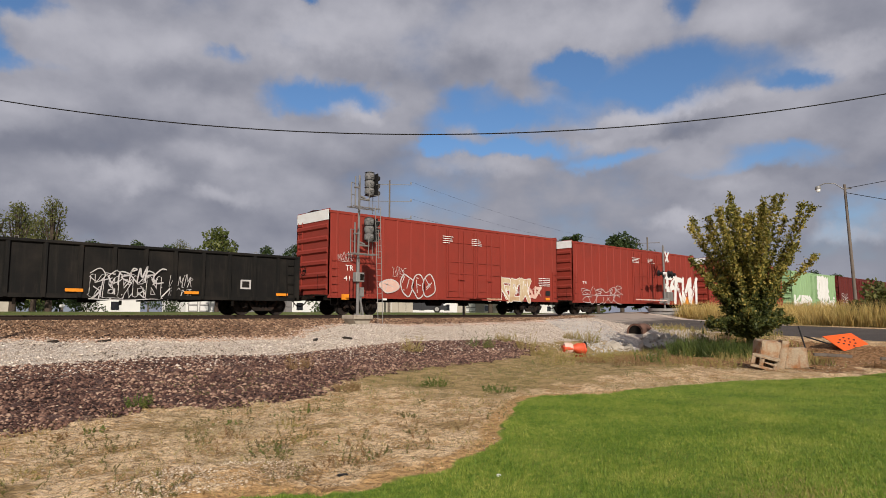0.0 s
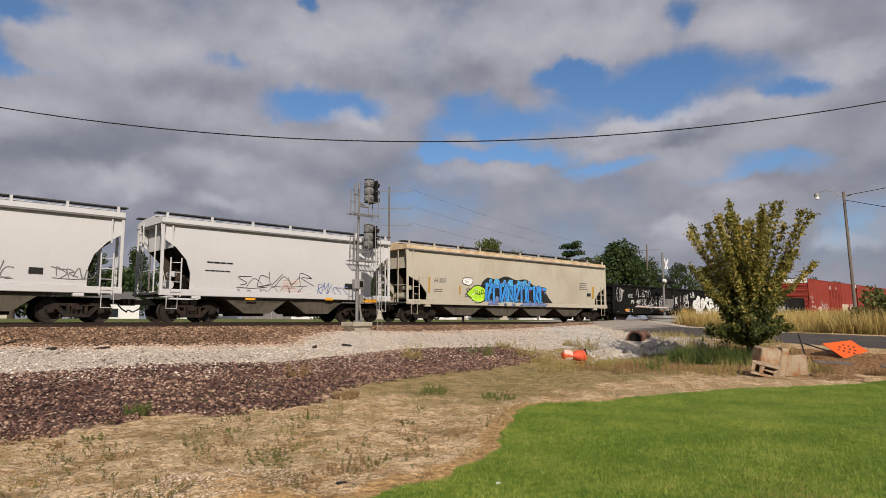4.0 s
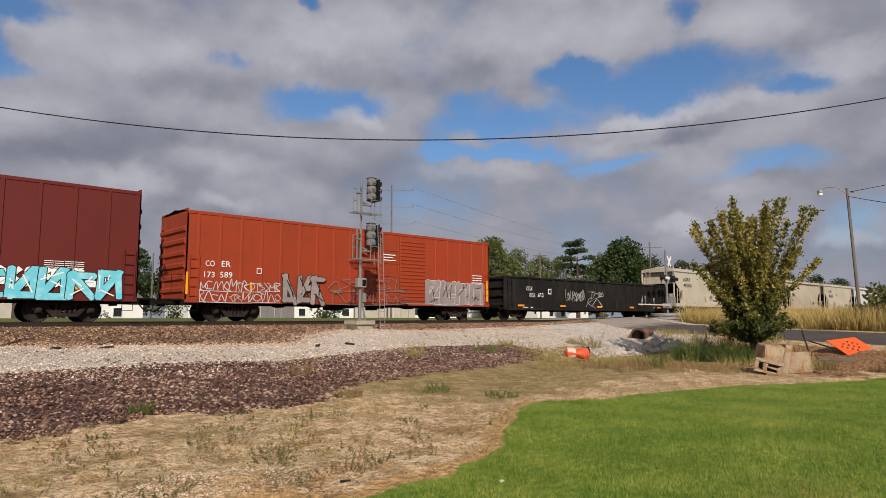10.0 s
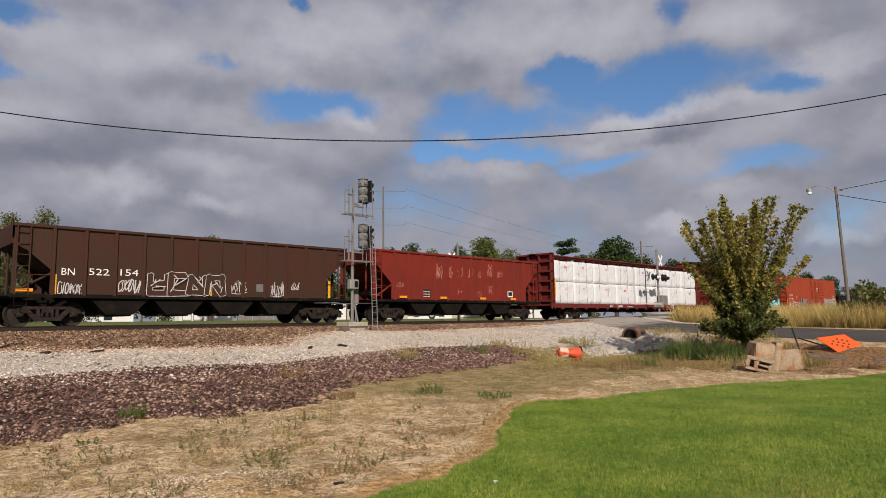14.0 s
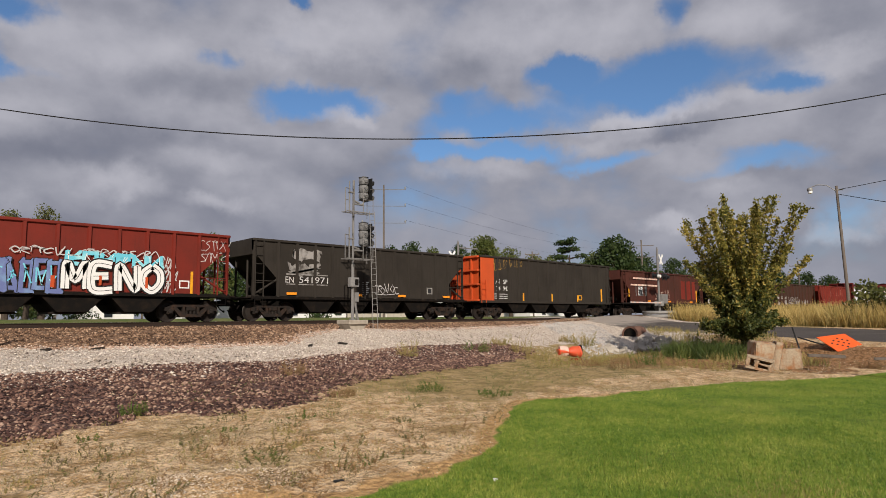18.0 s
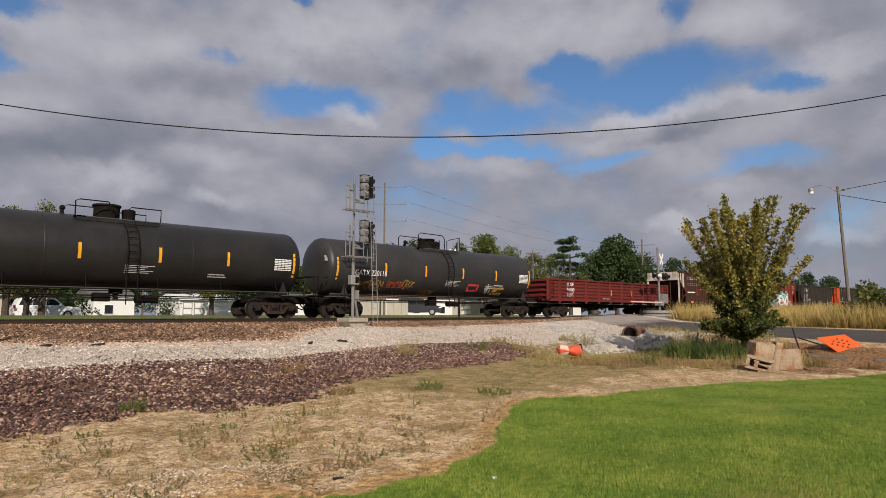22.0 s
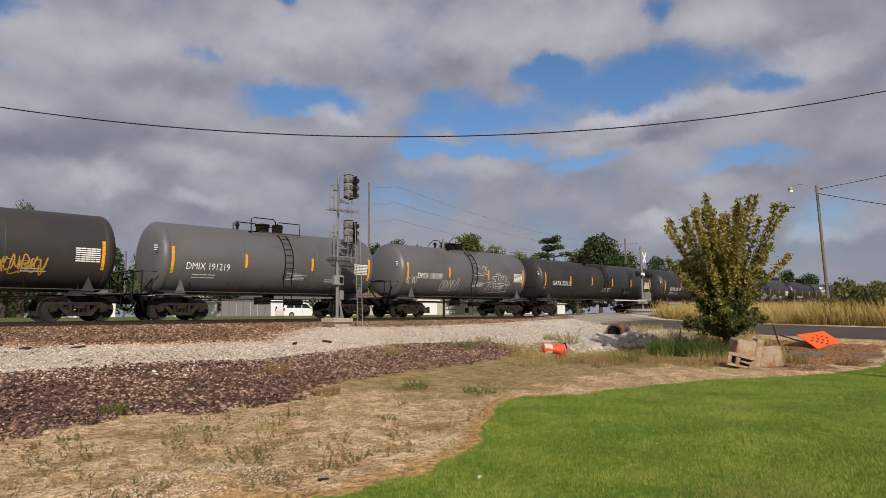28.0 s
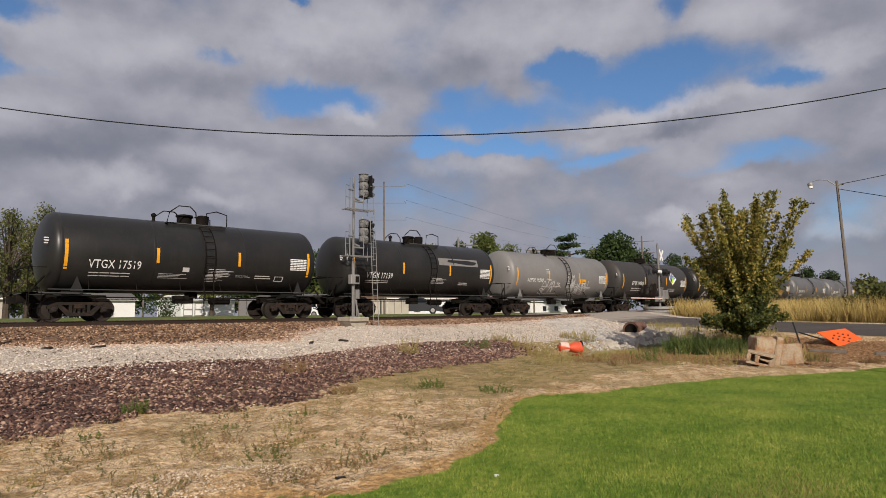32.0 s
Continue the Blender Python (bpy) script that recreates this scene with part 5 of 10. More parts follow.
def gondola(label, center, L, top, bottom, paint, tc, posts, louvres=False, group="gondolas", marks=()):
    car = car_thing("gondola", label, center, group)
    h = L / 2
    for s in (-1, 1):
        g = G().box(-h, h, s * (W - 0.10), s * (W - 0.04), bottom, top - 0.05)
        part("side_wall", g, paint, car)
    for x in posts:
        part("side_post", G().prism([(-0.10, -W + 0.04), (-0.06, -W - 0.05), (0.06, -W - 0.05), (0.10, -W + 0.04)], "z", bottom - (0.15 if louvres else 0.0), top - 0.1), paint, car, at=(x, 0, 0), key=("gp", bottom, top, louvres))
    if louvres:
        xs = [-h] + list(posts) + [h]
        for a, b in zip(xs[:-1], xs[1:]):
            if b - a < 0.6:
                continue
            g = G()
            for k in range(5):
                z = bottom + 0.3 + (top - bottom - 0.6) * k / 4
                g.add([(x, -W + 0.04 - q, z + w) for x in (a + 0.18, b - 0.18) for q, w in ((0, -0.10), (0.07, 0.0), (0, 0.10))], [(0, 1, 4, 3), (1, 2, 5, 4), (0, 1, 2), (3, 4, 5)])
            part("pressed_panel", g, paint, car)
    part("top_chord", G().box(-h, h, -W - 0.06, -W + 0.12, top - 0.12, top, 0.02).box(-h, h, W - 0.12, W + 0.06, top - 0.12, top, 0.02), paint, car)
    part("side_sill", G().box(-h, h, -W - 0.02, -W + 0.08, bottom - 0.02, bottom + 0.14).box(-h, h, W - 0.08, W + 0.02, bottom - 0.02, bottom + 0.14), paint, car)
    part("floor", G().box(-h + 0.1, h - 0.1, -W + 0.1, W - 0.1, bottom + 0.25, bottom + 0.33), "under", car)
    for s in (-1, 1):
        part("end_wall", G().box(s * (h - 0.08), s * (h - 0.02), -W + 0.04, W - 0.04, bottom, top - 0.03), paint, car)
        for k in range(4):
            z = bottom + 0.35 + (top - bottom - 0.5) * k / 3
            part("end_rib", G().box(s * (h - 0.02), s * (h + 0.14), -W + 0.06, W - 0.06, z - 0.07, z + 0.07, 0.02), paint, car)
        part("corner_post", G().box(s * (h - 0.12), s * (h + 0.15), -W - 0.02, -W + 0.12, bottom, top, 0.02).box(s * (h - 0.12), s * (h + 0.15), W - 0.12, W + 0.02, bottom, top), paint, car)
        ladder(car, s * (h - 0.36), bottom + 0.15, top - 0.2, paint, -W - 0.04, 0.4, 4)
        part("stirrup", G().tube([(s * (h - 0.15), -W, bottom), (s * (h - 0.15), -W, bottom - 0.3), (s * (h - 0.55), -W, bottom - 0.3), (s * (h - 0.55), -W, bottom)], 0.018, 5), "under", car)
        g = G().box(s * (h + 0.14), s * (h + 0.5), -1.2, 1.2, bottom + 0.2, bottom + 0.26)
        part("end_platform", g, "under", car)
    for k in range(6):
        x = -h + 2.2 + (L - 4.4) * k / 5
        part("tie_down", G().tube([(x - 0.06, -W - 0.04, top - 0.02), (x - 0.06, -W - 0.04, top + 0.07), (x + 0.06, -W - 0.04, top + 0.07), (x + 0.06, -W - 0.04, top - 0.02)], 0.014, 5), "galv" if not louvres else paint, car)
    brake_wheel(car, -h - 0.12, 0.6, 1.9)
    strips(car, marks, bottom + 0.22, bottom + 0.34, "markorange", -W - 0.055, 0.62)
    for k in range(9):
        part("cross_bearer", G().box(-0.06, 0.06, -W + 0.1, W - 0.1, bottom - 0.08, bottom + 0.26), "under", car, at=(-h + 2.6 + (L - 5.2) * k / 8, 0, 0), key=("gbr", bottom))
    part("air_reservoir", G(True).tube([(-2.0, -0.5, 0.7), (-1.0, -0.5, 0.7)], 0.2, 10), "under", car)
    part("brake_valve", G().box(0.8, 1.4, -0.9, -0.4, 0.5, 0.85, 0.03), "under", car)
    for x in (-h + 3.0, -1.5, 2.1, h - 3.2):
        part("chain_hook", G().box(x - 0.05, x + 0.05, -W + 0.05, -W + 0.1, bottom - 0.28, bottom), "under", car)
    gear(car, tc, h + 0.9)
    return car


def open_hopper(label, center, L, top, bottom, paint, tc, posts, ends="cut", end_paint=None, group="open hoppers", cut=(1.45, 1.25), marks=(), inset=0.45):
    """An open coal hopper. ends: 'cut' leaves the lower corners open before the slope sheet; 'full' has tall flat ends."""
    car = car_thing("open_hopper", label, center, group)
    h = L / 2
    cx, cz = cut
    if ends == "cut":
        out = [(-h, top), (-h, top - 0.55), (-h + cx, top - 0.55 - cz), (-h + cx, bottom), (h - cx, bottom), (h - cx, top - 0.55 - cz), (h, top - 0.55), (h, top)]
    else:
        out = [(-h, top), (-h, bottom), (h, bottom), (h, top)]
    for s in (-1, 1):
        part("side_wall", G().prism(out, "y", s * (W - 0.09), s * (W - 0.04)), paint, car)
    for x in posts:
        lo = bottom if abs(x) < h - cx or ends != "cut" else top - 0.7
        part("side_post", G().prism([(-0.085, -W + 0.04), (-0.05, -W - 0.04), (0.05, -W - 0.04), (0.085, -W + 0.04)], "z", lo, top - 0.08), paint, car, at=(x, 0, 0), key=("hp", lo, top))
    part("top_chord", G().box(-h, h, -W - 0.05, -W + 0.1, top - 0.11, top + 0.01, 0.02).box(-h, h, W - 0.1, W + 0.05, top - 0.11, top + 0.01, 0.02), paint, car)
    part("side_sill", G().box(-h, h, -W - 0.03, -W + 0.08, bottom - 0.1, bottom + 0.05, 0.01).box(-h, h, W - 0.08, W + 0.03, bottom - 0.1, bottom + 0.05), "under" if ends == "cut" else paint, car)
    for s in (-1, 1):
        ep = end_paint if (end_paint and s < 0) else paint
        if ends == "cut":
            g = G().box(s * (h - 0.06), s * h, -W + 0.04, W - 0.04, top - 0.75, top)
            part("end_wall", g, ep, car)
            part("slope_sheet", G().add([(s * (h - 0.05), y, top - 0.72) for y in (-W + 0.06, W - 0.06)] + [(s * (h - 3.3), y, bottom - 0.1) for y in (-W + 0.06, W - 0.06)], [(0, 1, 3, 2)]), paint, car, "sloping end sheet in shadow")
            for q in (-1, 1):
                part("corner_post", G().box(s * (h - 0.16), s * (h - 0.04), q * (W - 0.12), q * (W - 0.02), bottom, top - 0.5), ep, car)
                part("end_post", G().tube([(s * (h - 0.25), q * 0.6, bottom), (s * (h - 0.25), q * 0.6, top - 0.9)], 0.05, 6), paint, car)
            part("brace", G().tube([(s * (h - 0.12), -W + 0.08, bottom + 0.1), (s * (h - 1.5), -W + 0.1, bottom + 0.95)], 0.05, 6), paint, car)
            ladder(car, s * (h - 0.35), bottom, top - 0.1, paint, -W - 0.02, 0.42, 6)
            part("handrail", G().tube([(s * (h - 0.1), -W, bottom + 0.75), (s * (h - cx), -W, bottom + 0.75)], 0.02, 5), paint, car)
            part("air_reservoir", G(True).tube([(s * (h - 0.9), -0.4, bottom + 0.35), (s * (h - 0.9), 0.5, bottom + 0.35)], 0.2, 12), "under", car)
        else:
            part("end_wall", G().box(s * (h - 0.06), s * h, -W + 0.02, W - 0.02, bottom, top), ep, car)
            for z in (bottom + 0.05, bottom + 1.05, top - 0.95, top - 0.1):
                part("end_rib", G().box(s * h, s * (h + 0.2), -W + 0.02, W - 0.02, z - 0.06, z + 0.06, 0.02), ep, car)
            for q in (-0.9, 0.0, 0.9):
                part("end_post", G().box(s * h, s * (h + 0.12), q - 0.06, q + 0.06, bottom, top), ep, car)
            if end_paint and s < 0:
                part("corner_panel", G().box(-h, -h + 1.32, -W + 0.02, -W + 0.035, bottom + 0.05, top - 0.1), ep, car, "bright repainted corner panel")
            ladder(car, s * (h - 0.3), bottom - 0.1, bottom + 1.3, ep, -W - 0.03, 0.42, 4)
        part("end_platform", G().box(s * (h - 0.9), s * (h + 0.35), -W + 0.1, W - 0.1, bottom - 0.06, bottom), "under", car)
        part("stirrup", G().tube([(s * (h - 0.15), -W, bottom), (s * (h - 0.15), -W, bottom - 0.4), (s * (h - 0.55), -W, bottom - 0.4), (s * (h - 0.55), -W, bottom)], 0.018, 5), "under", car)
    brake_wheel(car, -h - 0.05, 0.6, bottom + 1.1)
    n = 4
    span = (L - 5.2) / n
    for k in range(n):
        a = -L / 2 + 2.6 + k * span
        g = G().prism([(a, bottom), (a + span, bottom), (a + span * 0.72, 0.42), (a + span * 0.28, 0.42)], "y", -W + 0.12, W - 0.12)
        b = part("hopper_bay", g, "under", car, "dark sloping discharge bay")
        part("gate", G().box(a + span * 0.24, a + span * 0.76, -0.9, 0.9, 0.36, 0.43).tube([(a + span * 0.5, -1.1, 0.42), (a + span * 0.5, -0.9, 0.42)], 0.06, 6), "steel", b)
        part("spreader", G().tube([(a + span, -W + 0.1, bottom), (a + span * 0.8, -W + 0.3, 0.6)], 0.03, 5), "steel", b)
    strips(car, marks, bottom + 0.12, bottom + 0.24, "markorange", -W - 0.045, 0.55)
    gear(car, tc, h + inset)
    return car


def covered_hopper(label, center, L, eave, sill, paint, tc, curve=True, bays=2, group="covered hoppers", roof_paint=None, brackets=7, full_end=False):
    car = car_thing("covered_hopper", label, center, group)
    h, S0 = L / 2, sill + 0.28
    if curve:
        BELLY[car.name] = (S0, eave)

    def corner(s):
        if curve and not full_end:
            q = [(0.0, eave - 0.5), (0.05, eave - 0.62), (0.62, eave - 0.98), (1.08, eave - 1.5), (1.27, eave - 2.05), (1.27, S0)]
        elif full_end:
            q = [(0.0, S0 + 1.35), (0.22, S0 + 1.25), (0.95, S0 + 0.95), (1.5, S0 + 0.35), (1.5, S0)]
        else:
            q = [(0.0, eave - 0.75), (0.1, eave - 0.8), (1.2, eave - 1.75), (1.3, eave - 2.0), (1.1, S0)]
        return [(s * (h - x), z) for x, z in q]

    out = [(-h, eave)] + corner(-1) + list(reversed(corner(1))) + [(h, eave)]
    for s in (-1, 1):
        if curve:
            # the sheet bellies out: its head and foot stand back from its middle
            qs = sorted([(z, x) for x, z in [(h - abs(a), b) for a, b in corner(1)]] + [(eave, 0.0)])
            zs = sorted({z for z, _ in qs} | set(np.linspace(S0, eave, 16)))
            g, rows = G(True), []
            for z in zs:
                e, d = h - float(np.interp(z, [a for a, _ in qs], [b for _, b in qs])), belly(z, S0, eave)
                rows += [(-e, s * d, z), (e, s * d, z), (-e, s * (d - 0.04), z), (e, s * (d - 0.04), z)]
            m_ = len(zs)
            fs = [f_ for i in range(m_ - 1) for f_ in ((4 * i, 4 * i + 1, 4 * i + 5, 4 * i + 4), (4 * i + 2, 4 * i + 3, 4 * i + 7, 4 * i + 6), (4 * i, 4 * i + 2, 4 * i + 6, 4 * i + 4), (4 * i + 1, 4 * i + 3, 4 * i + 7, 4 * i + 5))]
            part("side_sheet", g.add(rows, fs + [(0, 1, 3, 2), (4 * m_ - 4, 4 * m_ - 3, 4 * m_ - 1, 4 * m_ - 2)]), paint, car)
        else:
            part("side_sheet", G().prism(out, "y", s * (W - 0.06), s * (W - 0.02)), paint, car)
    rp = roof_paint or paint
    # grey strip drawn in place of the roof edge's shadow
    part("eave_rail", G().box(-h, h, -W - 0.03, -W + 0.08, eave - 0.02, eave + 0.06, 0.01).box(-h, h, W - 0.08, W + 0.03, eave - 0.02, eave + 0.06), "greyink", car, "dark strip painted as the shadow below the roof edge")
    rf = part("roof", G(True).prism([(-W + 0.01, eave + 0.04), (-W + 0.04, eave + 0.26), (-1.0, eave + 0.38), (0, eave + 0.43), (1.0, eave + 0.38), (W - 0.04, eave + 0.26), (W - 0.01, eave + 0.04)], "x", -h, h), rp, car)
    for k in range(4):
        x = -h + L * (k + 0.5) / 4
        part("hatch", G().box(x - L / 9, x + L / 9, -0.3, 0.3, eave + 0.42, eave + 0.52, 0.03), rp, rf)
    for y in (-1.15, 1.15):
        wk = part("running_board", G().box(-h - 0.15, h + 0.15, y - 0.25, y + 0.25, eave + 0.47, eave + 0.51), "grating", car, "open-grid steel roof walkway")
        for k in range(brackets):
            x = -h + 0.25 + (L - 0.5) * k / (brackets - 1)
            part("bracket", G().box(x - 0.05, x + 0.05, y - 0.3 if y < 0 else y + 0.22, y - 0.22 if y < 0 else y + 0.3, eave + 0.26, eave + 0.5), paint, wk)
    part("side_sill", G().box(-h, h, -W - 0.05, -W + 0.12, sill, sill + 0.27, 0.02).box(-h, h, W - 0.12, W + 0.05, sill, sill + 0.27, 0.02), paint, car)
    for s in (-1, 1):
        part("end_sheet", G().box(s * (h - 0.5), s * (h - 0.44), -W + 0.04, W - 0.04, eave - 1.0, eave + 0.3), paint, car)
        # near-black, not the car's paint: the shade under the slope is coloured in
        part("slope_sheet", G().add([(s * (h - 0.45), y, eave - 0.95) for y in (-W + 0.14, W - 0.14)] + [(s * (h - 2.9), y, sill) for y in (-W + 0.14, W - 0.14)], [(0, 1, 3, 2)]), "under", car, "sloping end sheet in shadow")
        for q in (-1, 1):
            part("corner_post", G().box(s * (h - 0.13), s * (h - 0.01), q * (W - 0.02), q * (W - 0.12), sill + 0.2, eave + 0.25, 0.01), paint, car)
        ladder(car, s * (h - 0.62), sill - 0.05, sill + 1.6, paint, -W - 0.05, 0.45, 4)
        end_ladder(car, s * (h - 0.02), -0.9 * s, sill + 0.1, eave + 0.3, paint, 9)
        part("stirrup", G().tube([(s * (h - 0.3), -W, sill), (s * (h - 0.3), -W, sill - 0.55), (s * (h - 0.75), -W, sill - 0.55), (s * (h - 0.75), -W, sill)], 0.02, 5), paint, car)
        part("end_rail", G().tube([(s * (h - 0.05), -W, sill + 1.1), (s * (h - 0.05), W, sill + 1.1)], 0.02, 5).tube([(s * (h - 0.05), -0.7, sill), (s * (h - 0.05), -0.7, eave)], 0.03, 5), paint, car)
        part("end_platform", G().box(s * (h - 1.0), s * (h + 0.1), -W + 0.1, W - 0.1, sill + 0.05, sill + 0.13), "grating", car)
        # the web carries painted shade, since the sun would reach it here
        part("end_web", G().prism([(s * (h - 0.55), eave - 1.05), (s * (h - 0.7), eave - 1.7), (s * (h - 1.0), sill + 0.15), (s * (h - 2.8), sill + 0.15)], "y", 0.1, 0.16), "endshade", car, "centre web below the slope sheet, painted in shade brown")
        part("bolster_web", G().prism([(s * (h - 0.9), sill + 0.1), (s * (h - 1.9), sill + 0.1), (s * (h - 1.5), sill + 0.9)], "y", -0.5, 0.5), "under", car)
        part("jack_pad", G().box(s * (h - 1.75), s * (h - 1.35), -W - 0.05, -W + 0.2, sill - 0.14, sill, 0.03), paint, car)
    part("air_reservoir", G(True).tube([(-h + 0.75, -0.6, sill + 0.5), (-h + 0.75, 0.3, sill + 0.5)], 0.2, 12), paint, car)
    part("brake_cylinder", G(True).tube([(-h + 0.8, -0.95, sill + 0.95), (-h + 0.8, -0.35, sill + 0.95)], 0.13, 10), paint, car)
    brake_wheel(car, -h + 0.0, 0.7, sill + 1.5, paint)
    lo, hi = -tc + 1.3, tc - 1.3
    span = (hi - lo) / bays
    for k in range(bays):
        a = lo + k * span
        b = part("hopper_bay", G().prism([(a - 0.1, sill + 0.02), (a + span + 0.1, sill + 0.02), (a + span * 0.70, 0.40), (a + span * 0.30, 0.40)], "y", -W + 0.2, W - 0.2), "grimytan", car, "sloping discharge bay below the sill")
        part("outlet", G().box(a + span * 0.28, a + span * 0.72, -0.7, 0.7, 0.28, 0.41, 0.02).tube([(a + span * 0.5, -1.0, 0.36), (a + span * 0.5, -0.7, 0.36)], 0.08, 8), "steel", b)
    gear(car, tc, h + 0.68)
    return car


def tank_car(label, center, L, R, zc, paint, tc, stripes, group="tank cars", ladder_x=0.3, platform=(-1.5, 1.5), rails="arch"):
    """L is the length of the shell."""
    car = car_thing("tank_car", label, center, group)
    h = L / 2
    dome = [(R * math.cos(a), h - 0.55 + 0.55 * math.sin(a)) for a in np.linspace(0, 1.5708, 9)]
    prof = [(r, -x) for r, x in reversed(dome)] + dome
    prof = [(max(r, 0.0), x) for r, x in prof]
    shell = part("shell", G(True).lathe(prof, "x", (0, 0, zc), 44), paint, car, "cylindrical welded tank shell")
    hull = (R, zc)
    for x in (-h + 0.6, -h / 3, h / 3, h - 0.6):
        part("weld_band", G(True).lathe([(R + 0.001, x - 0.05), (R + 0.008, x - 0.02), (R + 0.008, x + 0.02), (R + 0.001, x + 0.05)], "x", (0, 0, zc), 44), paint, shell)
    for s in (-1, 1):
        x = s * (h - 1.25)
        part("saddle", G().prism([(-0.62, zc - R + 0.35), (0.62, zc - R + 0.35), (0.42, 0.75), (-0.42, 0.75)], "x", x - 0.4, x + 0.4).box(x - 0.5, x + 0.5, -1.25, 1.25, 0.98, 1.06), paint, car)
        part("stub_sill", G().box(s * (h - 2.6), s * (h + 0.55), -0.22, 0.22, 0.72, 1.05, 0.02), "under", car)
        part("end_platform", G().box(s * (h - 1.3), s * (h + 0.5), -W + 0.12, -0.75, 1.06, 1.1).box(s * (h - 1.3), s * (h + 0.5), 0.75, W - 0.12, 1.06, 1.1).box(s * (h + 0.1), s * (h + 0.5), -W + 0.12, W - 0.12, 1.06, 1.1), "grating", car)
        part("end_rail", G().tube([(s * (h + 0.45), -W + 0.15, 0.75), (s * (h + 0.45), -W + 0.15, 2.05), (s * (h - 0.15), -W + 0.15, 2.05)], 0.024, 6).tube([(s * (h + 0.45), -W + 0.15, 2.05), (s * (h + 0.45), W - 0.15, 2.05), (s * (h + 0.45), W - 0.15, 0.75)], 0.024, 6), "under", car)
        part("brace", G().tube([(s * (h + 0.3), -0.9, 1.1), (s * (h - 0.35), -0.75, 1.95)], 0.035, 6), "under", car)
        part("stirrup", G().tube([(s * (h + 0.4), -W + 0.1, 1.1), (s * (h + 0.4), -W + 0.1, 0.5), (s * (h - 0.0), -W + 0.1, 0.5), (s * (h - 0.0), -W + 0.1, 1.1)], 0.018, 5), "under", car)
        part("shell_bracket", G().prism([(s * (h - 1.45), 1.1), (s * (h - 0.95), 1.1), (s * (h - 1.2), 1.75)], "y", -W + 0.22, -W + 0.27), paint, car)
    part("side_rail", G().tube([(-h + 0.2, -W + 0.1, 1.22), (h - 0.2, -W + 0.1, 1.22)], 0.02, 6), "grating", car, "handrail along the foot of the tank")
    part("side_rail", G().tube([(-h + 0.2, W - 0.1, 1.22), (h - 0.2, W - 0.1, 1.22)], 0.02, 6), "grating", car)
    n = 6
    for k in range(n):
        x = -h + 1.6 + (L - 3.2) * k / (n - 1)
        part("rail_stay", G().tube([(x, -W + 0.1, 1.22), (x + 0.05, -1.15, zc - math.sqrt(R * R - 1.15 ** 2) + 0.03)], 0.018, 5), "under", car)
    part("brake_pipe", G().tube([(-h + 1.5, -0.55, 0.95), (h - 1.5, -0.55, 0.95)], 0.03, 5).tube([(-h + 1.5, -0.8, 0.86), (h - 1.5, -0.8, 0.86)], 0.02, 5).box(-0.9, -0.3, -0.9, -0.5, 0.7, 1.05).tube([(0.7, -0.75, 0.82), (1.6, -0.75, 0.82)], 0.17, 10), "under", car, "air pipes and brake gear under the tank")
    part("outlet", G(True).lathe([(0.28, zc - R - 0.18), (0.28, zc - R + 0.1)], "z", (0.15, 0, 0), 12).tube([(0.15, 0, zc - R - 0.42), (0.15, 0, zc - R)], 0.12, 8), "under", car)
    top = zc + R
    a, b = platform
    pl = part("platform", G().box(a, b, -0.95, -0.35, top - 0.16, top - 0.12).box(a, b, 0.35, 0.95, top - 0.16, top - 0.12).box(a, a + 0.4, -0.95, 0.95, top - 0.161, top - 0.121), "grating", car, "walkway grating round the manway")
    part("platform_skirt", G().prism([(a + 0.1, top - 0.30), (b - 0.1, top - 0.30), (b, top - 0.14), (a, top - 0.14)], "y", -0.93, -0.89), paint, car)
    if rails == "arch":
        pr = [[(a, 0.0), (a + 0.1, 0.42), (a + 0.5, 0.72), (a + 1.0, 0.72), (a + 1.25, 0.5), (a + 1.3, 0.0)], [(b, 0.0), (b - 0.0, 0.5), (b - 0.5, 0.62), (b - 0.95, 0.5), (b - 1.0, 0.0)]]
    elif rails == "box":
        pr = [[(a, 0.0), (a, 0.72), (a + 0.12, 0.82), (a + 1.9, 0.8), (a + 2.1, 0.62), (a + 2.1, 0.0)], [(a + 2.3, 0.0), (a + 2.3, 0.5), (a + 2.45, 0.58), (b + 0.1, 0.78), (b + 0.1, 0.0)]]
    else:
        pr = [[(a, 0.0), (a, 0.55), (a + 0.15, 0.62), (a + 1.2, 0.62), (a + 1.3, 0.5), (a + 1.3, 0.0)], [(b - 1.3, 0.0), (b - 1.3, 0.42), (b - 1.2, 0.5), (b, 0.5), (b, 0.0)]]
    for pts in pr:
        for y in (-0.92, 0.92):
            part("guard_rail", G(True).tube([(x, y, top - 0.12 + z * 1.05) for x, z in pts], 0.026, 6), "under", pl)
    mx = (a + b) / 2
    wide = 0.5 if R < 1.55 else 0.32
    part("manway", G(True).lathe([(wide, top - 0.1), (wide, top + 0.9 * wide), (wide + 0.05, top + 0.9 * wide), (wide + 0.05, top + 0.9 * wide + 0.08), (0.1, top + 0.9 * wide + 0.13)], "z", (mx - 0.25, 0, 0), 20), "under", car, "bolted manway cover")
    part("valve_housing", G(True).lathe([(0.26, top - 0.05), (0.28, top + 0.4), (0.2, top + 0.44)], "z", (mx + 0.65, 0.1, 0), 14), "under", car)
    part("relief_valve", G(True).lathe([(0.07, top - 0.05), (0.07, top + 0.18), (0.11, top + 0.2), (0.11, top + 0.3), (0.03, top + 0.36)], "z", (a - 0.25, 0, 0), 10), "under", car)
    # ladder that follows the shell
    lx = ladder_x
    g = G()
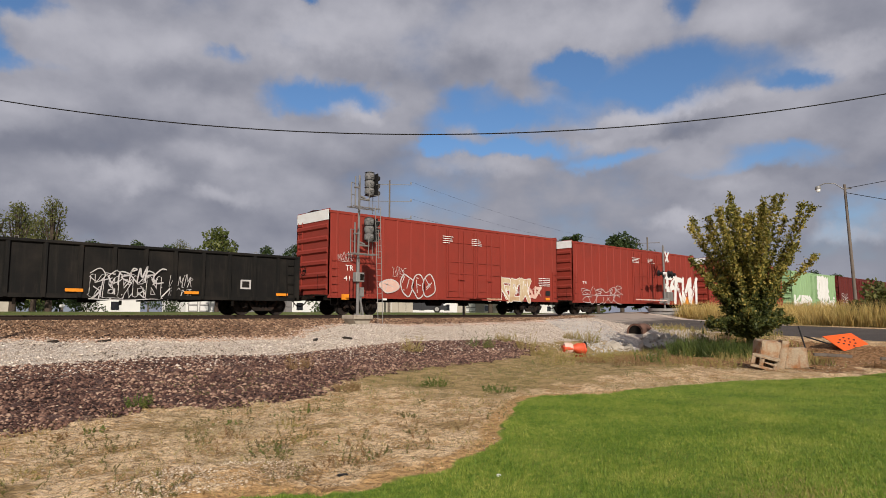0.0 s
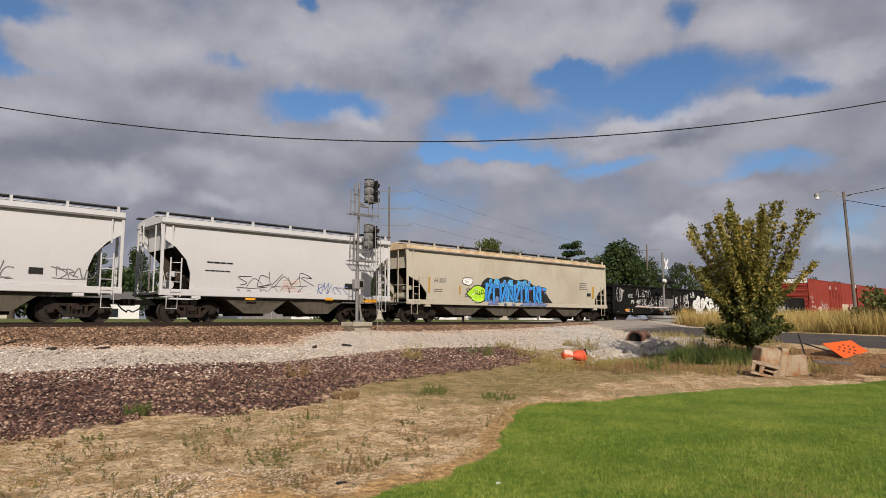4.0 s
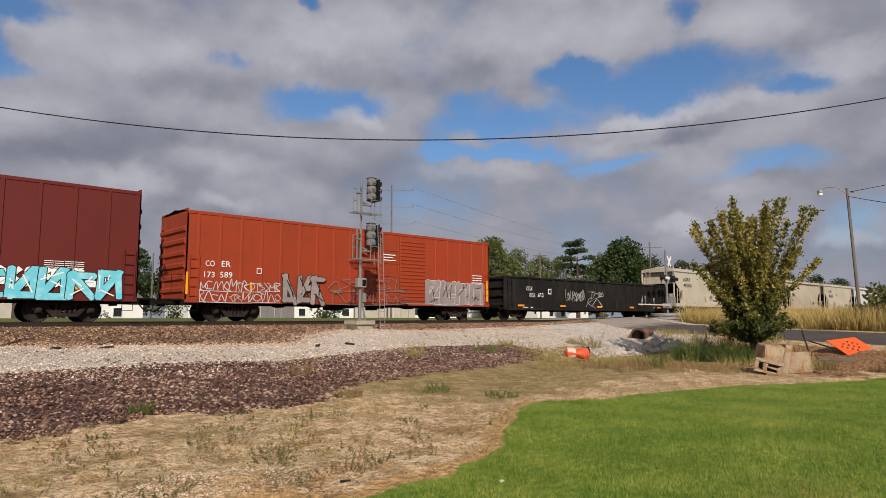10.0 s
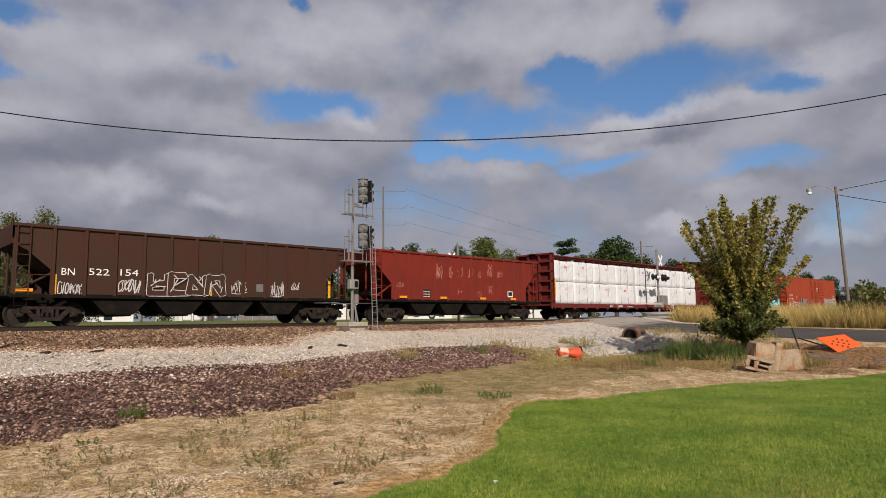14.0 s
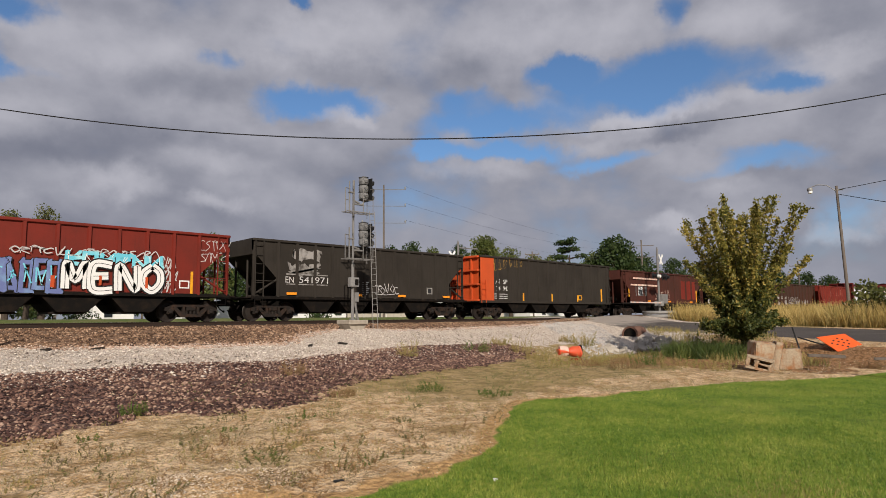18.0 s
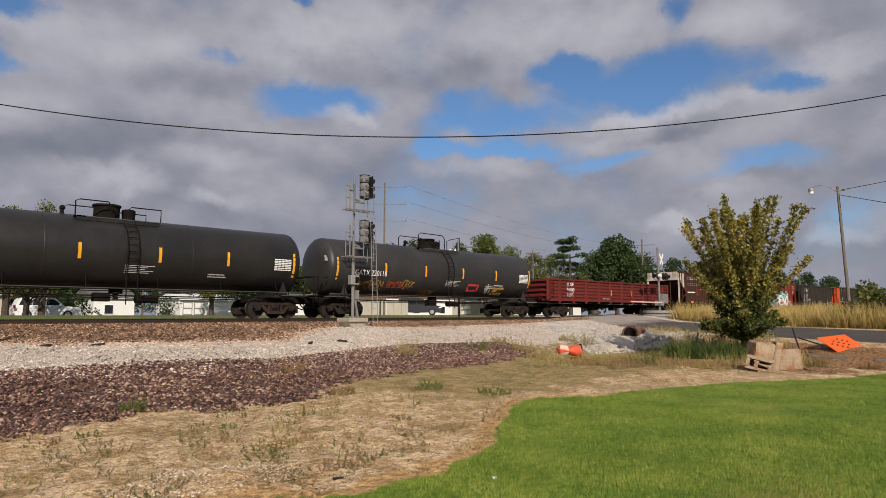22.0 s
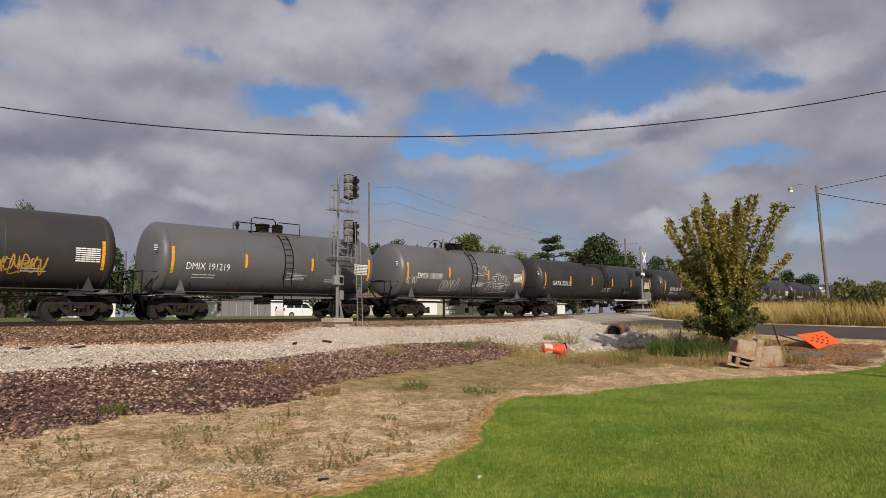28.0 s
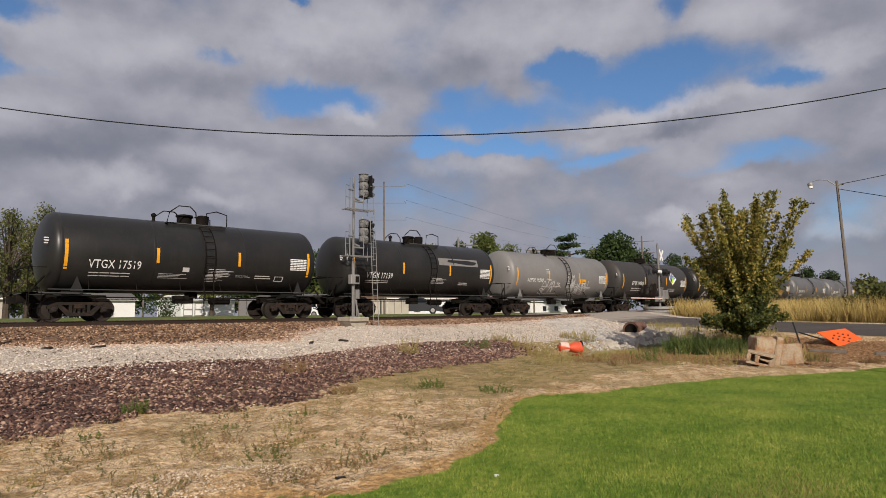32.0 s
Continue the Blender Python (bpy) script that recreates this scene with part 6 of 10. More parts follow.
    zs = [0.55, 1.1] + [zc + R * 1.01 * math.sin(q) for q in np.linspace(-0.5, 1.1, 9)]
    ys = [-W - 0.02, -W - 0.02] + [-(R + 0.12) * math.cos(q) for q in np.linspace(-0.5, 1.1, 9)]
    for q in (-0.22, 0.22):
        g.tube([(lx + q, y, z) for y, z in zip(ys, zs)], 0.025, 5)
    for i in range(1, len(zs)):
        for k in (0.5,):
            y, z = ys[i - 1] * (1 - k) + ys[i] * k, zs[i - 1] * (1 - k) + zs[i] * k
            g.tube([(lx - 0.22, y, z), (lx + 0.22, y, z)], 0.016, 4)
    part("ladder", g, "under", car, "steel ladder up the tank side")
    brake_wheel(car, -h - 0.35, 0.6, 1.8)
    for i, x in enumerate(stripes):
        strips(car, [x], zc - 0.75 if i in (0, len(stripes) - 1) else zc - 0.38, zc + 0.4 if i in (0, len(stripes) - 1) else zc + 0.25, "yellow", -0.006, 0.12, (R, zc))
    bars(car, h - 1.75, h - 0.85, zc - 0.45, zc + 0.12, 7, 5, "white", -0.006, (R, zc), 0.6, "test_panel", "white tabulated test data panel")
    bars(car, -h * 0.1 + 0.9, -h * 0.1 + 2.1, zc - 0.85, zc - 0.5, 5, 1, "pale", -0.006, (R, zc), 0.4)
    bars(car, h * 0.42, h * 0.42 + 0.9, zc - 0.9, zc - 0.7, 2, 1, "pale", -0.006, (R, zc), 0.4)
    bars(car, -h + 0.02, -h + 0.2, zc + 0.2, zc + 0.5, 3, 1, "pale", -0.12, (R * 0.8, zc), 0.5)
    gear(car, tc, h + 0.75, sill=False)
    return car


def spread(a, b, n):
    return [a + (b - a) * i / (n - 1) for i in range(n)]


def posts_without(L, n, gaps, margin=0.5):
    return [x for x in spread(-L / 2 + margin, L / 2 - margin, n) if not any(a - 0.12 < x < b + 0.12 for a, b in gaps)]


# front of the train first
CAR = {}
D2 = [(-0.9, 1.55, "plain"), (1.65, 4.1, "plain")]
for key, c, L, paint, cap in (("lead2", 129.0, 18.4, "boxdark", None), ("lead", 109.0, 18.4, "boxdark", None)):
    CAR[key] = box_car("dark red steel boxcar with plug doors and faded markings", c, L, 5.2, 0.85, paint, 7.2, D2, posts_without(L, 17, [(-0.9, 4.1)]), cap)
CAR["green"] = box_car("pale green ribbed steel boxcar with white graffiti", 90.25, 16.3, 5.15, 0.85, "green", 6.0, [(-1.5, 1.4, "plain")], posts_without(16.3, 19, [(-1.5, 1.4)]), None)
for key, c in (("C", 69.6), ("B", 48.0), ("A", 27.3)):
    CAR[key] = box_car("faded red hi-cube boxcar with white end panel and graffiti", c, 18.85, 5.32, 0.86, "boxred", 7.1, [(-1.3, 1.05, "plain"), (1.15, 3.5, "plain")], posts_without(18.85, 19, [(-1.3, 3.5)]), "white")
CAR["SCRF"] = gondola("black steel mill gondola with sprayed white letters", 6.08, 20.0, 2.82, 0.68, "gonblack", 8.5, spread(-9.0, 9.0, 16), marks=(-9.2, -3.6, 0.4, 4.9, 9.2))
CAR["C665"] = gondola("glossy black mill gondola covered in white graffiti", -15.8, 20.6, 2.92, 0.66, "black", 8.7, spread(-7.9, 9.3, 13), marks=(-8.6, -2.9, 1.1, 5.7, 9.4))
CAR["H1"] = covered_hopper("long cream covered hopper with rust streaks and blue graffiti", -37.15, 19.9, 4.08, 1.0, "cream", 8.5, True, 4, roof_paint="rustcream", brackets=11, full_end=True)
CAR["H2"] = covered_hopper("light grey two-bay covered hopper with purple scrawl", -54.4, 12.2, 4.15, 1.12, "grey", 4.5)
CAR["NAHX"] = covered_hopper("light grey two-bay covered hopper with curved ends", -67.7, 11.5, 4.15, 1.12, "grey", 4.3)
CAR["AOK"] = covered_hopper("cream two-bay covered hopper with slanted end cuts", -80.6, 11.55, 4.15, 1.12, "cream", 4.3, False, brackets=10)
CAR["HIX"] = covered_hopper("tan two-bay covered hopper with curved end cut-outs", -93.6, 11.55, 4.15, 1.12, "tan", 4.3, brackets=8)
CAR["HWCX"] = covered_hopper("tan two-bay covered hopper with black lettering", -106.6, 11.7, 4.15, 1.12, "tan", 4.3, False, brackets=9)
CAR["AO3"] = covered_hopper("cream two-bay covered hopper with slanted ends", -119.9, 11.9, 4.15, 1.12, "cream", 4.4, False, brackets=10)
CAR["C652"] = gondola("matt black mill gondola with faint white graffiti", -137.7, 20.45, 2.85, 0.66, "gonblack", 8.7, spread(-7.9, 9.3, 14), marks=(-8.8, -4.3, 0.2, 4.7, 9.0))
CAR["COER"] = box_car("orange-red boxcar with a ribbed sliding door and silver graffiti", -158.96, 18.9, 4.79, 0.8, "boxorange", 6.95, [(-0.55, 2.2, "plain"), (2.25, 4.1, "ribbed")], posts_without(18.9, 19, [(-0.55, 4.1)]), None)
CAR["MT"] = box_car("dark red boxcar with double plug doors and blue graffiti", -179.87, 19.06, 5.3, 0.8, "boxdark", 7.1, [(-0.95, 1.75, "plain"), (1.85, 4.5, "plain")], posts_without(19.06, 15, [(-0.95, 4.5)], 1.2), None)
RH_POSTS = spread(-6.6, 6.6, 14)
CAR["RH"] = open_hopper("weathered red open hopper with chalky patches", -222.78, 14.16, 3.93, 1.18, "hopred", 5.6, RH_POSTS, marks=(-5.0, -1.9, 1.5, 4.4), cut=(1.3, 1.3))
CAR["BN154"] = open_hopper("dark brown open hopper with white graffiti", -238.9, 14.68, 3.78, 1.15, "brown", 6.0, spread(-6.0, 6.0, 12), marks=(-6.9,), cut=(1.3, 1.15), inset=0.7)
CAR["BN182"] = open_hopper("sooty brown open hopper with flaking white patches", -255.1, 15.2, 3.98, 1.15, "coal", 6.0, spread(-6.3, 6.3, 13), end_paint="offwhite", marks=(-5.3, -1.6, 2.2, 5.6), cut=(1.35, 1.3))
CAR["BN143"] = open_hopper("worn maroon open hopper with rust patches", -271.15, 14.4, 3.8, 1.15, "maroon", 5.8, spread(-5.9, 5.9, 12), marks=(-3.0, 0.5, 4.6), cut=(1.35, 1.2))
CAR["ATSF"] = open_hopper("grey-brown open coal hopper with bright orange-red ends", -287.5, 14.75, 3.98, 1.1, "coal", 5.9, spread(-5.7, 7.0, 13), "full", "orange", inset=0.75)
CAR["EN"] = open_hopper("sooty black open hopper with chalked patches", -303.25, 13.9, 3.85, 1.12, "coal", 5.6, spread(-5.6, 5.6, 12), marks=(-4.9, -1.0, 2.0, 5.4), cut=(1.3, 1.3))
CAR["MENO"] = open_hopper("red open hopper with large white and blue graffiti", -318.7, 14.8, 3.85, 1.15, "hopred", 5.9, spread(-6.0, 6.0, 12), cut=(1.3, 1.2))
CAR["BN533"] = open_hopper("brown open hopper with a flaking white emblem and white end", -334.3, 14.0, 4.05, 1.15, "brown", 5.7, spread(-5.8, 5.8, 13), end_paint="offwhite", marks=(-4.6, 0.0, 3.2, 6.0), cut=(1.35, 1.3), inset=0.75)
CAR["GON"] = gondola("mineral red gondola with pressed side panels", -352.0, 17.0, 2.72, 1.15, "gonred", 6.6, spread(-7.2, 7.6, 10), True)


def bundle(w, h, d, seed):
    """A stack of boards in slack white plastic, bulging at one end and full of creases that radiate from it."""
    r = random.Random(seed)
    nx, nz = 34, 20
    cx, cz = (0.86 if seed % 2 else 0.1), 0.5
    folds = [(r.uniform(0.1, 0.9), r.uniform(0.1, 0.9), r.uniform(0, 3.14), r.uniform(0.012, 0.03), r.uniform(0.15, 0.5)) for _ in range(26)]

    def skin(x, z):
        e, f_ = min(x, 1 - x), min(z, 1 - z)
        q = 0.10 * max(0, 1 - e * w / 0.22) ** 2 + 0.09 * max(0, 1 - f_ * h / 0.2) ** 2
        ra = math.hypot((x - cx) * w, (z - cz) * h)
        q += 0.05 * min(1, max(0, (ra - 0.55) / 0.25)) * max(0, 1 - abs(x - cx) * 2.2)
        ang = math.atan2((z - cz) * h, (x - cx) * w)
        q += 0.012 * math.sin(ang * 9 + 3 * ra + seed) * min(1, ra)
        for fx, fz, an, dep, ln in folds:
            u, v_ = (x - fx) * w, (z - fz) * h
            along, off = u * math.cos(an) + v_ * math.sin(an), -u * math.sin(an) + v_ * math.cos(an)
            q += dep * math.exp(-(off / 0.035) ** 2 - (along / ln) ** 2)
        return q

    v, f = [], []
    for side in (0, 1):
        for j in range(nz):
            for i in range(nx):
                x, z = i / (nx - 1), j / (nz - 1)
                q = skin(x, z) + r.uniform(-0.004, 0.004)
                sag = -0.06 * (1 - abs(2 * x - 1)) * max(0, z - 0.8) * 5 * (0.5 + 0.5 * math.sin(seed * 3 + 5 * x)) * 0.8
                v.append(((x - 0.5) * w, q if side == 0 else d - 0.02, z * h + sag))
    n = nx * nz
    for side in (0, 1):
        for j in range(nz - 1):
            for i in range(nx - 1):
                a = side * n + j * nx + i
                f.append((a, a + 1, a + nx + 1, a + nx))
    rim = [i for i in range(nx)] + [j * nx + nx - 1 for j in range(1, nz)] + [(nz - 1) * nx + i for i in range(nx - 2, -1, -1)] + [j * nx for j in range(nz - 2, 0, -1)]
    f += [(rim[k], rim[(k + 1) % len(rim)], rim[(k + 1) % len(rim)] + n, rim[k] + n) for k in range(len(rim))]
    return G(True).add(v, f)


def center_beam(label, center):
    L, H = 22.9, 4.72
    car = car_thing("center_beam_flatcar", label, center)
    h = L / 2
    part("deck", G().box(-h, h, -W, W, 0.98, 1.08).box(-h, h, -W - 0.02, -W + 0.08, 0.82, 1.13, 0.01).box(-h, h, W - 0.08, W + 0.02, 0.82, 1.13, 0.01), "gonred", car)
    part("top_chord", G().box(-h, h, -0.35, 0.35, H - 0.16, H, 0.03).box(-h, h, -0.5, 0.5, H - 0.05, H + 0.01), "gonred", car)
    part("beam_web", G().box(-h + 0.3, h - 0.3, -0.02, 0.02, 1.0, 1.7), "gonred", car)
    for k in range(15):
        x = -h + 1.3 + (L - 2.6) * k / 14
        p_ = part("beam_post", G().prism([(-0.14, 1.0), (0.14, 1.0), (0.14, H - 0.5), (0.42, H - 0.14), (-0.42, H - 0.14), (-0.14, H - 0.5)], "y", -0.14, 0.14), "gonred", car, at=(x, 0, 0), key="cbpost")
        part("winch", G().box(x - 0.12, x + 0.12, -W - 0.06, -W + 0.02, 0.72, 0.84), "gonred", car)
    for s in (-1, 1):
        part("bulkhead", G().box(s * (h - 0.34), s * (h - 0.28), -W, W, 1.05, H), "gonred", car)
        for z in (1.3, 2.0, 2.7, 3.4, 4.1, H - 0.08):
            part("bulkhead_rib", G().box(s * (h - 0.28), s * h, -W, W, z - 0.07, z + 0.07, 0.02), "gonred", car)
        for y in (-W + 0.06, -0.5, 0.5, W - 0.06):
            part("bulkhead_post", G().box(s * (h - 0.45), s * (h - 0.05), y - 0.06, y + 0.06, 1.0, H), "gonred", car)
        ladder(car, s * (h - 0.22), 0.7, 2.4, "gonred", -W - 0.02, 0.36, 5)
    strips(car, (-h + 0.42,), 1.5, 2.9, "yellow", -W - 0.065, 0.12)
    part("underframe", G().box(-7, 7, -0.5, 0.5, 0.55, 0.98).box(-2, -1, -1.2, -0.6, 0.5, 0.8), "under", car)
    brake_wheel(car, -h - 0.05, 0.6, 2.0)
    gear(car, 8.2, h + 0.85)
    # wrapped bundles in two tiers on both sides of the beam
    xs = [-10.9, -8.6, -6.0, -2.9, -0.15, 0.15, 2.6, 5.6, 8.0, 10.9]
    for side in (-1, 1):
        for tier in (0, 1):
            for k, (a, b) in enumerate(zip(xs[:-1], xs[1:])):
                if b - a < 0.5:
                    continue
                z = 1.13 + tier * 1.58
                th = thing("lumber_bundle", "bundle of lumber in creased white plastic wrap", "lumber bundle", None, "bundles on the flatcar")
                part("wrap", bundle(b - a + 0.03, 1.56 if tier == 0 else 1.50, W - 0.2, k + 10 * tier), "wrap", th)
                for q in (0.24, 0.62):
                    part("strap", G().box((q - 0.5) * (b - a) - 0.008, (q - 0.5) * (b - a) + 0.008, -0.004, 0.12, 0.06, 1.46), "strap", th)
                if side < 0:
                    for q in (0.0, 0.09):
                        part("print", G().box(-0.25 * (k % 2), -0.25 * (k % 2) + 0.26, -0.008, 0.1, 1.1 - q, 1.135 - q), "redprint", th, "red printed bars")
                x = center + (a + b) / 2
                y = TRACK - W + 0.02 if side < 0 else TRACK + 0.18
                th.matrix_basis = pose(x, y, RAIL + z)
                CARGO.append((th, x, y, RAIL + z))
    return car


CAR["CB"] = center_beam("dark red centre-beam flatcar loaded with white wrapped lumber", -202.8)
LONG, SHORT = (-7.75, -4.6, -1.65, 1.4, 4.4, 7.75), (-5.3, -1.9, 1.7, 5.3)
for key, c, paint, rails in (("T1", -370.25, "tankgrey", "box"), ("T2", -388.3, "tank", "step"), ("T3", -407.3, "tank", "step"), ("T4", -425.6, "tankgrey", "box"), ("T5", -443.85, "tankgrey", "box"), ("T6", -462.3, "tankgrey", "box")):
    CAR[key] = tank_car("long dark grey tank car with yellow safety stripes" if paint == "tankgrey" else "long black tank car with yellow safety stripes", c, 16.9, 1.5, 2.72, paint, 7.0, LONG, platform=(-1.75, 1.55), rails=rails)
for key, c, paint, rails in (("T7", -478.1, "tankmid", "arch"), ("T8", -491.55, "tankmid", "step"), ("T9", -504.9, "tankbrown", "step"), ("T10", -517.95, "tank", "arch"), ("T11", -531.35, "tankbrown", "step"), ("T12", -544.5, "tankpale", "arch"), ("T13", -557.75, "tank", "arch"), ("T14", -571.1, "tank", "arch")):
    words = {"tankmid": "short mid-grey tank car with yellow stripes", "tankbrown": "short brown-grey tank car with yellow stripes", "tank": "short black tank car with yellow stripes", "tankpale": "short chalky grey tank car with graffiti"}
    CAR[key] = tank_car(words[paint], c, 12.1, 1.6, 2.75, paint, 4.65, SHORT, platform=(-1.35, 1.35), rails=rails)


# ---- lettering and graffiti on the cars ----
LT, ST = (1.5, 2.72), (1.6, 2.75)
FLAT, RIB, POST, PANEL = -1.625, -1.635, -1.64, -1.546


def patch(car, x0, x1, z0, z1, mat, y=-1.63, hull=None, name="paint_patch", label="", ragged=0.0, seed=1):
    """A painted rectangle, with worn edges if ragged."""
    r, d, g = random.Random(seed), on_side(y, hull, car), G()
    n = 8 if ragged or hull else 1
    pts = [(x0 + (x1 - x0) * i / n, z0) for i in range(n)] + [(x1, z0 + (z1 - z0) * i / n) for i in range(n)] + [(x1 + (x0 - x1) * i / n, z1) for i in range(n)] + [(x0, z1 + (z0 - z1) * i / n) for i in range(n)]
    pts = [(a + r.uniform(-ragged, ragged), b + r.uniform(-ragged, ragged)) for a, b in pts]
    g.add([(a, d(b), b) for a, b in pts], [tuple(range(len(pts)))])
    return part(name, g, mat, car, label)


def piece(car, x0, x1, z0, z1, n, fill, edge, y=-1.63, hull=None, seed=1, shade=None, label="large sprayed graffiti lettering", style="block"):
    """A row of fat interlocking sprayed forms with outlines, like wild lettering but with no word in it."""
    r, d = random.Random(seed), on_side(y, hull, car)
    w, h = (x1 - x0) / n, z1 - z0
    outs, fills, inner = G(), G(), G()
    rim = 0.045 * h + 0.012
    for k in range(n):
        cx = x0 + (k + 0.5) * w
        lift = 0.0006 * k
        loops = []
        if style == "bubble" or n == 1:
            m, ph = r.randint(7, 10), r.uniform(0, 6.28)
            pts = []
            for j in range(m):
                a, ra = ph + 2 * math.pi * j / m, r.uniform(0.72, 1.08)
                pts.append((cx + 0.62 * w * ra * math.cos(a), (z0 + z1) / 2 + 0.5 * h * min(1.0, ra) * math.sin(a)))
            loops.append(smooth_path(pts + [pts[0]], 5)[:-1])
        else:
            kinds = r.sample(["left", "right", "top", "mid", "low", "up", "down"], 3) + ["left"]
            t = 0.17 * w + 0.05 * h
            a, b, lo, hi = cx - 0.42 * w, cx + 0.42 * w, z0 + r.uniform(0, 0.1) * h, z1 - r.uniform(0, 0.14) * h
            for kd in dict.fromkeys(kinds):
                p, q = {"left": ((a, lo), (a + 0.08 * w, hi)), "right": ((b, lo), (b - 0.06 * w, hi)), "top": ((a, hi - t / 2), (b, hi - t / 2)), "mid": ((a, (lo + hi) / 2), (b, (lo + hi) / 2 + 0.08 * h)), "low": ((a, lo + t / 2), (b + 0.1 * w, lo + t / 2)), "up": ((a, lo), (b, hi)), "down": ((a, hi), (b, lo))}[kd]
                p, q = Vector((p[0] + r.uniform(-0.06, 0.06) * w, p[1])), Vector((q[0] + r.uniform(-0.06, 0.06) * w, q[1]))
                e = (q - p).normalized()
                s_ = Vector((-e.y, e.x)) * t
                loops.append([p - s_ * r.uniform(0.45, 0.7), q - s_ * r.uniform(0.45, 0.7) + e * r.uniform(0, 0.08) * h, q + e * r.uniform(0.02, 0.12) * h, q + s_ * r.uniform(0.45, 0.7), p + s_ * r.uniform(0.45, 0.7), p - e * r.uniform(0.0, 0.06) * h])
        for i, loop in enumerate(loops):
            loop = [Vector((v.x, min(max(v.y, z0 - 0.02 * h), z1 + 0.02 * h))) for v in loop]
            up = lift + 0.00004 * i
            fills.add([(v.x, d(v.y) - 0.002 - up, v.y) for v in loop], [tuple(range(len(loop)))])
            if edge:
                ribbon(outs, loop + [loop[0]], rim, lambda z, q=lift: d(z) - 0.0017 - q) if len(loops) > 1 else ribbon(outs, loop + [loop[0]], rim, lambda z, q=lift: d(z) - 0.0026 - q)
        for _ in range(3):
            q = [(cx + r.uniform(-0.4, 0.4) * w, z0 + h * r.uniform(0.1, 0.9)) for _ in range(2)]
            ribbon(inner, smooth_path(q, 3) if style == "bubble" else [Vector(v) for v in q], 0.03 * h + 0.01, lambda z, e=lift: d(z) - 0.003 - e)
    ob = tagged(part("graffiti", fills, fill, car, label), kind="stuff")
    if edge:
        tagged(part("outline", outs, edge, ob), kind="stuff")
    tagged(part("detail", inner, shade or edge or fill, ob), kind="stuff")
    return ob


lettering(CAR["A"], "ck", 7.20, 9.01, -2.27, -1.24, "pale", RIB, bold=0.05, name="graffiti", label="pale sprayed letters")
piece(CAR["A"], -6.21, -4.97, 1.18, 1.93, 1, "pink", "pale", RIB, seed=3)
piece(CAR["A"], -4.78, -2.27, 0.92, 2.32, 3, "boxred", "pale", RIB, seed=4, style="bubble")
piece(CAR["A"], 2.22, 6.39, 0.78, 2.38, 4, "rustcream", "white", RIB, seed=5)
piece(CAR["A"], 6.11, 7.57, 1.09, 1.92, 2, "pink", None, RIB, seed=6)
scrawl(CAR["A"], -8.92, -8.01, 2.76, 3.26, "pale", 5, 0.03, 7, RIB)
scrawl(CAR["A"], -5.37, -4.39, 2.11, 2.64, "pale", 5, 0.03, 8, RIB)
lettering(CAR["A"], "TR", -8.43, -7.95, 2.28, 2.56, "white", RIB)
lettering(CAR["A"], "411 32", -8.54, -7.24, 1.76, 2.00, "white", RIB)
bars(CAR["A"], -1.67, -0.76, 4.22, 4.72, 4, 1, "white", -1.70)
bars(CAR["A"], 0.76, 1.67, 4.23, 4.71, 4, 1, "white", -1.70)
patch(CAR["A"], -6.02, -5.74, 0.78, 0.88, "white", RIB)
bars(CAR["A"], 7.29, 8.57, 1.95, 2.56, 5, 3, "white", RIB)
patch(CAR["A"], -8.66, -8.20, 0.78, 1.06, "markorange", RIB)
patch(CAR["A"], 8.03, 8.55, 1.30, 1.62, "ink", RIB)
patch(CAR["A"], 8.02, 8.48, 0.98, 1.15, "markorange", RIB)
scrawl(CAR["B"], -8.38, -3.31, 0.80, 2.16, "pale", 10, 0.06, 11, RIB)
piece(CAR["B"], 2.70, 9.77, 0.92, 3.44, 5, "white", None, RIB, seed=12, shade="boxred")
bars(CAR["B"], -1.50, -0.22, 4.21, 4.67, 4, 1, "white", -1.70)
bars(CAR["B"], 0.87, 2.23, 4.28, 4.70, 4, 1, "white", -1.70)
patch(CAR["B"], 6.60, 8.96, 0.94, 1.56, "markorange", RIB)
lettering(CAR["B"], "TR", -8.33, -7.73, 2.26, 2.44, "white", RIB)
piece(CAR["green"], -7.86, 7.47, 0.83, 2.32, 6, "white", None, RIB, seed=14, shade="green")
patch(CAR["green"], 0.45, 4.87, 1.94, 4.88, "white", -1.71, ragged=0.25)
scrawl(CAR["lead"], -8.28, -5.73, 1.30, 3.03, "pale", 3, 0.12, 15, RIB)
scrawl(CAR["lead"], 2.50, 7.04, 1.15, 2.27, "pale", 3, 0.12, 16, RIB)
scrawl(CAR["SCRF"], 0.90, 3.67, 0.64, 1.89, "pale", 13, 0.07, 20, POST)
piece(CAR["SCRF"], 0.94, 3.59, 0.68, 1.61, 5, "gonblack", "pale", POST, seed=21)
scrawl(CAR["SCRF"], 3.92, 4.88, 0.71, 1.70, "pale", 12, 0.03, 22, PANEL)
lettering(CAR["SCRF"], "SCRF", -8.08, -7.24, 2.24, 2.49, "white", POST)
lettering(CAR["SCRF"], "422", -8.09, -7.46, 1.76, 2.00, "white", POST)
bars(CAR["SCRF"], -8.19, -7.18, 1.18, 1.50, 2, 2, "pale", PANEL)
patch(CAR["SCRF"], 7.14, 7.65, 1.18, 1.60, "pale", PANEL)
patch(CAR["SCRF"], 7.22, 7.57, 1.25, 1.53, "gonblack", PANEL - 0.006)
bars(CAR["SCRF"], -9.39, -8.55, 2.53, 2.68, 2, 1, "pale", PANEL)
lettering(CAR["C665"], "CIGX", -8.37, -7.73, 1.91, 2.19, "white", POST)
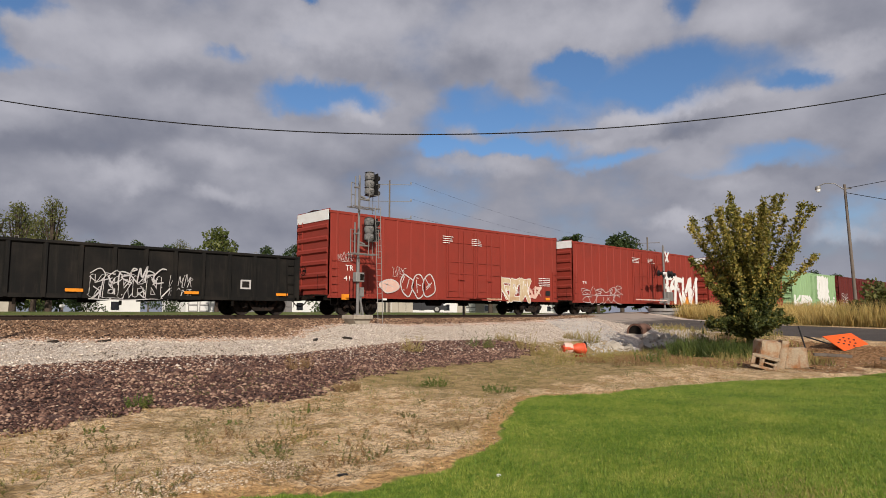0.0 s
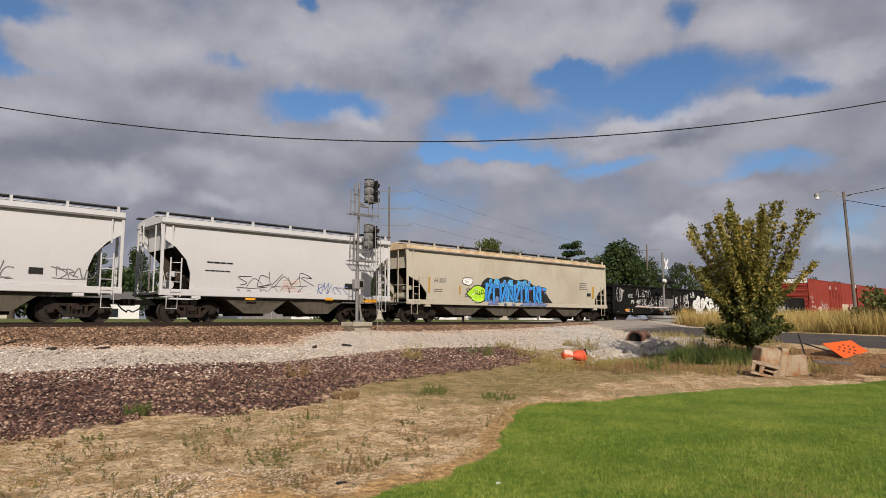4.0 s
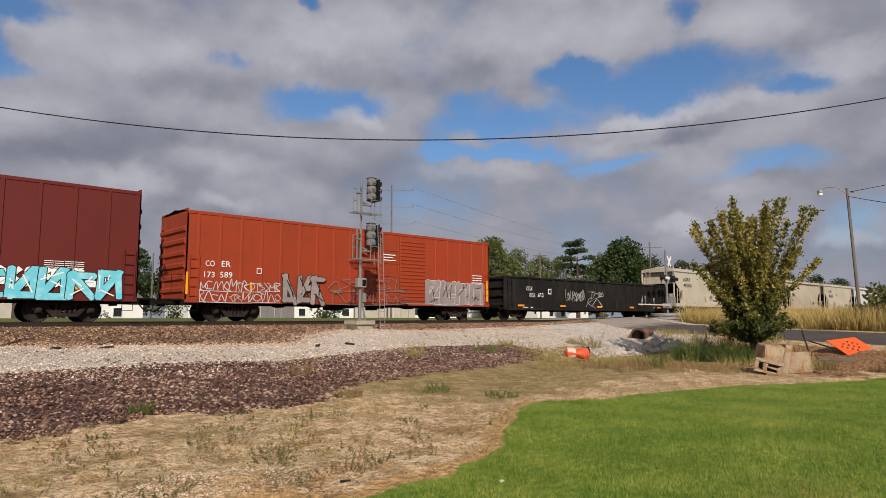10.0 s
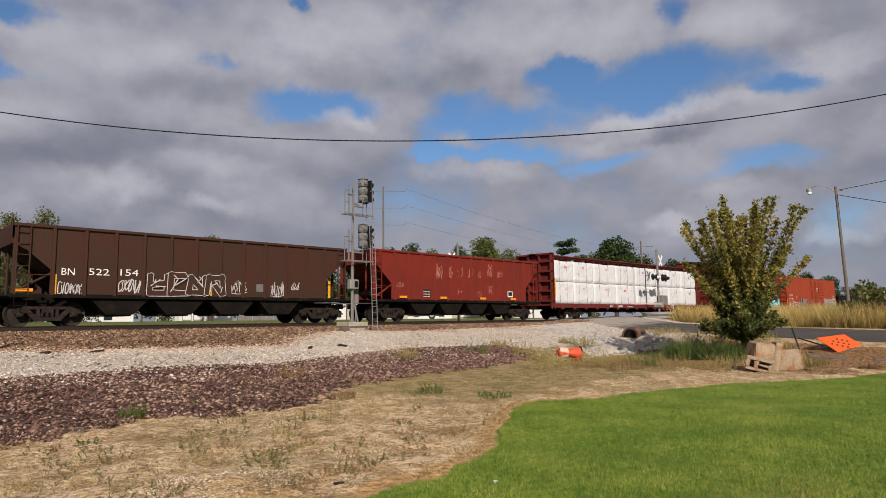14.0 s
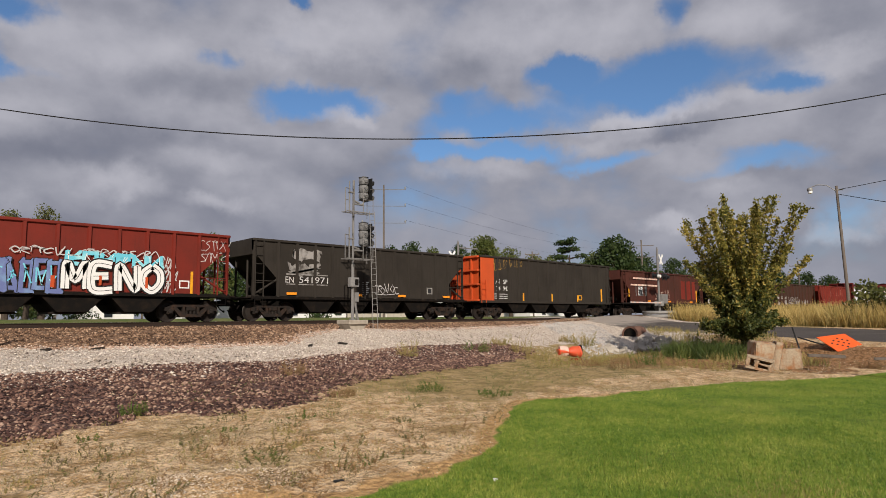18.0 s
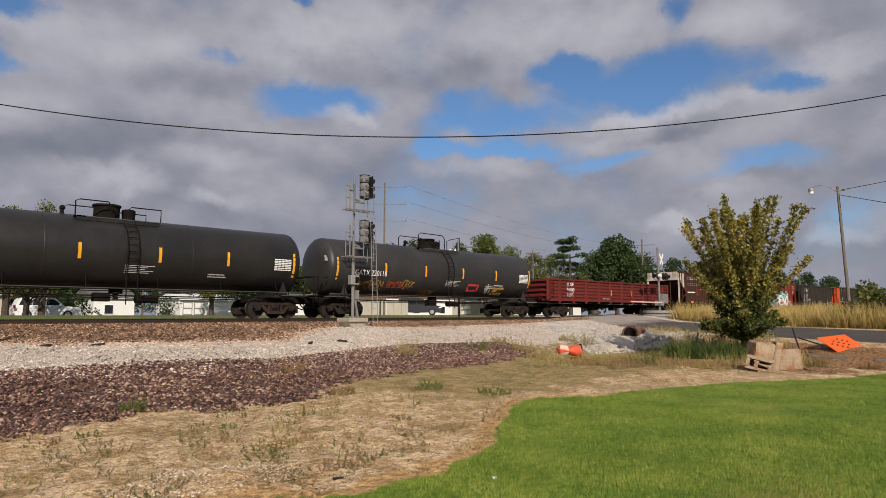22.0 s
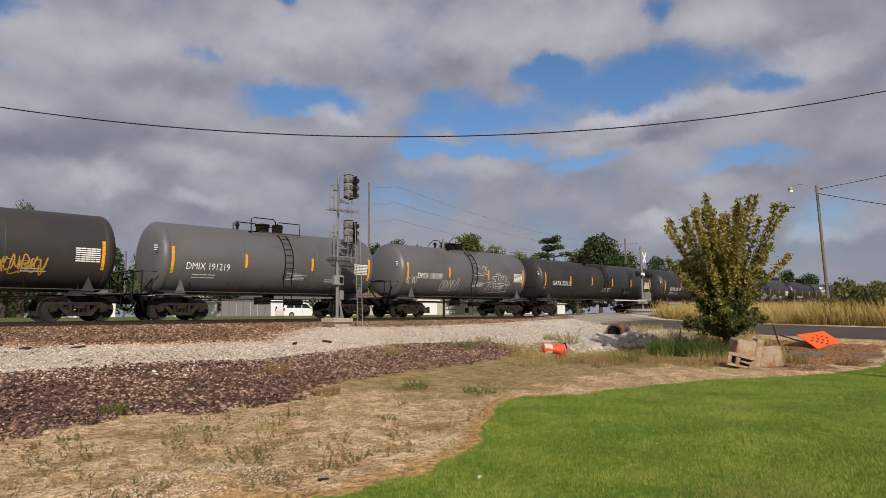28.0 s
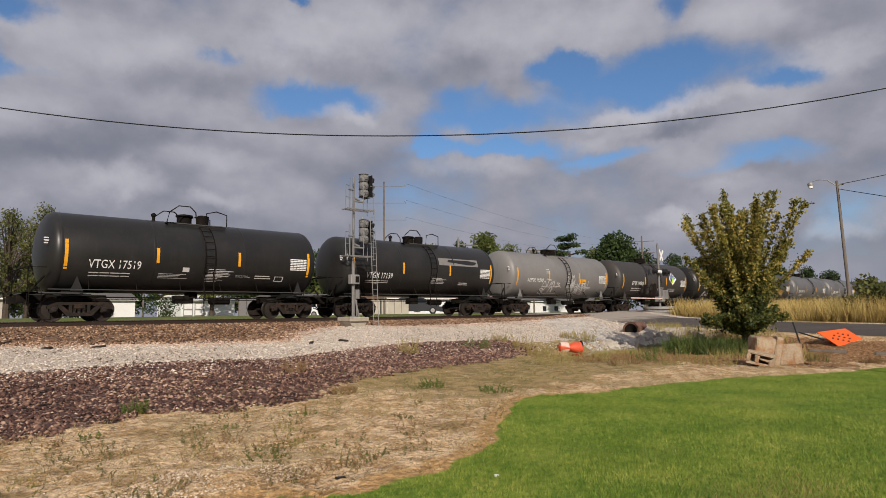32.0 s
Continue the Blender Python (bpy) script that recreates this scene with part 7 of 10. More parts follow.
lettering(CAR["C665"], "805", -8.04, -7.50, 1.47, 1.72, "white", POST)
lettering(CAR["C665"], "665", -7.16, -6.60, 1.49, 1.76, "white", POST)
bars(CAR["C665"], -8.61, -7.57, 0.81, 1.13, 2, 2, "white", PANEL)
scrawl(CAR["C665"], -10.22, -9.04, 1.64, 2.66, "white", 6, 0.06, 30, PANEL)
scrawl(CAR["C665"], -7.15, -4.52, 1.33, 2.67, "pale", 11, 0.06, 31, POST)
scrawl(CAR["C665"], -4.96, -4.40, 0.91, 1.75, "pale", 2, 0.05, 32, PANEL)
scrawl(CAR["C665"], -4.07, -3.06, 1.16, 2.18, "white", 7, 0.05, 33, PANEL)
scrawl(CAR["C665"], -2.97, -2.33, 1.26, 2.25, "white", 6, 0.05, 34, PANEL)
scrawl(CAR["C665"], -1.85, -1.23, 0.91, 1.73, "pale", 2, 0.04, 35, PANEL)
scrawl(CAR["C665"], -0.85, -0.08, 1.48, 2.40, "white", 6, 0.05, 36, PANEL)
scrawl(CAR["C665"], 0.34, 1.08, 0.92, 2.46, "pale", 8, 0.05, 37, PANEL)
scrawl(CAR["C665"], 1.23, 2.33, 1.25, 2.42, "white", 5, 0.06, 38, PANEL)
scrawl(CAR["C665"], 2.37, 3.15, 2.23, 2.73, "white", 4, 0.05, 39, PANEL)
fat_word(CAR["C665"], "<RESPO>", 2.62, 8.3, 0.72, 2.18, 0.36, "white", "ink", -1.642)
scrawl(CAR["C665"], 7.62, 8.60, 2.21, 2.50, "magenta", 4, 0.05, 43, PANEL)
bars(CAR["C665"], -10.22, -9.37, 0.81, 0.91, 1, 1, "white", PANEL)
lettering(CAR["H1"], "641050", -7.90, -7.01, 2.28, 2.57, "greyink", FLAT)
bars(CAR["H1"], -7.95, -7.21, 1.76, 1.98, 2, 2, "greyink", FLAT)
blob(CAR["H1"], [(-3.9, 1.1), (-4.0, 2.2), (-3.4, 2.75), (-2.6, 2.68), (-1.6, 2.92), (-0.6, 2.72), (0.4, 2.8), (1.3, 2.35), (2.2, 2.1), (2.75, 1.7), (2.7, 1.1)], "ink", -1.617, name="graffiti", label="dark sprayed ground behind lettering")
piece(CAR["H1"], -3.62, 2.43, 1.09, 2.44, 9, "blue", "ink", FLAT, seed=50, shade="magenta")
piece(CAR["H1"], -3.20, 0.81, 1.84, 2.71, 6, "blue", "aqua", -1.62, seed=51, shade="magenta")
piece(CAR["H1"], -3.47, 2.33, 1.06, 1.63, 7, "mauve", "ink", -1.634, seed=54, shade="aqua")
piece(CAR["H1"], -5.00, -3.48, 1.15, 2.26, 1, "lime", "ink", -1.636, seed=52, shade="white")
piece(CAR["H1"], -5.53, -4.80, 2.21, 2.77, 1, "white", "ink", FLAT, seed=53)
scrawl(CAR["H1"], -4.52, -3.62, 1.70, 2.01, "ink", 4, 0.07, 55, -1.645)
scrawl(CAR["H1"], -5.36, -4.97, 1.55, 2.17, "ink", 3, 0.05, 56, FLAT)
bars(CAR["H1"], 6.43, 7.56, 2.35, 2.93, 4, 1, "greyink", FLAT)
patch(CAR["H1"], 7.37, 7.85, 1.87, 2.10, "ink", FLAT)
patch(CAR["H1"], -8.36, -8.22, 1.69, 2.59, "gold", FLAT)
patch(CAR["H1"], -5.88, -5.75, 1.66, 2.14, "gold", FLAT)
patch(CAR["H1"], 8.04, 8.29, 1.70, 2.59, "gold", FLAT)
scrawl(CAR["H2"], -2.73, -1.26, 1.05, 2.11, "ink", 5, 0.035, 60, FLAT)
scrawl(CAR["H2"], -1.26, 0.91, 1.10, 2.31, "ink", 6, 0.03, 61, FLAT)
scrawl(CAR["H2"], 1.46, 3.09, 1.23, 2.09, "mauve", 5, 0.06, 62, FLAT)
bars(CAR["H2"], -0.40, 0.65, 1.37, 2.10, 6, 1, "pink", FLAT)
bars(CAR["H2"], -4.12, -2.92, 2.59, 2.79, 1, 4, "ink", FLAT)
bars(CAR["H2"], -4.19, -3.05, 2.23, 2.39, 1, 5, "ink", FLAT)
patch(CAR["H2"], 3.13, 3.63, 1.68, 1.97, "ink", FLAT)
patch(CAR["H2"], -2.31, -1.83, 1.00, 1.10, "yellow", -1.64)
patch(CAR["H2"], 1.93, 2.37, 1.08, 1.19, "yellow", -1.64)
patch(CAR["H2"], 4.26, 5.14, 1.03, 1.19, "yellow", -1.64)
lettering(CAR["NAHX"], "NAHX", -4.22, -3.26, 2.52, 2.81, "greyink", FLAT)
lettering(CAR["NAHX"], "325085", -4.29, -3.23, 2.09, 2.36, "greyink", FLAT)
scrawl(CAR["NAHX"], -1.73, 1.92, 1.57, 2.20, "greyink", 11, 0.04, 65, FLAT)
scrawl(CAR["NAHX"], 3.29, 4.72, 1.67, 2.12, "greyink", 5, 0.04, 66, FLAT)
patch(CAR["NAHX"], 2.51, 2.97, 1.78, 2.02, "ink", FLAT)
patch(CAR["NAHX"], -4.62, -4.44, 1.67, 2.90, "gold", FLAT)
lettering(CAR["AOK"], "AOKX", -4.21, -3.06, 3.31, 3.69, "ink", FLAT)
lettering(CAR["AOK"], "494078", -4.18, -2.52, 2.71, 3.15, "ink", FLAT)
scrawl(CAR["AOK"], -2.87, -1.90, 1.63, 2.26, "magenta", 7, 0.045, 70, FLAT)
scrawl(CAR["AOK"], -1.78, -0.76, 1.67, 2.27, "pink", 6, 0.03, 71, FLAT)
scrawl(CAR["AOK"], 2.95, 4.29, 1.54, 2.02, "greyink", 6, 0.03, 72, FLAT)
bars(CAR["AOK"], -4.30, -3.39, 1.64, 1.89, 2, 2, "greyink", FLAT)
scrawl(CAR["AOK"], -4.24, -0.31, 1.34, 1.50, "greyink", 18, 0.025, 73, -1.64)
patch(CAR["AOK"], -4.57, -4.44, 1.56, 2.52, "gold", FLAT)
patch(CAR["AOK"], -0.11, 0.02, 1.55, 2.04, "gold", FLAT)
patch(CAR["AOK"], 4.44, 4.63, 1.49, 2.54, "gold", FLAT)
patch(CAR["AOK"], 2.54, 2.89, 1.68, 1.96, "ink", FLAT)
patch(CAR["AOK"], -1.09, -0.80, 2.99, 3.25, "greyink", FLAT)
patch(CAR["AOK"], -1.05, -0.85, 3.03, 3.20, "cream", -1.627)
bars(CAR["HIX"], -4.40, -4.06, 2.54, 2.70, 1, 2, "ink", FLAT)
lettering(CAR["HIX"], "X", -3.63, -3.44, 2.57, 2.75, "ink", FLAT)
lettering(CAR["HIX"], "7823", -4.40, -3.71, 2.05, 2.30, "ink", FLAT)
bars(CAR["HIX"], -4.44, -3.60, 1.69, 1.94, 2, 3, "greyink", FLAT)
patch(CAR["HIX"], -4.58, -4.46, 1.67, 2.61, "gold", FLAT)
patch(CAR["HIX"], -2.04, -1.95, 1.68, 2.14, "gold", FLAT)
patch(CAR["HIX"], -0.12, -0.02, 1.68, 2.16, "gold", FLAT)
patch(CAR["HIX"], 1.83, 1.96, 1.67, 2.16, "gold", FLAT)
patch(CAR["HIX"], 4.38, 4.54, 1.69, 2.63, "gold", FLAT)
patch(CAR["HIX"], 2.62, 3.04, 1.70, 2.01, "ink", FLAT)
patch(CAR["HIX"], -2.88, -2.60, 2.26, 2.54, "greyink", FLAT)
patch(CAR["HIX"], -2.85, -2.64, 2.30, 2.51, "tan", -1.627)
bars(CAR["HIX"], 3.43, 4.13, 1.84, 2.08, 3, 2, "greyink", FLAT)
bars(CAR["HIX"], -1.59, -1.28, 1.85, 1.95, 2, 1, "greyink", FLAT)
lettering(CAR["HWCX"], "HWCX", -4.24, -3.05, 3.23, 3.59, "ink", FLAT)
lettering(CAR["HWCX"], "10350", -4.22, -2.90, 2.68, 3.04, "ink", FLAT)
bars(CAR["HWCX"], -4.27, -3.32, 1.63, 1.90, 2, 3, "greyink", FLAT)
patch(CAR["HWCX"], -4.58, -4.41, 1.61, 2.53, "gold", FLAT)
patch(CAR["HWCX"], -2.39, -2.24, 1.60, 2.04, "gold", FLAT)
patch(CAR["HWCX"], -0.09, 0.08, 1.60, 2.05, "gold", FLAT)
patch(CAR["HWCX"], 2.49, 2.95, 1.68, 2.02, "ink", FLAT)
patch(CAR["HWCX"], 4.44, 4.64, 1.64, 2.58, "gold", FLAT)
patch(CAR["HWCX"], -2.18, -1.88, 3.01, 3.26, "greyink", FLAT)
patch(CAR["HWCX"], -2.14, -1.92, 3.04, 3.23, "tan", -1.627)
bars(CAR["HWCX"], 0.63, 1.51, 1.69, 2.12, 5, 1, "greyink", FLAT)
lettering(CAR["AO3"], "AOKX", -4.30, -3.03, 3.38, 3.71, "ink", FLAT)
lettering(CAR["AO3"], "493318", -4.29, -2.82, 2.86, 3.16, "ink", FLAT)
patch(CAR["AO3"], -4.71, -4.57, 1.72, 2.57, "gold", FLAT)
patch(CAR["AO3"], -0.24, -0.10, 1.58, 2.05, "gold", FLAT)
patch(CAR["AO3"], 2.00, 2.15, 1.62, 2.09, "gold", FLAT)
patch(CAR["AO3"], 4.23, 4.42, 1.58, 2.52, "gold", FLAT)
patch(CAR["AO3"], 2.35, 2.71, 1.73, 1.99, "ink", FLAT)
bars(CAR["AO3"], 0.69, 1.42, 1.92, 2.27, 4, 1, "greyink", FLAT)
patch(CAR["AO3"], 2.67, 3.13, 1.63, 1.97, "ink", FLAT)
patch(CAR["AO3"], 2.70, 2.90, 1.67, 1.93, "pale", -1.627)
bars(CAR["AO3"], 0.79, 1.64, 1.77, 2.09, 4, 1, "pink", FLAT)
bars(CAR["AO3"], 3.38, 4.06, 1.93, 2.13, 3, 2, "greyink", FLAT)
lettering(CAR["C652"], "CIGX", -8.28, -7.64, 1.94, 2.21, "white", POST)
lettering(CAR["C652"], "805", -7.95, -7.36, 1.50, 1.76, "white", POST)
lettering(CAR["C652"], "652", -7.06, -6.47, 1.52, 1.79, "white", POST)
scrawl(CAR["C652"], -1.44, 0.27, 0.91, 2.21, "pale", 4, 0.05, 80, POST)
scrawl(CAR["C652"], 0.15, 0.77, 1.71, 2.15, "pale", 2, 0.05, 81, PANEL)
scrawl(CAR["C652"], -3.96, -1.71, 1.32, 2.06, "pale", 9, 0.04, 82, POST)
scrawl(CAR["C652"], 6.35, 7.05, 1.11, 1.92, "pale", 7, 0.035, 83, PANEL)
bars(CAR["C652"], 7.98, 8.52, 1.33, 1.80, 5, 2, "white", PANEL)
patch(CAR["C652"], 8.00, 8.49, 0.92, 1.27, "white", PANEL)
patch(CAR["C652"], 8.04, 8.44, 0.96, 1.23, "gonblack", PANEL - 0.006)
bars(CAR["C652"], -8.51, -7.43, 0.80, 0.96, 1, 2, "white", PANEL)
patch(CAR["C652"], -5.84, -5.48, 1.74, 2.11, "white", PANEL)
patch(CAR["C652"], -5.78, -5.55, 1.80, 2.05, "gonblack", PANEL - 0.006)
lettering(CAR["COER"], "CO", -8.63, -8.21, 2.39, 2.65, "white", RIB)
lettering(CAR["COER"], "ER", -7.90, -7.48, 2.41, 2.66, "white", RIB)
lettering(CAR["COER"], "173", -8.67, -8.20, 1.91, 2.16, "white", RIB)
lettering(CAR["COER"], "589", -7.96, -7.39, 1.92, 2.18, "white", RIB)
scrawl(CAR["COER"], -8.86, -5.03, 0.84, 1.83, "pale", 24, 0.05, 85, RIB)
piece(CAR["COER"], -4.89, -2.57, 0.76, 2.27, 3, "silver", "ink", -1.70, seed=86)
scrawl(CAR["COER"], -2.35, 2.56, 0.83, 2.22, "greyink", 14, 0.05, 87, -1.71)
patch(CAR["COER"], 2.70, 8.95, 0.86, 2.2, "silver", FLAT, ragged=0.06, seed=87)
piece(CAR["COER"], 2.87, 8.90, 0.88, 2.27, 5, "silver", "pale", RIB, seed=88, shade="ink")
bars(CAR["COER"], 1.04, 1.93, 3.22, 3.66, 3, 1, "white", -1.71)
patch(CAR["COER"], -6.22, -5.98, 2.17, 2.42, "white", RIB)
patch(CAR["COER"], -6.19, -6.01, 2.20, 2.39, "boxorange", -1.639)
patch(CAR["COER"], -9.46, -9.36, 1.15, 2.11, "yellow", RIB)
patch(CAR["COER"], -6.52, -6.42, 1.33, 1.78, "yellow", RIB)
patch(CAR["COER"], 3.77, 3.89, 1.33, 1.85, "yellow", RIB)
patch(CAR["COER"], 9.13, 9.34, 1.11, 2.40, "yellow", RIB)
bars(CAR["COER"], 7.92, 8.77, 2.23, 2.82, 4, 3, "white", RIB)
lettering(CAR["MT"], "MT", -7.86, -7.28, 2.59, 2.97, "white", RIB)
lettering(CAR["MT"], "NR", -6.97, -6.37, 2.61, 2.97, "white", RIB)
lettering(CAR["MT"], "17", -7.78, -7.34, 2.13, 2.47, "white", RIB)
lettering(CAR["MT"], "52", -6.90, -6.45, 2.14, 2.48, "white", RIB)
lettering(CAR["MT"], "40", -6.01, -5.54, 2.16, 2.46, "white", RIB)
piece(CAR["MT"], -7.37, -6.53, 0.85, 2.13, 3, "magenta", None, -1.63, seed=90, shade="gold")
piece(CAR["MT"], -3.08, -1.95, 1.14, 2.03, 2, "magenta", None, -1.63, seed=94, shade="gold")
piece(CAR["MT"], -6.65, -2.43, 0.69, 1.42, 7, "blue", "ink", RIB, seed=91)
piece(CAR["MT"], -6.41, -2.52, 1.17, 2.17, 5, "aqua", "ink", -1.638, seed=92, shade="blue")
piece(CAR["MT"], 2.10, 8.93, 0.84, 2.02, 7, "aqua", "ink", -1.638, seed=93, shade="white")
piece(CAR["MT"], 4.68, 8.18, 1.30, 2.02, 4, "white", None, -1.634, seed=95, shade="aqua")
bars(CAR["MT"], -1.94, -0.74, 3.94, 4.33, 3, 1, "white", -1.70)
bars(CAR["MT"], 0.71, 1.57, 4.14, 4.35, 2, 1, "white", -1.70)
bars(CAR["MT"], -2.40, -1.66, 2.61, 2.84, 3, 1, "white", -1.70)
patch(CAR["MT"], -8.73, -8.61, 1.24, 2.20, "yellow", RIB)
patch(CAR["MT"], -7.83, -7.35, 1.24, 1.46, "yellow", RIB)
patch(CAR["MT"], -4.98, -4.72, 2.35, 2.63, "white", RIB)
patch(CAR["MT"], -4.95, -4.75, 2.38, 2.60, "boxdark", -1.639)
patch(CAR["MT"], -0.18, -0.05, 2.55, 3.35, "white", -1.71)
bars(CAR["MT"], 6.19, 7.56, 2.03, 2.34, 4, 4, "white", RIB)
patch(CAR["MT"], 7.03, 7.51, 1.23, 1.46, "yellow", RIB)
patch(CAR["MT"], 8.05, 8.33, 1.39, 1.84, "white", RIB)
bars(CAR["MT"], -8.59, -7.40, 1.47, 1.75, 2, 2, "white", RIB)
scrawl(CAR["MT"], -8.58, -8.12, 1.77, 2.10, "pale", 4, 0.03, 96, RIB)
lettering(CAR["CB"], "AOK", -4.04, -3.53, 0.89, 1.06, "white", -1.612)
lettering(CAR["CB"], "26841", -2.92, -2.20, 0.89, 1.07, "white", -1.612)
bars(CAR["CB"], -1.56, -0.65, 0.92, 1.03, 1, 3, "white", -1.612)
patch(CAR["CB"], 5.91, 6.33, 0.84, 1.13, "white", -1.612)
patch(CAR["CB"], 5.99, 6.25, 0.89, 1.08, "ink", -1.616)
patch(CAR["RH"], 3.92, 4.43, 1.49, 1.86, "white", PANEL)
patch(CAR["RH"], 3.98, 4.37, 1.57, 1.81, "ink", PANEL - 0.006)
patch(CAR["RH"], -3.59, -2.88, 1.37, 1.83, "brown", PANEL)
bars(CAR["RH"], -3.52, -2.92, 1.39, 1.80, 3, 3, "pale", PANEL - 0.006)
bars(CAR["RH"], -0.64, -0.27, 1.63, 1.94, 3, 1, "white", PANEL)
scrawl(CAR["RH"], -2.52, -1.92, 2.51, 3.38, "faint", 7, 0.05, 100, PANEL)
scrawl(CAR["RH"], -1.61, -1.14, 2.61, 3.17, "faint", 4, 0.05, 101, PANEL)
scrawl(CAR["RH"], -0.66, -0.19, 2.61, 3.18, "faint", 3, 0.05, 102, PANEL)
scrawl(CAR["RH"], 0.26, 0.58, 2.59, 3.30, "faint", 3, 0.04, 103, PANEL)
scrawl(CAR["RH"], 1.10, 1.52, 2.64, 3.18, "faint", 3, 0.04, 104, PANEL)
scrawl(CAR["RH"], 2.01, 2.45, 2.75, 3.43, "faint", 3, 0.05, 105, PANEL)
scrawl(CAR["RH"], 2.90, 3.50, 2.74, 3.14, "faint", 4, 0.04, 106, PANEL)
scrawl(CAR["RH"], 2.05, 2.44, 1.65, 2.23, "faint", 4, 0.03, 107, PANEL)
scrawl(CAR["RH"], -5.48, -4.89, 1.94, 2.17, "faint", 4, 0.03, 108, PANEL)
scrawl(CAR["RH"], 1.02, 1.56, 1.51, 1.81, "faint", 3, 0.03, 109, PANEL)
lettering(CAR["BN154"], "BN", -5.71, -5.26, 1.93, 2.19, "white", PANEL)
lettering(CAR["BN154"], "522", -4.77, -4.03, 1.96, 2.22, "white", PANEL)
lettering(CAR["BN154"], "154", -3.62, -2.93, 1.98, 2.24, "white", PANEL)
piece(CAR["BN154"], -2.55, 0.71, 1.18, 2.18, 4, "brown", "pale", POST, seed=110, shade="pale")
scrawl(CAR["BN154"], -3.71, -2.73, 1.33, 1.89, "pale", 7, 0.06, 111, PANEL)
scrawl(CAR["BN154"], -5.81, -4.95, 1.19, 1.69, "pale", 8, 0.045, 112, PANEL)
scrawl(CAR["BN154"], 1.09, 1.82, 1.37, 1.91, "pale", 5, 0.045, 113, PANEL)
scrawl(CAR["BN154"], 3.02, 3.78, 1.28, 1.90, "pale", 6, 0.045, 114, PANEL)
scrawl(CAR["BN154"], 4.13, 4.54, 1.61, 1.89, "pale", 4, 0.04, 115, PANEL)
patch(CAR["BN154"], -5.98, -5.86, 1.17, 1.95, "yellow", PANEL)
patch(CAR["BN154"], 6.22, 6.36, 1.22, 2.07, "yellow", PANEL)
patch(CAR["BN154"], -1.84, -1.75, 1.25, 1.71, "yellow", PANEL - 0.006)
patch(CAR["BN154"], 0.09, 0.19, 1.23, 1.70, "yellow", PANEL - 0.006)
patch(CAR["BN154"], 2.30, 2.73, 1.46, 1.81, "greyink", PANEL)
patch(CAR["BN182"], 2.60, 5.13, 3.21, 3.83, "offwhite", PANEL, ragged=0.08, seed=120, label="flaking white emblem band")
patch(CAR["BN182"], 2.30, 4.99, 1.86, 2.51, "offwhite", PANEL, ragged=0.08, seed=121, label="flaking white emblem band")
patch(CAR["BN182"], 4.07, 5.32, 2.84, 3.77, "offwhite", -1.642, ragged=0.1, seed=122, label="flaking white emblem band")
patch(CAR["BN182"], 4.28, 5.21, 1.97, 2.75, "offwhite", -1.642, ragged=0.1, seed=123, label="flaking white emblem band")
patch(CAR["BN182"], 5.69, 6.19, 1.75, 2.01, "yellow", PANEL)
patch(CAR["BN182"], 5.69, 6.18, 1.35, 1.67, "pale", PANEL)
patch(CAR["BN182"], 5.72, 5.91, 1.40, 1.61, "ink", PANEL - 0.006)
patch(CAR["BN182"], 5.97, 6.14, 1.41, 1.61, "ink", PANEL - 0.006)
patch(CAR["BN182"], 5.68, 6.29, 2.05, 2.57, "greyink", PANEL)
scrawl(CAR["BN182"], 0.60, 1.13, 1.54, 2.00, "greypaint", 5, 0.03, 124, PANEL)
bars(CAR["BN182"], -5.41, -1.08, 3.55, 3.94, 1, 9, "pale", POST)
bars(CAR["BN182"], -5.45, -2.13, 2.89, 3.31, 1, 7, "pale", POST)
bars(CAR["BN182"], -5.25, -3.91, 2.05, 2.37, 1, 5, "pale", PANEL)
bars(CAR["BN143"], -5.52, -1.34, 3.13, 3.55, 1, 9, "pink", POST)
bars(CAR["BN143"], -5.94, -1.52, 2.58, 3.00, 1, 8, "pink", POST)
patch(CAR["BN143"], -5.01, -3.20, 1.76, 2.55, "greyink", PANEL)
lettering(CAR["BN143"], "BN", -4.56, -3.69, 2.24, 2.50, "white", PANEL - 0.006)
lettering(CAR["BN143"], "522", -4.89, -4.24, 1.87, 2.13, "white", PANEL - 0.006)
lettering(CAR["BN143"], "143", -3.94, -3.26, 1.89, 2.15, "white", PANEL - 0.006)
patch(CAR["BN143"], 2.68, 5.68, 1.58, 3.20, "hopred", PANEL, ragged=0.08, seed=126)
scrawl(CAR["BN143"], -2.03, 0.52, 1.46, 2.23, "pink", 6, 0.04, 127, POST)
patch(CAR["BN143"], 5.76, 5.97, 1.32, 2.41, "yellow", PANEL)
patch(CAR["BN143"], -6.14, -6.00, 1.67, 2.32, "yellow", PANEL)
lettering(CAR["ATSF"], "AT", -5.86, -5.44, 2.24, 2.51, "white", PANEL)
lettering(CAR["ATSF"], "SF", -5.15, -4.75, 2.23, 2.51, "white", PANEL)
lettering(CAR["ATSF"], "74", -5.82, -5.43, 1.79, 2.06, "white", PANEL)
lettering(CAR["ATSF"], "942", -5.16, -4.60, 1.80, 2.08, "white", PANEL)
patch(CAR["ATSF"], -6.39, -6.25, 1.16, 2.11, "yellow", PANEL)
patch(CAR["ATSF"], -3.18, -3.05, 1.14, 1.66, "yellow", PANEL)
patch(CAR["ATSF"], -0.05, 0.10, 1.16, 1.69, "yellow", PANEL)
patch(CAR["ATSF"], 3.04, 3.17, 1.18, 1.63, "yellow", PANEL)
patch(CAR["ATSF"], 6.15, 6.33, 1.21, 2.16, "yellow", PANEL)
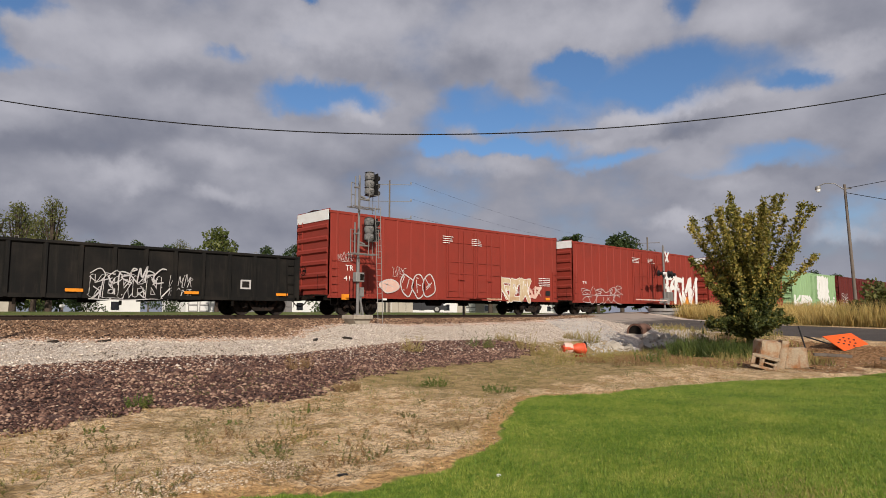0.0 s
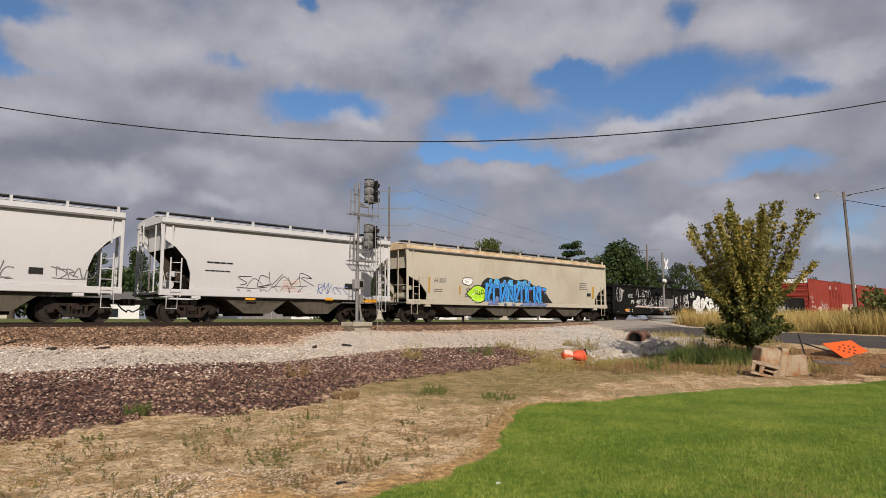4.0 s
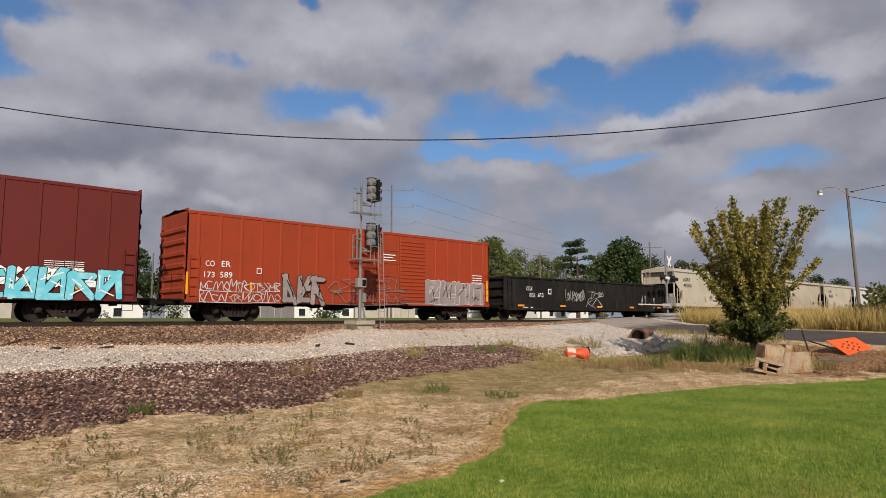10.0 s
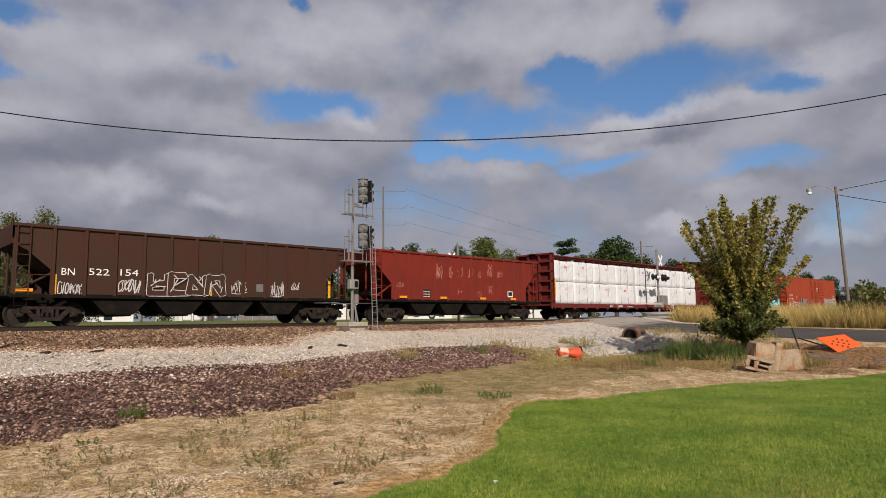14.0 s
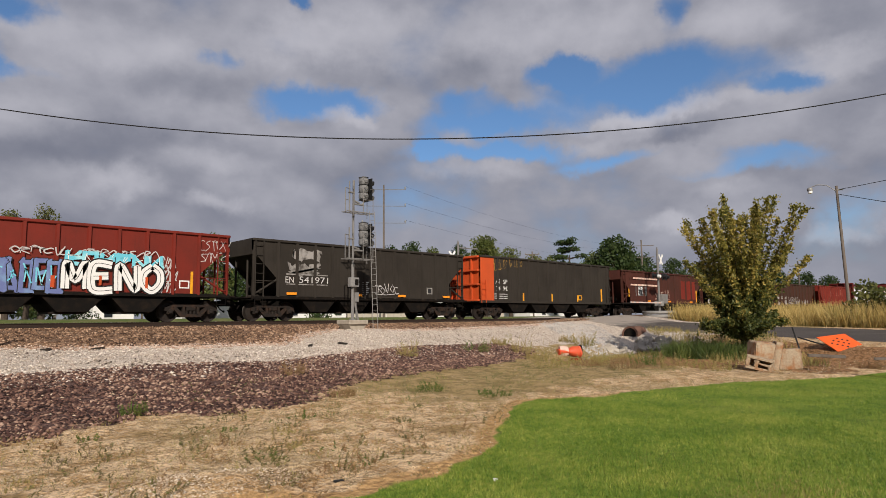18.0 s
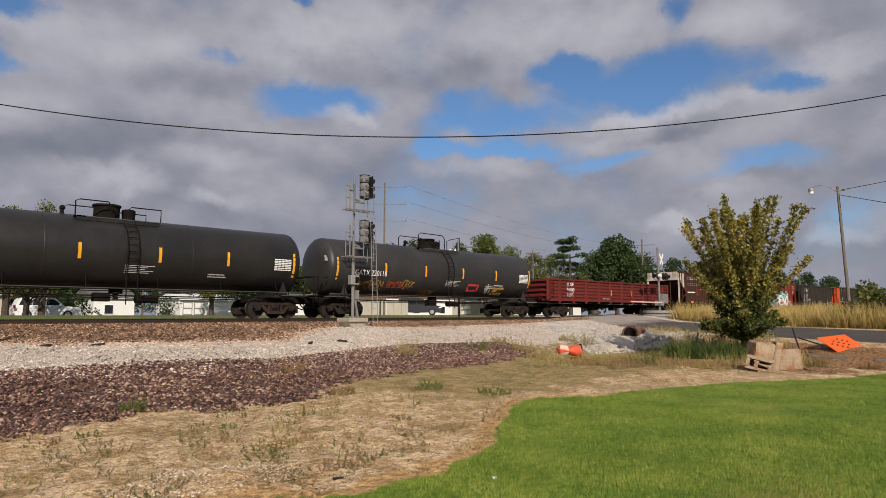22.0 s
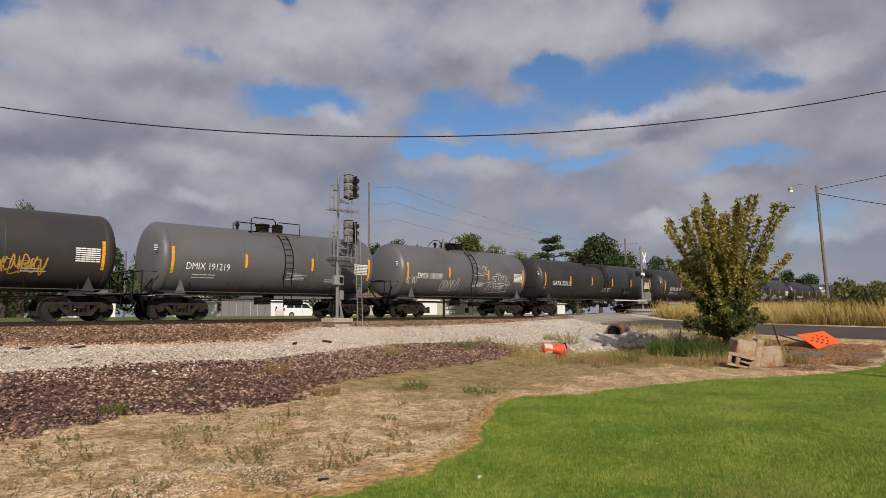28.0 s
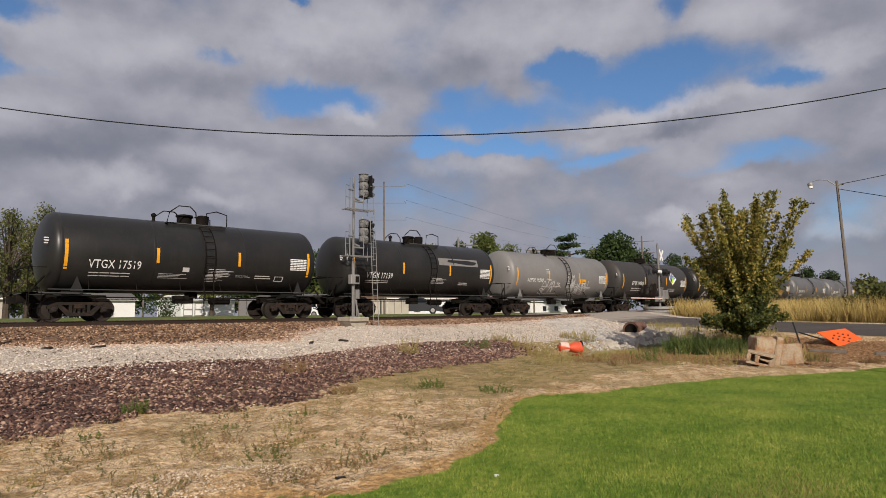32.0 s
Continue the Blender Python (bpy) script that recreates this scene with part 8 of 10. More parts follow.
bars(CAR["ATSF"], -6.02, -4.70, 1.28, 1.68, 3, 3, "pale", PANEL)
scrawl(CAR["ATSF"], -6.21, -5.25, 3.15, 3.92, "gold", 6, 0.02, 130, PANEL)
scrawl(CAR["ATSF"], -5.10, -4.27, 3.28, 3.96, "gold", 6, 0.02, 131, PANEL)
scrawl(CAR["ATSF"], -4.03, -3.24, 3.43, 3.93, "gold", 4, 0.02, 132, PANEL)
patch(CAR["ATSF"], 3.17, 3.64, 1.29, 1.64, "yellow", PANEL)
patch(CAR["ATSF"], 3.24, 3.57, 1.34, 1.59, "ink", PANEL - 0.006)
lettering(CAR["EN"], "EN", -5.20, -4.74, 1.83, 2.12, "pale", PANEL)
lettering(CAR["EN"], "541971", -4.51, -2.85, 1.83, 2.14, "pale", POST)
patch(CAR["EN"], -5.17, -2.82, 2.21, 2.27, "wornwhite", PANEL - 0.006)
patch(CAR["EN"], -5.16, -2.81, 1.73, 1.79, "wornwhite", PANEL - 0.006)
patch(CAR["EN"], -4.76, -3.25, 2.96, 3.48, "wornwhite", PANEL, ragged=0.12, seed=135)
patch(CAR["EN"], -4.98, -3.34, 2.28, 2.76, "wornwhite", PANEL, ragged=0.15, seed=136)
scrawl(CAR["EN"], 0.14, 1.76, 1.38, 1.96, "pale", 4, 0.05, 137, POST)
patch(CAR["EN"], 3.93, 4.36, 1.44, 1.81, "wornwhite", PANEL)
patch(CAR["EN"], 4.01, 4.29, 1.49, 1.76, "ink", PANEL - 0.006)
bars(CAR["EN"], -0.63, -0.20, 1.32, 2.06, 7, 1, "white", PANEL)
piece(CAR["MENO"], -3.20, -1.05, 1.12, 2.36, 3, "mauve", "ink", POST, seed=140, shade="aqua")
fat_word(CAR["MENO"], "MeNO", 0.74, 4.5, 1.26, 2.32, 0.29, "white", "ink", -1.646)
piece(CAR["MENO"], -1.08, 0.71, 1.12, 2.39, 4, "mauve", "ink", POST, seed=141, shade="aqua")
piece(CAR["MENO"], 0.77, 4.43, 2.18, 2.77, 6, "aqua", None, -1.638, seed=142, shade="white")
scrawl(CAR["MENO"], -0.96, 4.15, 2.57, 2.89, "pale", 16, 0.06, 143, -1.637)
scrawl(CAR["MENO"], 6.01, 7.29, 2.60, 3.61, "pale", 9, 0.035, 144, PANEL)
scrawl(CAR["MENO"], 4.28, 4.94, 1.19, 2.76, "pale", 9, 0.06, 145, PANEL)
scrawl(CAR["MENO"], -5.87, -5.33, 2.55, 3.26, "pale", 6, 0.035, 146, PANEL)
bars(CAR["MENO"], -5.08, -3.45, 1.94, 2.45, 2, 3, "white", POST)
patch(CAR["MENO"], 5.66, 5.77, 1.19, 2.15, "yellow", PANEL)
patch(CAR["MENO"], -5.96, -5.83, 1.16, 2.13, "yellow", PANEL)
patch(CAR["MENO"], 5.18, 5.62, 1.42, 1.76, "white", PANEL)
patch(CAR["MENO"], 5.23, 5.56, 1.47, 1.71, "hopred", PANEL - 0.006)
patch(CAR["MENO"], 0.36, 0.50, 1.33, 1.78, "orange", -1.656)
patch(CAR["MENO"], 2.02, 2.12, 1.46, 1.84, "orange", -1.656)
patch(CAR["MENO"], 3.76, 3.87, 1.38, 1.84, "orange", -1.656)
patch(CAR["BN533"], 1.88, 4.43, 3.28, 3.89, "offwhite", PANEL, ragged=0.1, seed=150, label="flaking white emblem band")
patch(CAR["BN533"], 1.51, 4.33, 1.93, 2.49, "offwhite", PANEL, ragged=0.1, seed=151, label="flaking white emblem band")
patch(CAR["BN533"], 2.29, 3.20, 2.90, 3.32, "offwhite", -1.642, ragged=0.1, seed=152, label="flaking white emblem band")
patch(CAR["BN533"], 3.92, 4.52, 2.93, 3.87, "offwhite", -1.642, ragged=0.08, seed=153, label="flaking white emblem band")
patch(CAR["BN533"], 3.73, 4.32, 2.12, 2.84, "offwhite", -1.644, ragged=0.08, seed=154, label="flaking white emblem band")
scrawl(CAR["BN533"], 0.65, 1.25, 1.19, 2.25, "aqua", 7, 0.04, 155, PANEL)
for k in range(10):
    bars(CAR["BN533"], -5.45 + 0.44 * k, -5.24 + 0.44 * k, 3.36, 3.66, 2, 1, "pale" if k % 3 else "wornwhite", POST, fill=0.6, name="worn_letter_bar")
for k in range(8):
    bars(CAR["BN533"], -5.45 + 0.44 * k, -5.26 + 0.44 * k, 2.84, 3.12, 2, 1, "wornwhite", POST, fill=0.5, name="worn_letter_bar")
blob(CAR["BN533"], [(-6.95, 3.92), (-6.4, 3.9), (-5.92, 3.9), (-5.95, 3.2), (-5.95, 2.65), (-6.3, 2.9), (-6.95, 3.5)], "offwhite", PANEL, name="paint_patch", label="rust-stained white corner panel")
patch(CAR["BN533"], -2.2, -1.4, 2.0, 2.75, "hopred", PANEL, ragged=0.15, seed=157)
patch(CAR["BN533"], -3.60, -3.12, 2.03, 2.68, "hopred", PANEL, ragged=0.12, seed=156)
patch(CAR["BN533"], 4.91, 5.41, 1.80, 2.04, "yellow", PANEL)
patch(CAR["BN533"], 4.89, 5.39, 1.30, 1.63, "white", PANEL)
patch(CAR["BN533"], 4.95, 5.12, 1.35, 1.58, "ink", PANEL - 0.006)
patch(CAR["BN533"], 5.17, 5.34, 1.35, 1.59, "ink", PANEL - 0.006)
patch(CAR["BN533"], -0.16, 0.64, 1.26, 1.99, "greyink", PANEL)
bars(CAR["BN533"], -5.50, -3.96, 2.16, 2.49, 1, 6, "white", POST)
lettering(CAR["GON"], "AT", -6.44, -6.17, 2.20, 2.46, "white", -1.645)
lettering(CAR["GON"], "SF", -6.03, -5.59, 2.22, 2.48, "white", -1.645)
lettering(CAR["GON"], "74580", -6.48, -5.53, 1.83, 2.09, "white", -1.645)
scrawl(CAR["GON"], -6.47, -5.62, 1.50, 1.76, "pale", 5, 0.04, 160, -1.645)
bars(CAR["GON"], -1.81, -0.89, 1.36, 1.46, 1, 3, "white", -1.645)
patch(CAR["GON"], -0.65, -0.57, 1.63, 2.09, "yellow", -1.65)
patch(CAR["GON"], 2.26, 2.34, 1.63, 2.12, "yellow", -1.65)
lettering(CAR["T1"], "GATX 220118", -6.64, -4.52, 2.25, 2.54, "white", -0.006, LT)
scrawl(CAR["T1"], -3.46, -2.40, 1.65, 2.09, "gold", 4, 0.05, 170, -0.006, LT)
scrawl(CAR["T1"], -1.79, -0.53, 1.26, 1.59, "gold", 7, 0.03, 171, -0.006, LT)
patch(CAR["T1"], 2.00, 2.98, 1.60, 2.04, "redprint", -0.006, LT, ragged=0.03)
scrawl(CAR["T1"], 3.66, 4.20, 1.47, 2.10, "pale", 3, 0.05, 172, -0.006, LT)
piece(CAR["T1"], 4.35, 5.42, 1.41, 1.96, 2, "gold", None, -0.006, LT, seed=173)
bars(CAR["T1"], 4.34, 5.57, 1.85, 2.14, 2, 1, "white", -0.006, LT)
scrawl(CAR["T1"], -6.53, -4.69, 1.55, 1.99, "gold", 7, 0.04, 174, -0.006, LT)
scrawl(CAR["T1"], -4.58, -3.31, 1.69, 2.08, "orange", 5, 0.04, 175, -0.006, LT)
lettering(CAR["T2"], "TILX", -6.46, -5.66, 2.45, 2.73, "white", -0.006, LT)
lettering(CAR["T2"], "250820", -5.51, -4.38, 2.48, 2.75, "white", -0.006, LT)
bars(CAR["T2"], -6.52, -4.77, 2.00, 2.31, 2, 3, "pale", -0.006, LT)
patch(CAR["T3"], 3.93, 4.33, 2.98, 3.62, "white", -0.006, LT, ragged=0.04, label="white emblem block")
patch(CAR["T3"], 4.51, 5.24, 3.02, 3.71, "white", -0.006, LT, ragged=0.04, label="white emblem block")
patch(CAR["T3"], 5.42, 6.18, 3.13, 3.72, "white", -0.006, LT, ragged=0.04, label="white emblem block")
patch(CAR["T3"], 4.18, 4.47, 3.35, 3.67, "white", -0.006, LT, ragged=0.03, label="white emblem block")
lettering(CAR["T3"], "REFINED", 4.47, 6.00, 2.52, 2.85, "gold", -0.006, LT, bold=0.02, lean=0.08)
lettering(CAR["T3"], "OIL", 6.15, 6.77, 2.55, 2.83, "gold", -0.006, LT, bold=0.02, lean=0.08)
lettering(CAR["T3"], "SHPX 207436", -6.54, -4.11, 2.01, 2.29, "white", -0.006, LT)
patch(CAR["T3"], 5.52, 6.09, 1.67, 2.01, "pale", -0.006, LT)
patch(CAR["T3"], 5.57, 6.04, 1.71, 1.97, "tank", -0.01, LT)
lettering(CAR["T4"], "GATX 220256", -6.82, -4.64, 2.24, 2.52, "white", -0.006, LT)
scrawl(CAR["T4"], -1.40, 0.23, 1.45, 2.41, "pale", 7, 0.05, 180, -0.006, LT)
scrawl(CAR["T4"], 2.05, 3.25, 1.65, 2.37, "pale", 5, 0.05, 181, -0.006, LT)
scrawl(CAR["T4"], -4.73, -3.99, 1.77, 2.22, "pale", 5, 0.04, 182, -0.006, LT)
scrawl(CAR["T4"], -1.24, 0.35, 1.36, 2.43, "pale", 10, 0.06, 183, -0.006, LT)
scrawl(CAR["T4"], 2.25, 3.33, 1.46, 2.33, "pale", 8, 0.05, 184, -0.006, LT)
scrawl(CAR["T4"], 5.30, 6.48, 1.41, 2.10, "pale", 7, 0.04, 185, -0.006, LT)
bars(CAR["T4"], 4.68, 5.91, 1.93, 2.20, 2, 1, "white", -0.006, LT)
lettering(CAR["T5"], "GATX 220134", -6.79, -4.55, 2.21, 2.52, "white", -0.006, LT)
bars(CAR["T5"], -6.81, -5.01, 1.90, 2.12, 2, 3, "pale", -0.006, LT)
bars(CAR["T5"], 4.41, 6.22, 1.86, 2.19, 2, 1, "white", -0.006, LT)
lettering(CAR["T6"], "GATX 220123", -6.86, -4.51, 2.24, 2.55, "white", -0.006, LT)
lettering(CAR["T7"], "DMIX 190397", -4.52, -2.49, 2.27, 2.60, "white", -0.006, ST)
scrawl(CAR["T7"], -5.31, -4.51, 1.94, 2.41, "pale", 4, 0.05, 190, -0.006, ST)
scrawl(CAR["T7"], -2.56, -1.08, 1.63, 2.31, "pale", 5, 0.05, 191, -0.006, ST)
scrawl(CAR["T7"], 1.66, 3.84, 1.61, 2.78, "pale", 10, 0.05, 192, -0.006, ST)
scrawl(CAR["T7"], 0.21, 1.57, 2.65, 3.38, "pale", 4, 0.05, 193, -0.006, ST)
lettering(CAR["T8"], "DMIX 191219", -4.69, -2.69, 2.20, 2.50, "white", -0.006, ST)
bars(CAR["T8"], -4.40, -3.30, 1.84, 2.09, 2, 3, "pale", -0.006, ST)
lettering(CAR["T9"], "ADMX 16845", -4.38, -2.71, 2.32, 2.61, "white", -0.006, ST)
scrawl(CAR["T9"], 0.22, 3.28, 1.82, 2.43, "gold", 9, 0.06, 195, -0.006, ST)
scrawl(CAR["T9"], 1.87, 3.20, 1.89, 2.42, "gold", 8, 0.07, 196, -0.006, ST)
bars(CAR["T9"], -4.25, -2.82, 1.80, 2.11, 3, 2, "pale", -0.006, ST)
lettering(CAR["T10"], "TILX 170986", -4.24, -2.30, 2.18, 2.51, "white", -0.006, ST)
scrawl(CAR["T10"], 0.42, 2.16, 2.01, 2.44, "pale", 8, 0.05, 198, -0.006, ST)
scrawl(CAR["T10"], 2.39, 3.55, 2.06, 2.57, "pale", 6, 0.05, 199, -0.006, ST)
scrawl(CAR["T10"], -4.23, -2.95, 1.48, 1.92, "pale", 7, 0.06, 200, -0.006, ST)
patch(CAR["T10"], -2.04, -1.78, 2.23, 2.51, "pale", -0.006, ST)
patch(CAR["T10"], -2.01, -1.81, 2.26, 2.47, "tank", -0.01, ST)
lettering(CAR["T11"], "DMIX 190333", -3.96, -2.19, 2.29, 2.59, "white", -0.006, ST)
bars(CAR["T11"], -4.00, -2.42, 1.84, 2.15, 2, 3, "pale", -0.006, ST)
for pts_, mat_, off_ in (([(2.1, 2.95), (2.8, 3.55), (3.45, 2.95), (2.8, 2.4)], "white", -0.02), ([(2.2, 2.95), (2.8, 3.47), (3.36, 2.95), (2.8, 2.95)], "mauve", -0.024), ([(2.55, 2.6), (2.65, 2.95), (3.0, 3.2), (2.95, 2.8), (2.8, 2.62)], "lime", -0.028)):
    d_ = on_side(off_, ST)
    fine_ = [(Vector(pts_[i]).lerp(Vector(pts_[(i + 1) % len(pts_)]), q / 4)) for i in range(len(pts_)) for q in range(4)]
    part("emblem", G().add([(v.x, d_(v.y), v.y) for v in fine_], [tuple(range(len(fine_)))]), mat_, CAR["T11"], "white, blue and green leaf emblem")
bars(CAR["T11"], 2.05, 3.41, 1.99, 2.32, 1, 3, "greypaint", -0.006, ST)
scrawl(CAR["T11"], -1.13, -0.44, 1.62, 2.19, "greypaint", 5, 0.03, 206, -0.006, ST)
lettering(CAR["T12"], "ADMX 19210", -4.25, -2.54, 2.22, 2.47, "white", -0.006, ST)
scrawl(CAR["T12"], -2.57, -0.50, 1.46, 2.41, "pale", 9, 0.09, 207, -0.006, ST)
scrawl(CAR["T12"], 0.77, 2.84, 1.42, 2.31, "pale", 9, 0.07, 208, -0.006, ST)
scrawl(CAR["T12"], 0.13, 1.10, 2.36, 2.97, "pale", 5, 0.05, 209, -0.006, ST)
patch(CAR["T12"], 1.77, 2.60, 2.19, 2.53, "yellow", -0.006, ST)
bars(CAR["T12"], -2.23, -1.80, 2.85, 3.22, 3, 1, "pale", -0.006, ST)
lettering(CAR["T13"], "VTGX 17139", -4.44, -2.66, 2.08, 2.38, "white", -0.006, ST)
patch(CAR["T13"], 0.80, 4.11, 2.98, 3.41, "greypaint", -0.006, ST, label="long pale band on the tank")
bars(CAR["T13"], -4.45, -2.85, 1.84, 2.03, 2, 3, "pale", -0.006, ST)
lettering(CAR["T14"], "VTGX 17519", -4.51, -2.55, 2.08, 2.41, "white", -0.006, ST)
bars(CAR["T14"], -4.46, -2.90, 1.77, 2.00, 2, 4, "pale", -0.006, ST)
bars(CAR["T14"], -1.81, -0.57, 1.76, 1.99, 4, 1, "pale", -0.006, ST)
patch(CAR["T14"], -0.83, -0.55, 2.04, 2.23, "pale", -0.006, ST)
bars(CAR["T14"], 0.20, 1.04, 1.67, 1.99, 5, 1, "pale", -0.006, ST)
patch(CAR["T14"], 3.57, 4.03, 1.74, 1.98, "pale", -0.006, ST)
patch(CAR["T14"], 3.61, 3.98, 1.78, 1.95, "tank", -0.01, ST)
bars(CAR["T14"], 1.60, 2.36, 1.90, 2.00, 2, 1, "pale", -0.006, ST)


# ---- things beside the track ----
def spot(az, dist, z=None):
    """A place at an azimuth from the camera (degrees from the track's direction) and a distance."""
    x, y = dist * math.cos(radians(az)), dist * math.sin(radians(az))
    return Vector((x, y, float(ground_z(x, y)) if z is None else z))


def signal_mast():
    x, y = 17.35, 24.35
    z = float(ground_z(x, y))
    th = thing("signal_mast", "grey steel railway signal mast with two heads, ladder and platforms", "railway signal", pose(x, y, z))
    base = G().box(-0.52, 0.52, -0.52, 0.52, 0.22, 0.42, 0.03)
    base.prism([(-0.5, 0.22), (0.5, 0.22), (0.22, -0.15), (-0.22, -0.15)], "y", -0.4, 0.4)
    part("footing", base, "concrete", th, "chamfered concrete footing")
    top = 8.05 - z
    part("mast", G(True).tube([(0, 0, 0.42), (0, 0, 3.0)], 0.075, 12).tube([(0, 0, 2.95), (0.03, 0, top)], 0.056, 10).tube([(0, 0, 0.42), (0, 0, 0.48)], 0.17, 12), "greypaint", th)
    part("brace", G(True).tube([(0.32, 0.0, 0.42), (0.06, 0, 1.45)], 0.045, 8), "greypaint", th)
    part("brace", G(True).tube([(-0.2, -0.25, 0.42), (-0.03, 0, 1.6)], 0.04, 8), "greypaint", th)
    jb = part("junction_box", G().box(0.08, 0.28, -0.12, 0.08, 1.25, 1.68, 0.015), "greypaint", th)
    rb = part("relay_box", G().box(-0.24, 0.22, -0.2, 0.06, 1.93, 2.36, 0.015), "galv", th, "pale square relay box on the mast")
    part("relay_cover", G().box(-0.02, 0.18, -0.225, -0.2, 2.0, 2.28, 0.01), "under", rb)
    part("conduit", G().tube([(0.18, -0.02, 0.4), (0.18, -0.02, 1.25)], 0.025, 6), "greypaint", jb)
    housing = material("weathered_cast_housing", (0.17, 0.17, 0.17), 0.7, scale=9, second=(0.05, 0.05, 0.05), amount=0.9, fine=30, bump=0.3)
    for zc in (7.72 - z, 5.55 - z):
        hx = 0.6
        prof = [(0.0, zc - 0.6), (0.1, zc - 0.59), (0.17, zc - 0.53), (0.205, zc - 0.42)]
        for k in (-0.36, 0.0, 0.36):
            prof += [(0.215, zc + k - 0.13), (0.232, zc + k - 0.05), (0.232, zc + k + 0.05), (0.215, zc + k + 0.13), (0.19, zc + k + 0.18)]
        prof += [(0.15, zc + 0.55), (0.09, zc + 0.6), (0.0, zc + 0.61)]
        head = part("signal_head", G(True).lathe(prof, "z", (hx, 0, 0), 18), housing, th, "rounded three-lamp cast housing")
        for k in range(4):
            zz = zc - 0.54 + k * 0.36
            part("fin", G(True).lathe([(0.2, zz - 0.008), (0.25, zz), (0.2, zz + 0.008)], "z", (hx, 0, 0), 16), "greypaint" if k % 2 else "signalblack", head)
        for k in (-0.36, 0.0, 0.36):
            part("lamp_cover", G(True).tube([(hx - 0.03, -0.2, zc + k), (hx - 0.03, -0.255, zc + k)], 0.085, 12), housing, head)
            part("latch", G().box(hx - 0.09, hx + 0.03, -0.275, -0.25, zc + k + 0.02, zc + k + 0.07, 0.005), "galv", head)
            part("hood", G(True).tube([(hx + 0.3, 0, zc + k), (hx + 0.55, 0, zc + k - 0.03)], 0.12, 14), "signalblack", head)
        part("backboard", G().box(hx + 0.24, hx + 0.27, -0.34, 0.34, zc - 0.58, zc + 0.5, 0.01), "signalblack", head, "matt black background board")
        part("head_bracket", G().tube([(0, 0, zc - 0.78), (hx, 0, zc - 0.78), (hx, 0, zc - 0.55)], 0.045, 8).tube([(0, 0, zc - 0.62), (hx - 0.25, 0, zc - 0.72)], 0.05, 8), "greypaint", th)
        pz = zc - 1.18
        pl = part("platform", G().box(-0.55, 0.95, -0.36, -0.31, pz - 0.04, pz).box(-0.55, 0.95, 0.1, 0.15, pz - 0.04, pz), "greypaint", th, "small open steel platform")
        for k in range(8):
            part("grating_bar", G().box(-0.52 + k * 0.2, -0.485 + k * 0.2, -0.31, 0.1, pz - 0.035, pz - 0.01), "greypaint", pl)
        for px, py in ((-0.2, -0.34), (0.9, -0.34), (0.9, 0.13)):
            part("rail_post", G().tube([(px, py, pz - 0.2), (px, py, pz + 1.15)], 0.017, 5), "greypaint", pl)
        part("guard_rail", G().tube([(-0.2, -0.34, pz + 1.15), (-0.03, 0, pz + 1.15)], 0.015, 5), "greypaint", pl)
        part("guard_rail", G().tube([(0.9, 0.13, pz + 1.12), (0.9, -0.34, pz + 1.12), (0.7, -0.4, pz + 1.12)], 0.015, 5), "greypaint", pl)
        part("pipe", G(True).tube([(-0.19, 0.02, pz), (-0.19, 0.02, pz + 1.45)], 0.035, 8), "greypaint", pl)
        part("pipe", G(True).tube([(-0.5, -0.1, pz - 0.05), (-0.5, -0.1, pz + 1.1)], 0.022, 6), "greypaint", pl)
        part("pipe", G(True).tube([(0.32, -0.36, pz), (0.32, -0.36, pz + 1.2)], 0.018, 6), "greypaint", pl)
        part("guard_rail", G().tube([(-0.5, -0.1, pz + 1.1), (-0.19, 0.02, pz + 1.1)], 0.018, 5), "greypaint", pl)
        part("guard_rail", G().tube([(-0.5, -0.1, pz + 0.55), (-0.19, 0.02, pz + 0.55)], 0.018, 5), "greypaint", pl)
        part("guard_rail", G().tube([(0.32, -0.36, pz + 0.6), (0.9, -0.34, pz + 0.6)], 0.015, 5), "greypaint", pl)
        part("clamp", G().box(-0.24, 0.07, -0.06, 0.08, pz + 0.9, pz + 0.96, 0.01), "greypaint", pl)
    lad = part("ladder", G().tube([(0.72, -0.62, -0.15), (0.62, -0.45, 6.6 - z)], 0.016, 5).tube([(1.0, -0.62, -0.35), (0.9, -0.45, 6.6 - z)], 0.016, 5), "galv", th, "thin steel access ladder")
    for k in range(19):
        t = (k + 1.5) / 20
        zz = -0.15 + (6.75 - z) * t
        part("rung", G().tube([(0.72 - 0.1 * t, -0.62 + 0.17 * t, zz), (1.0 - 0.1 * t, -0.62 + 0.17 * t, zz)], 0.009, 4), "galv", lad)


signal_mast()


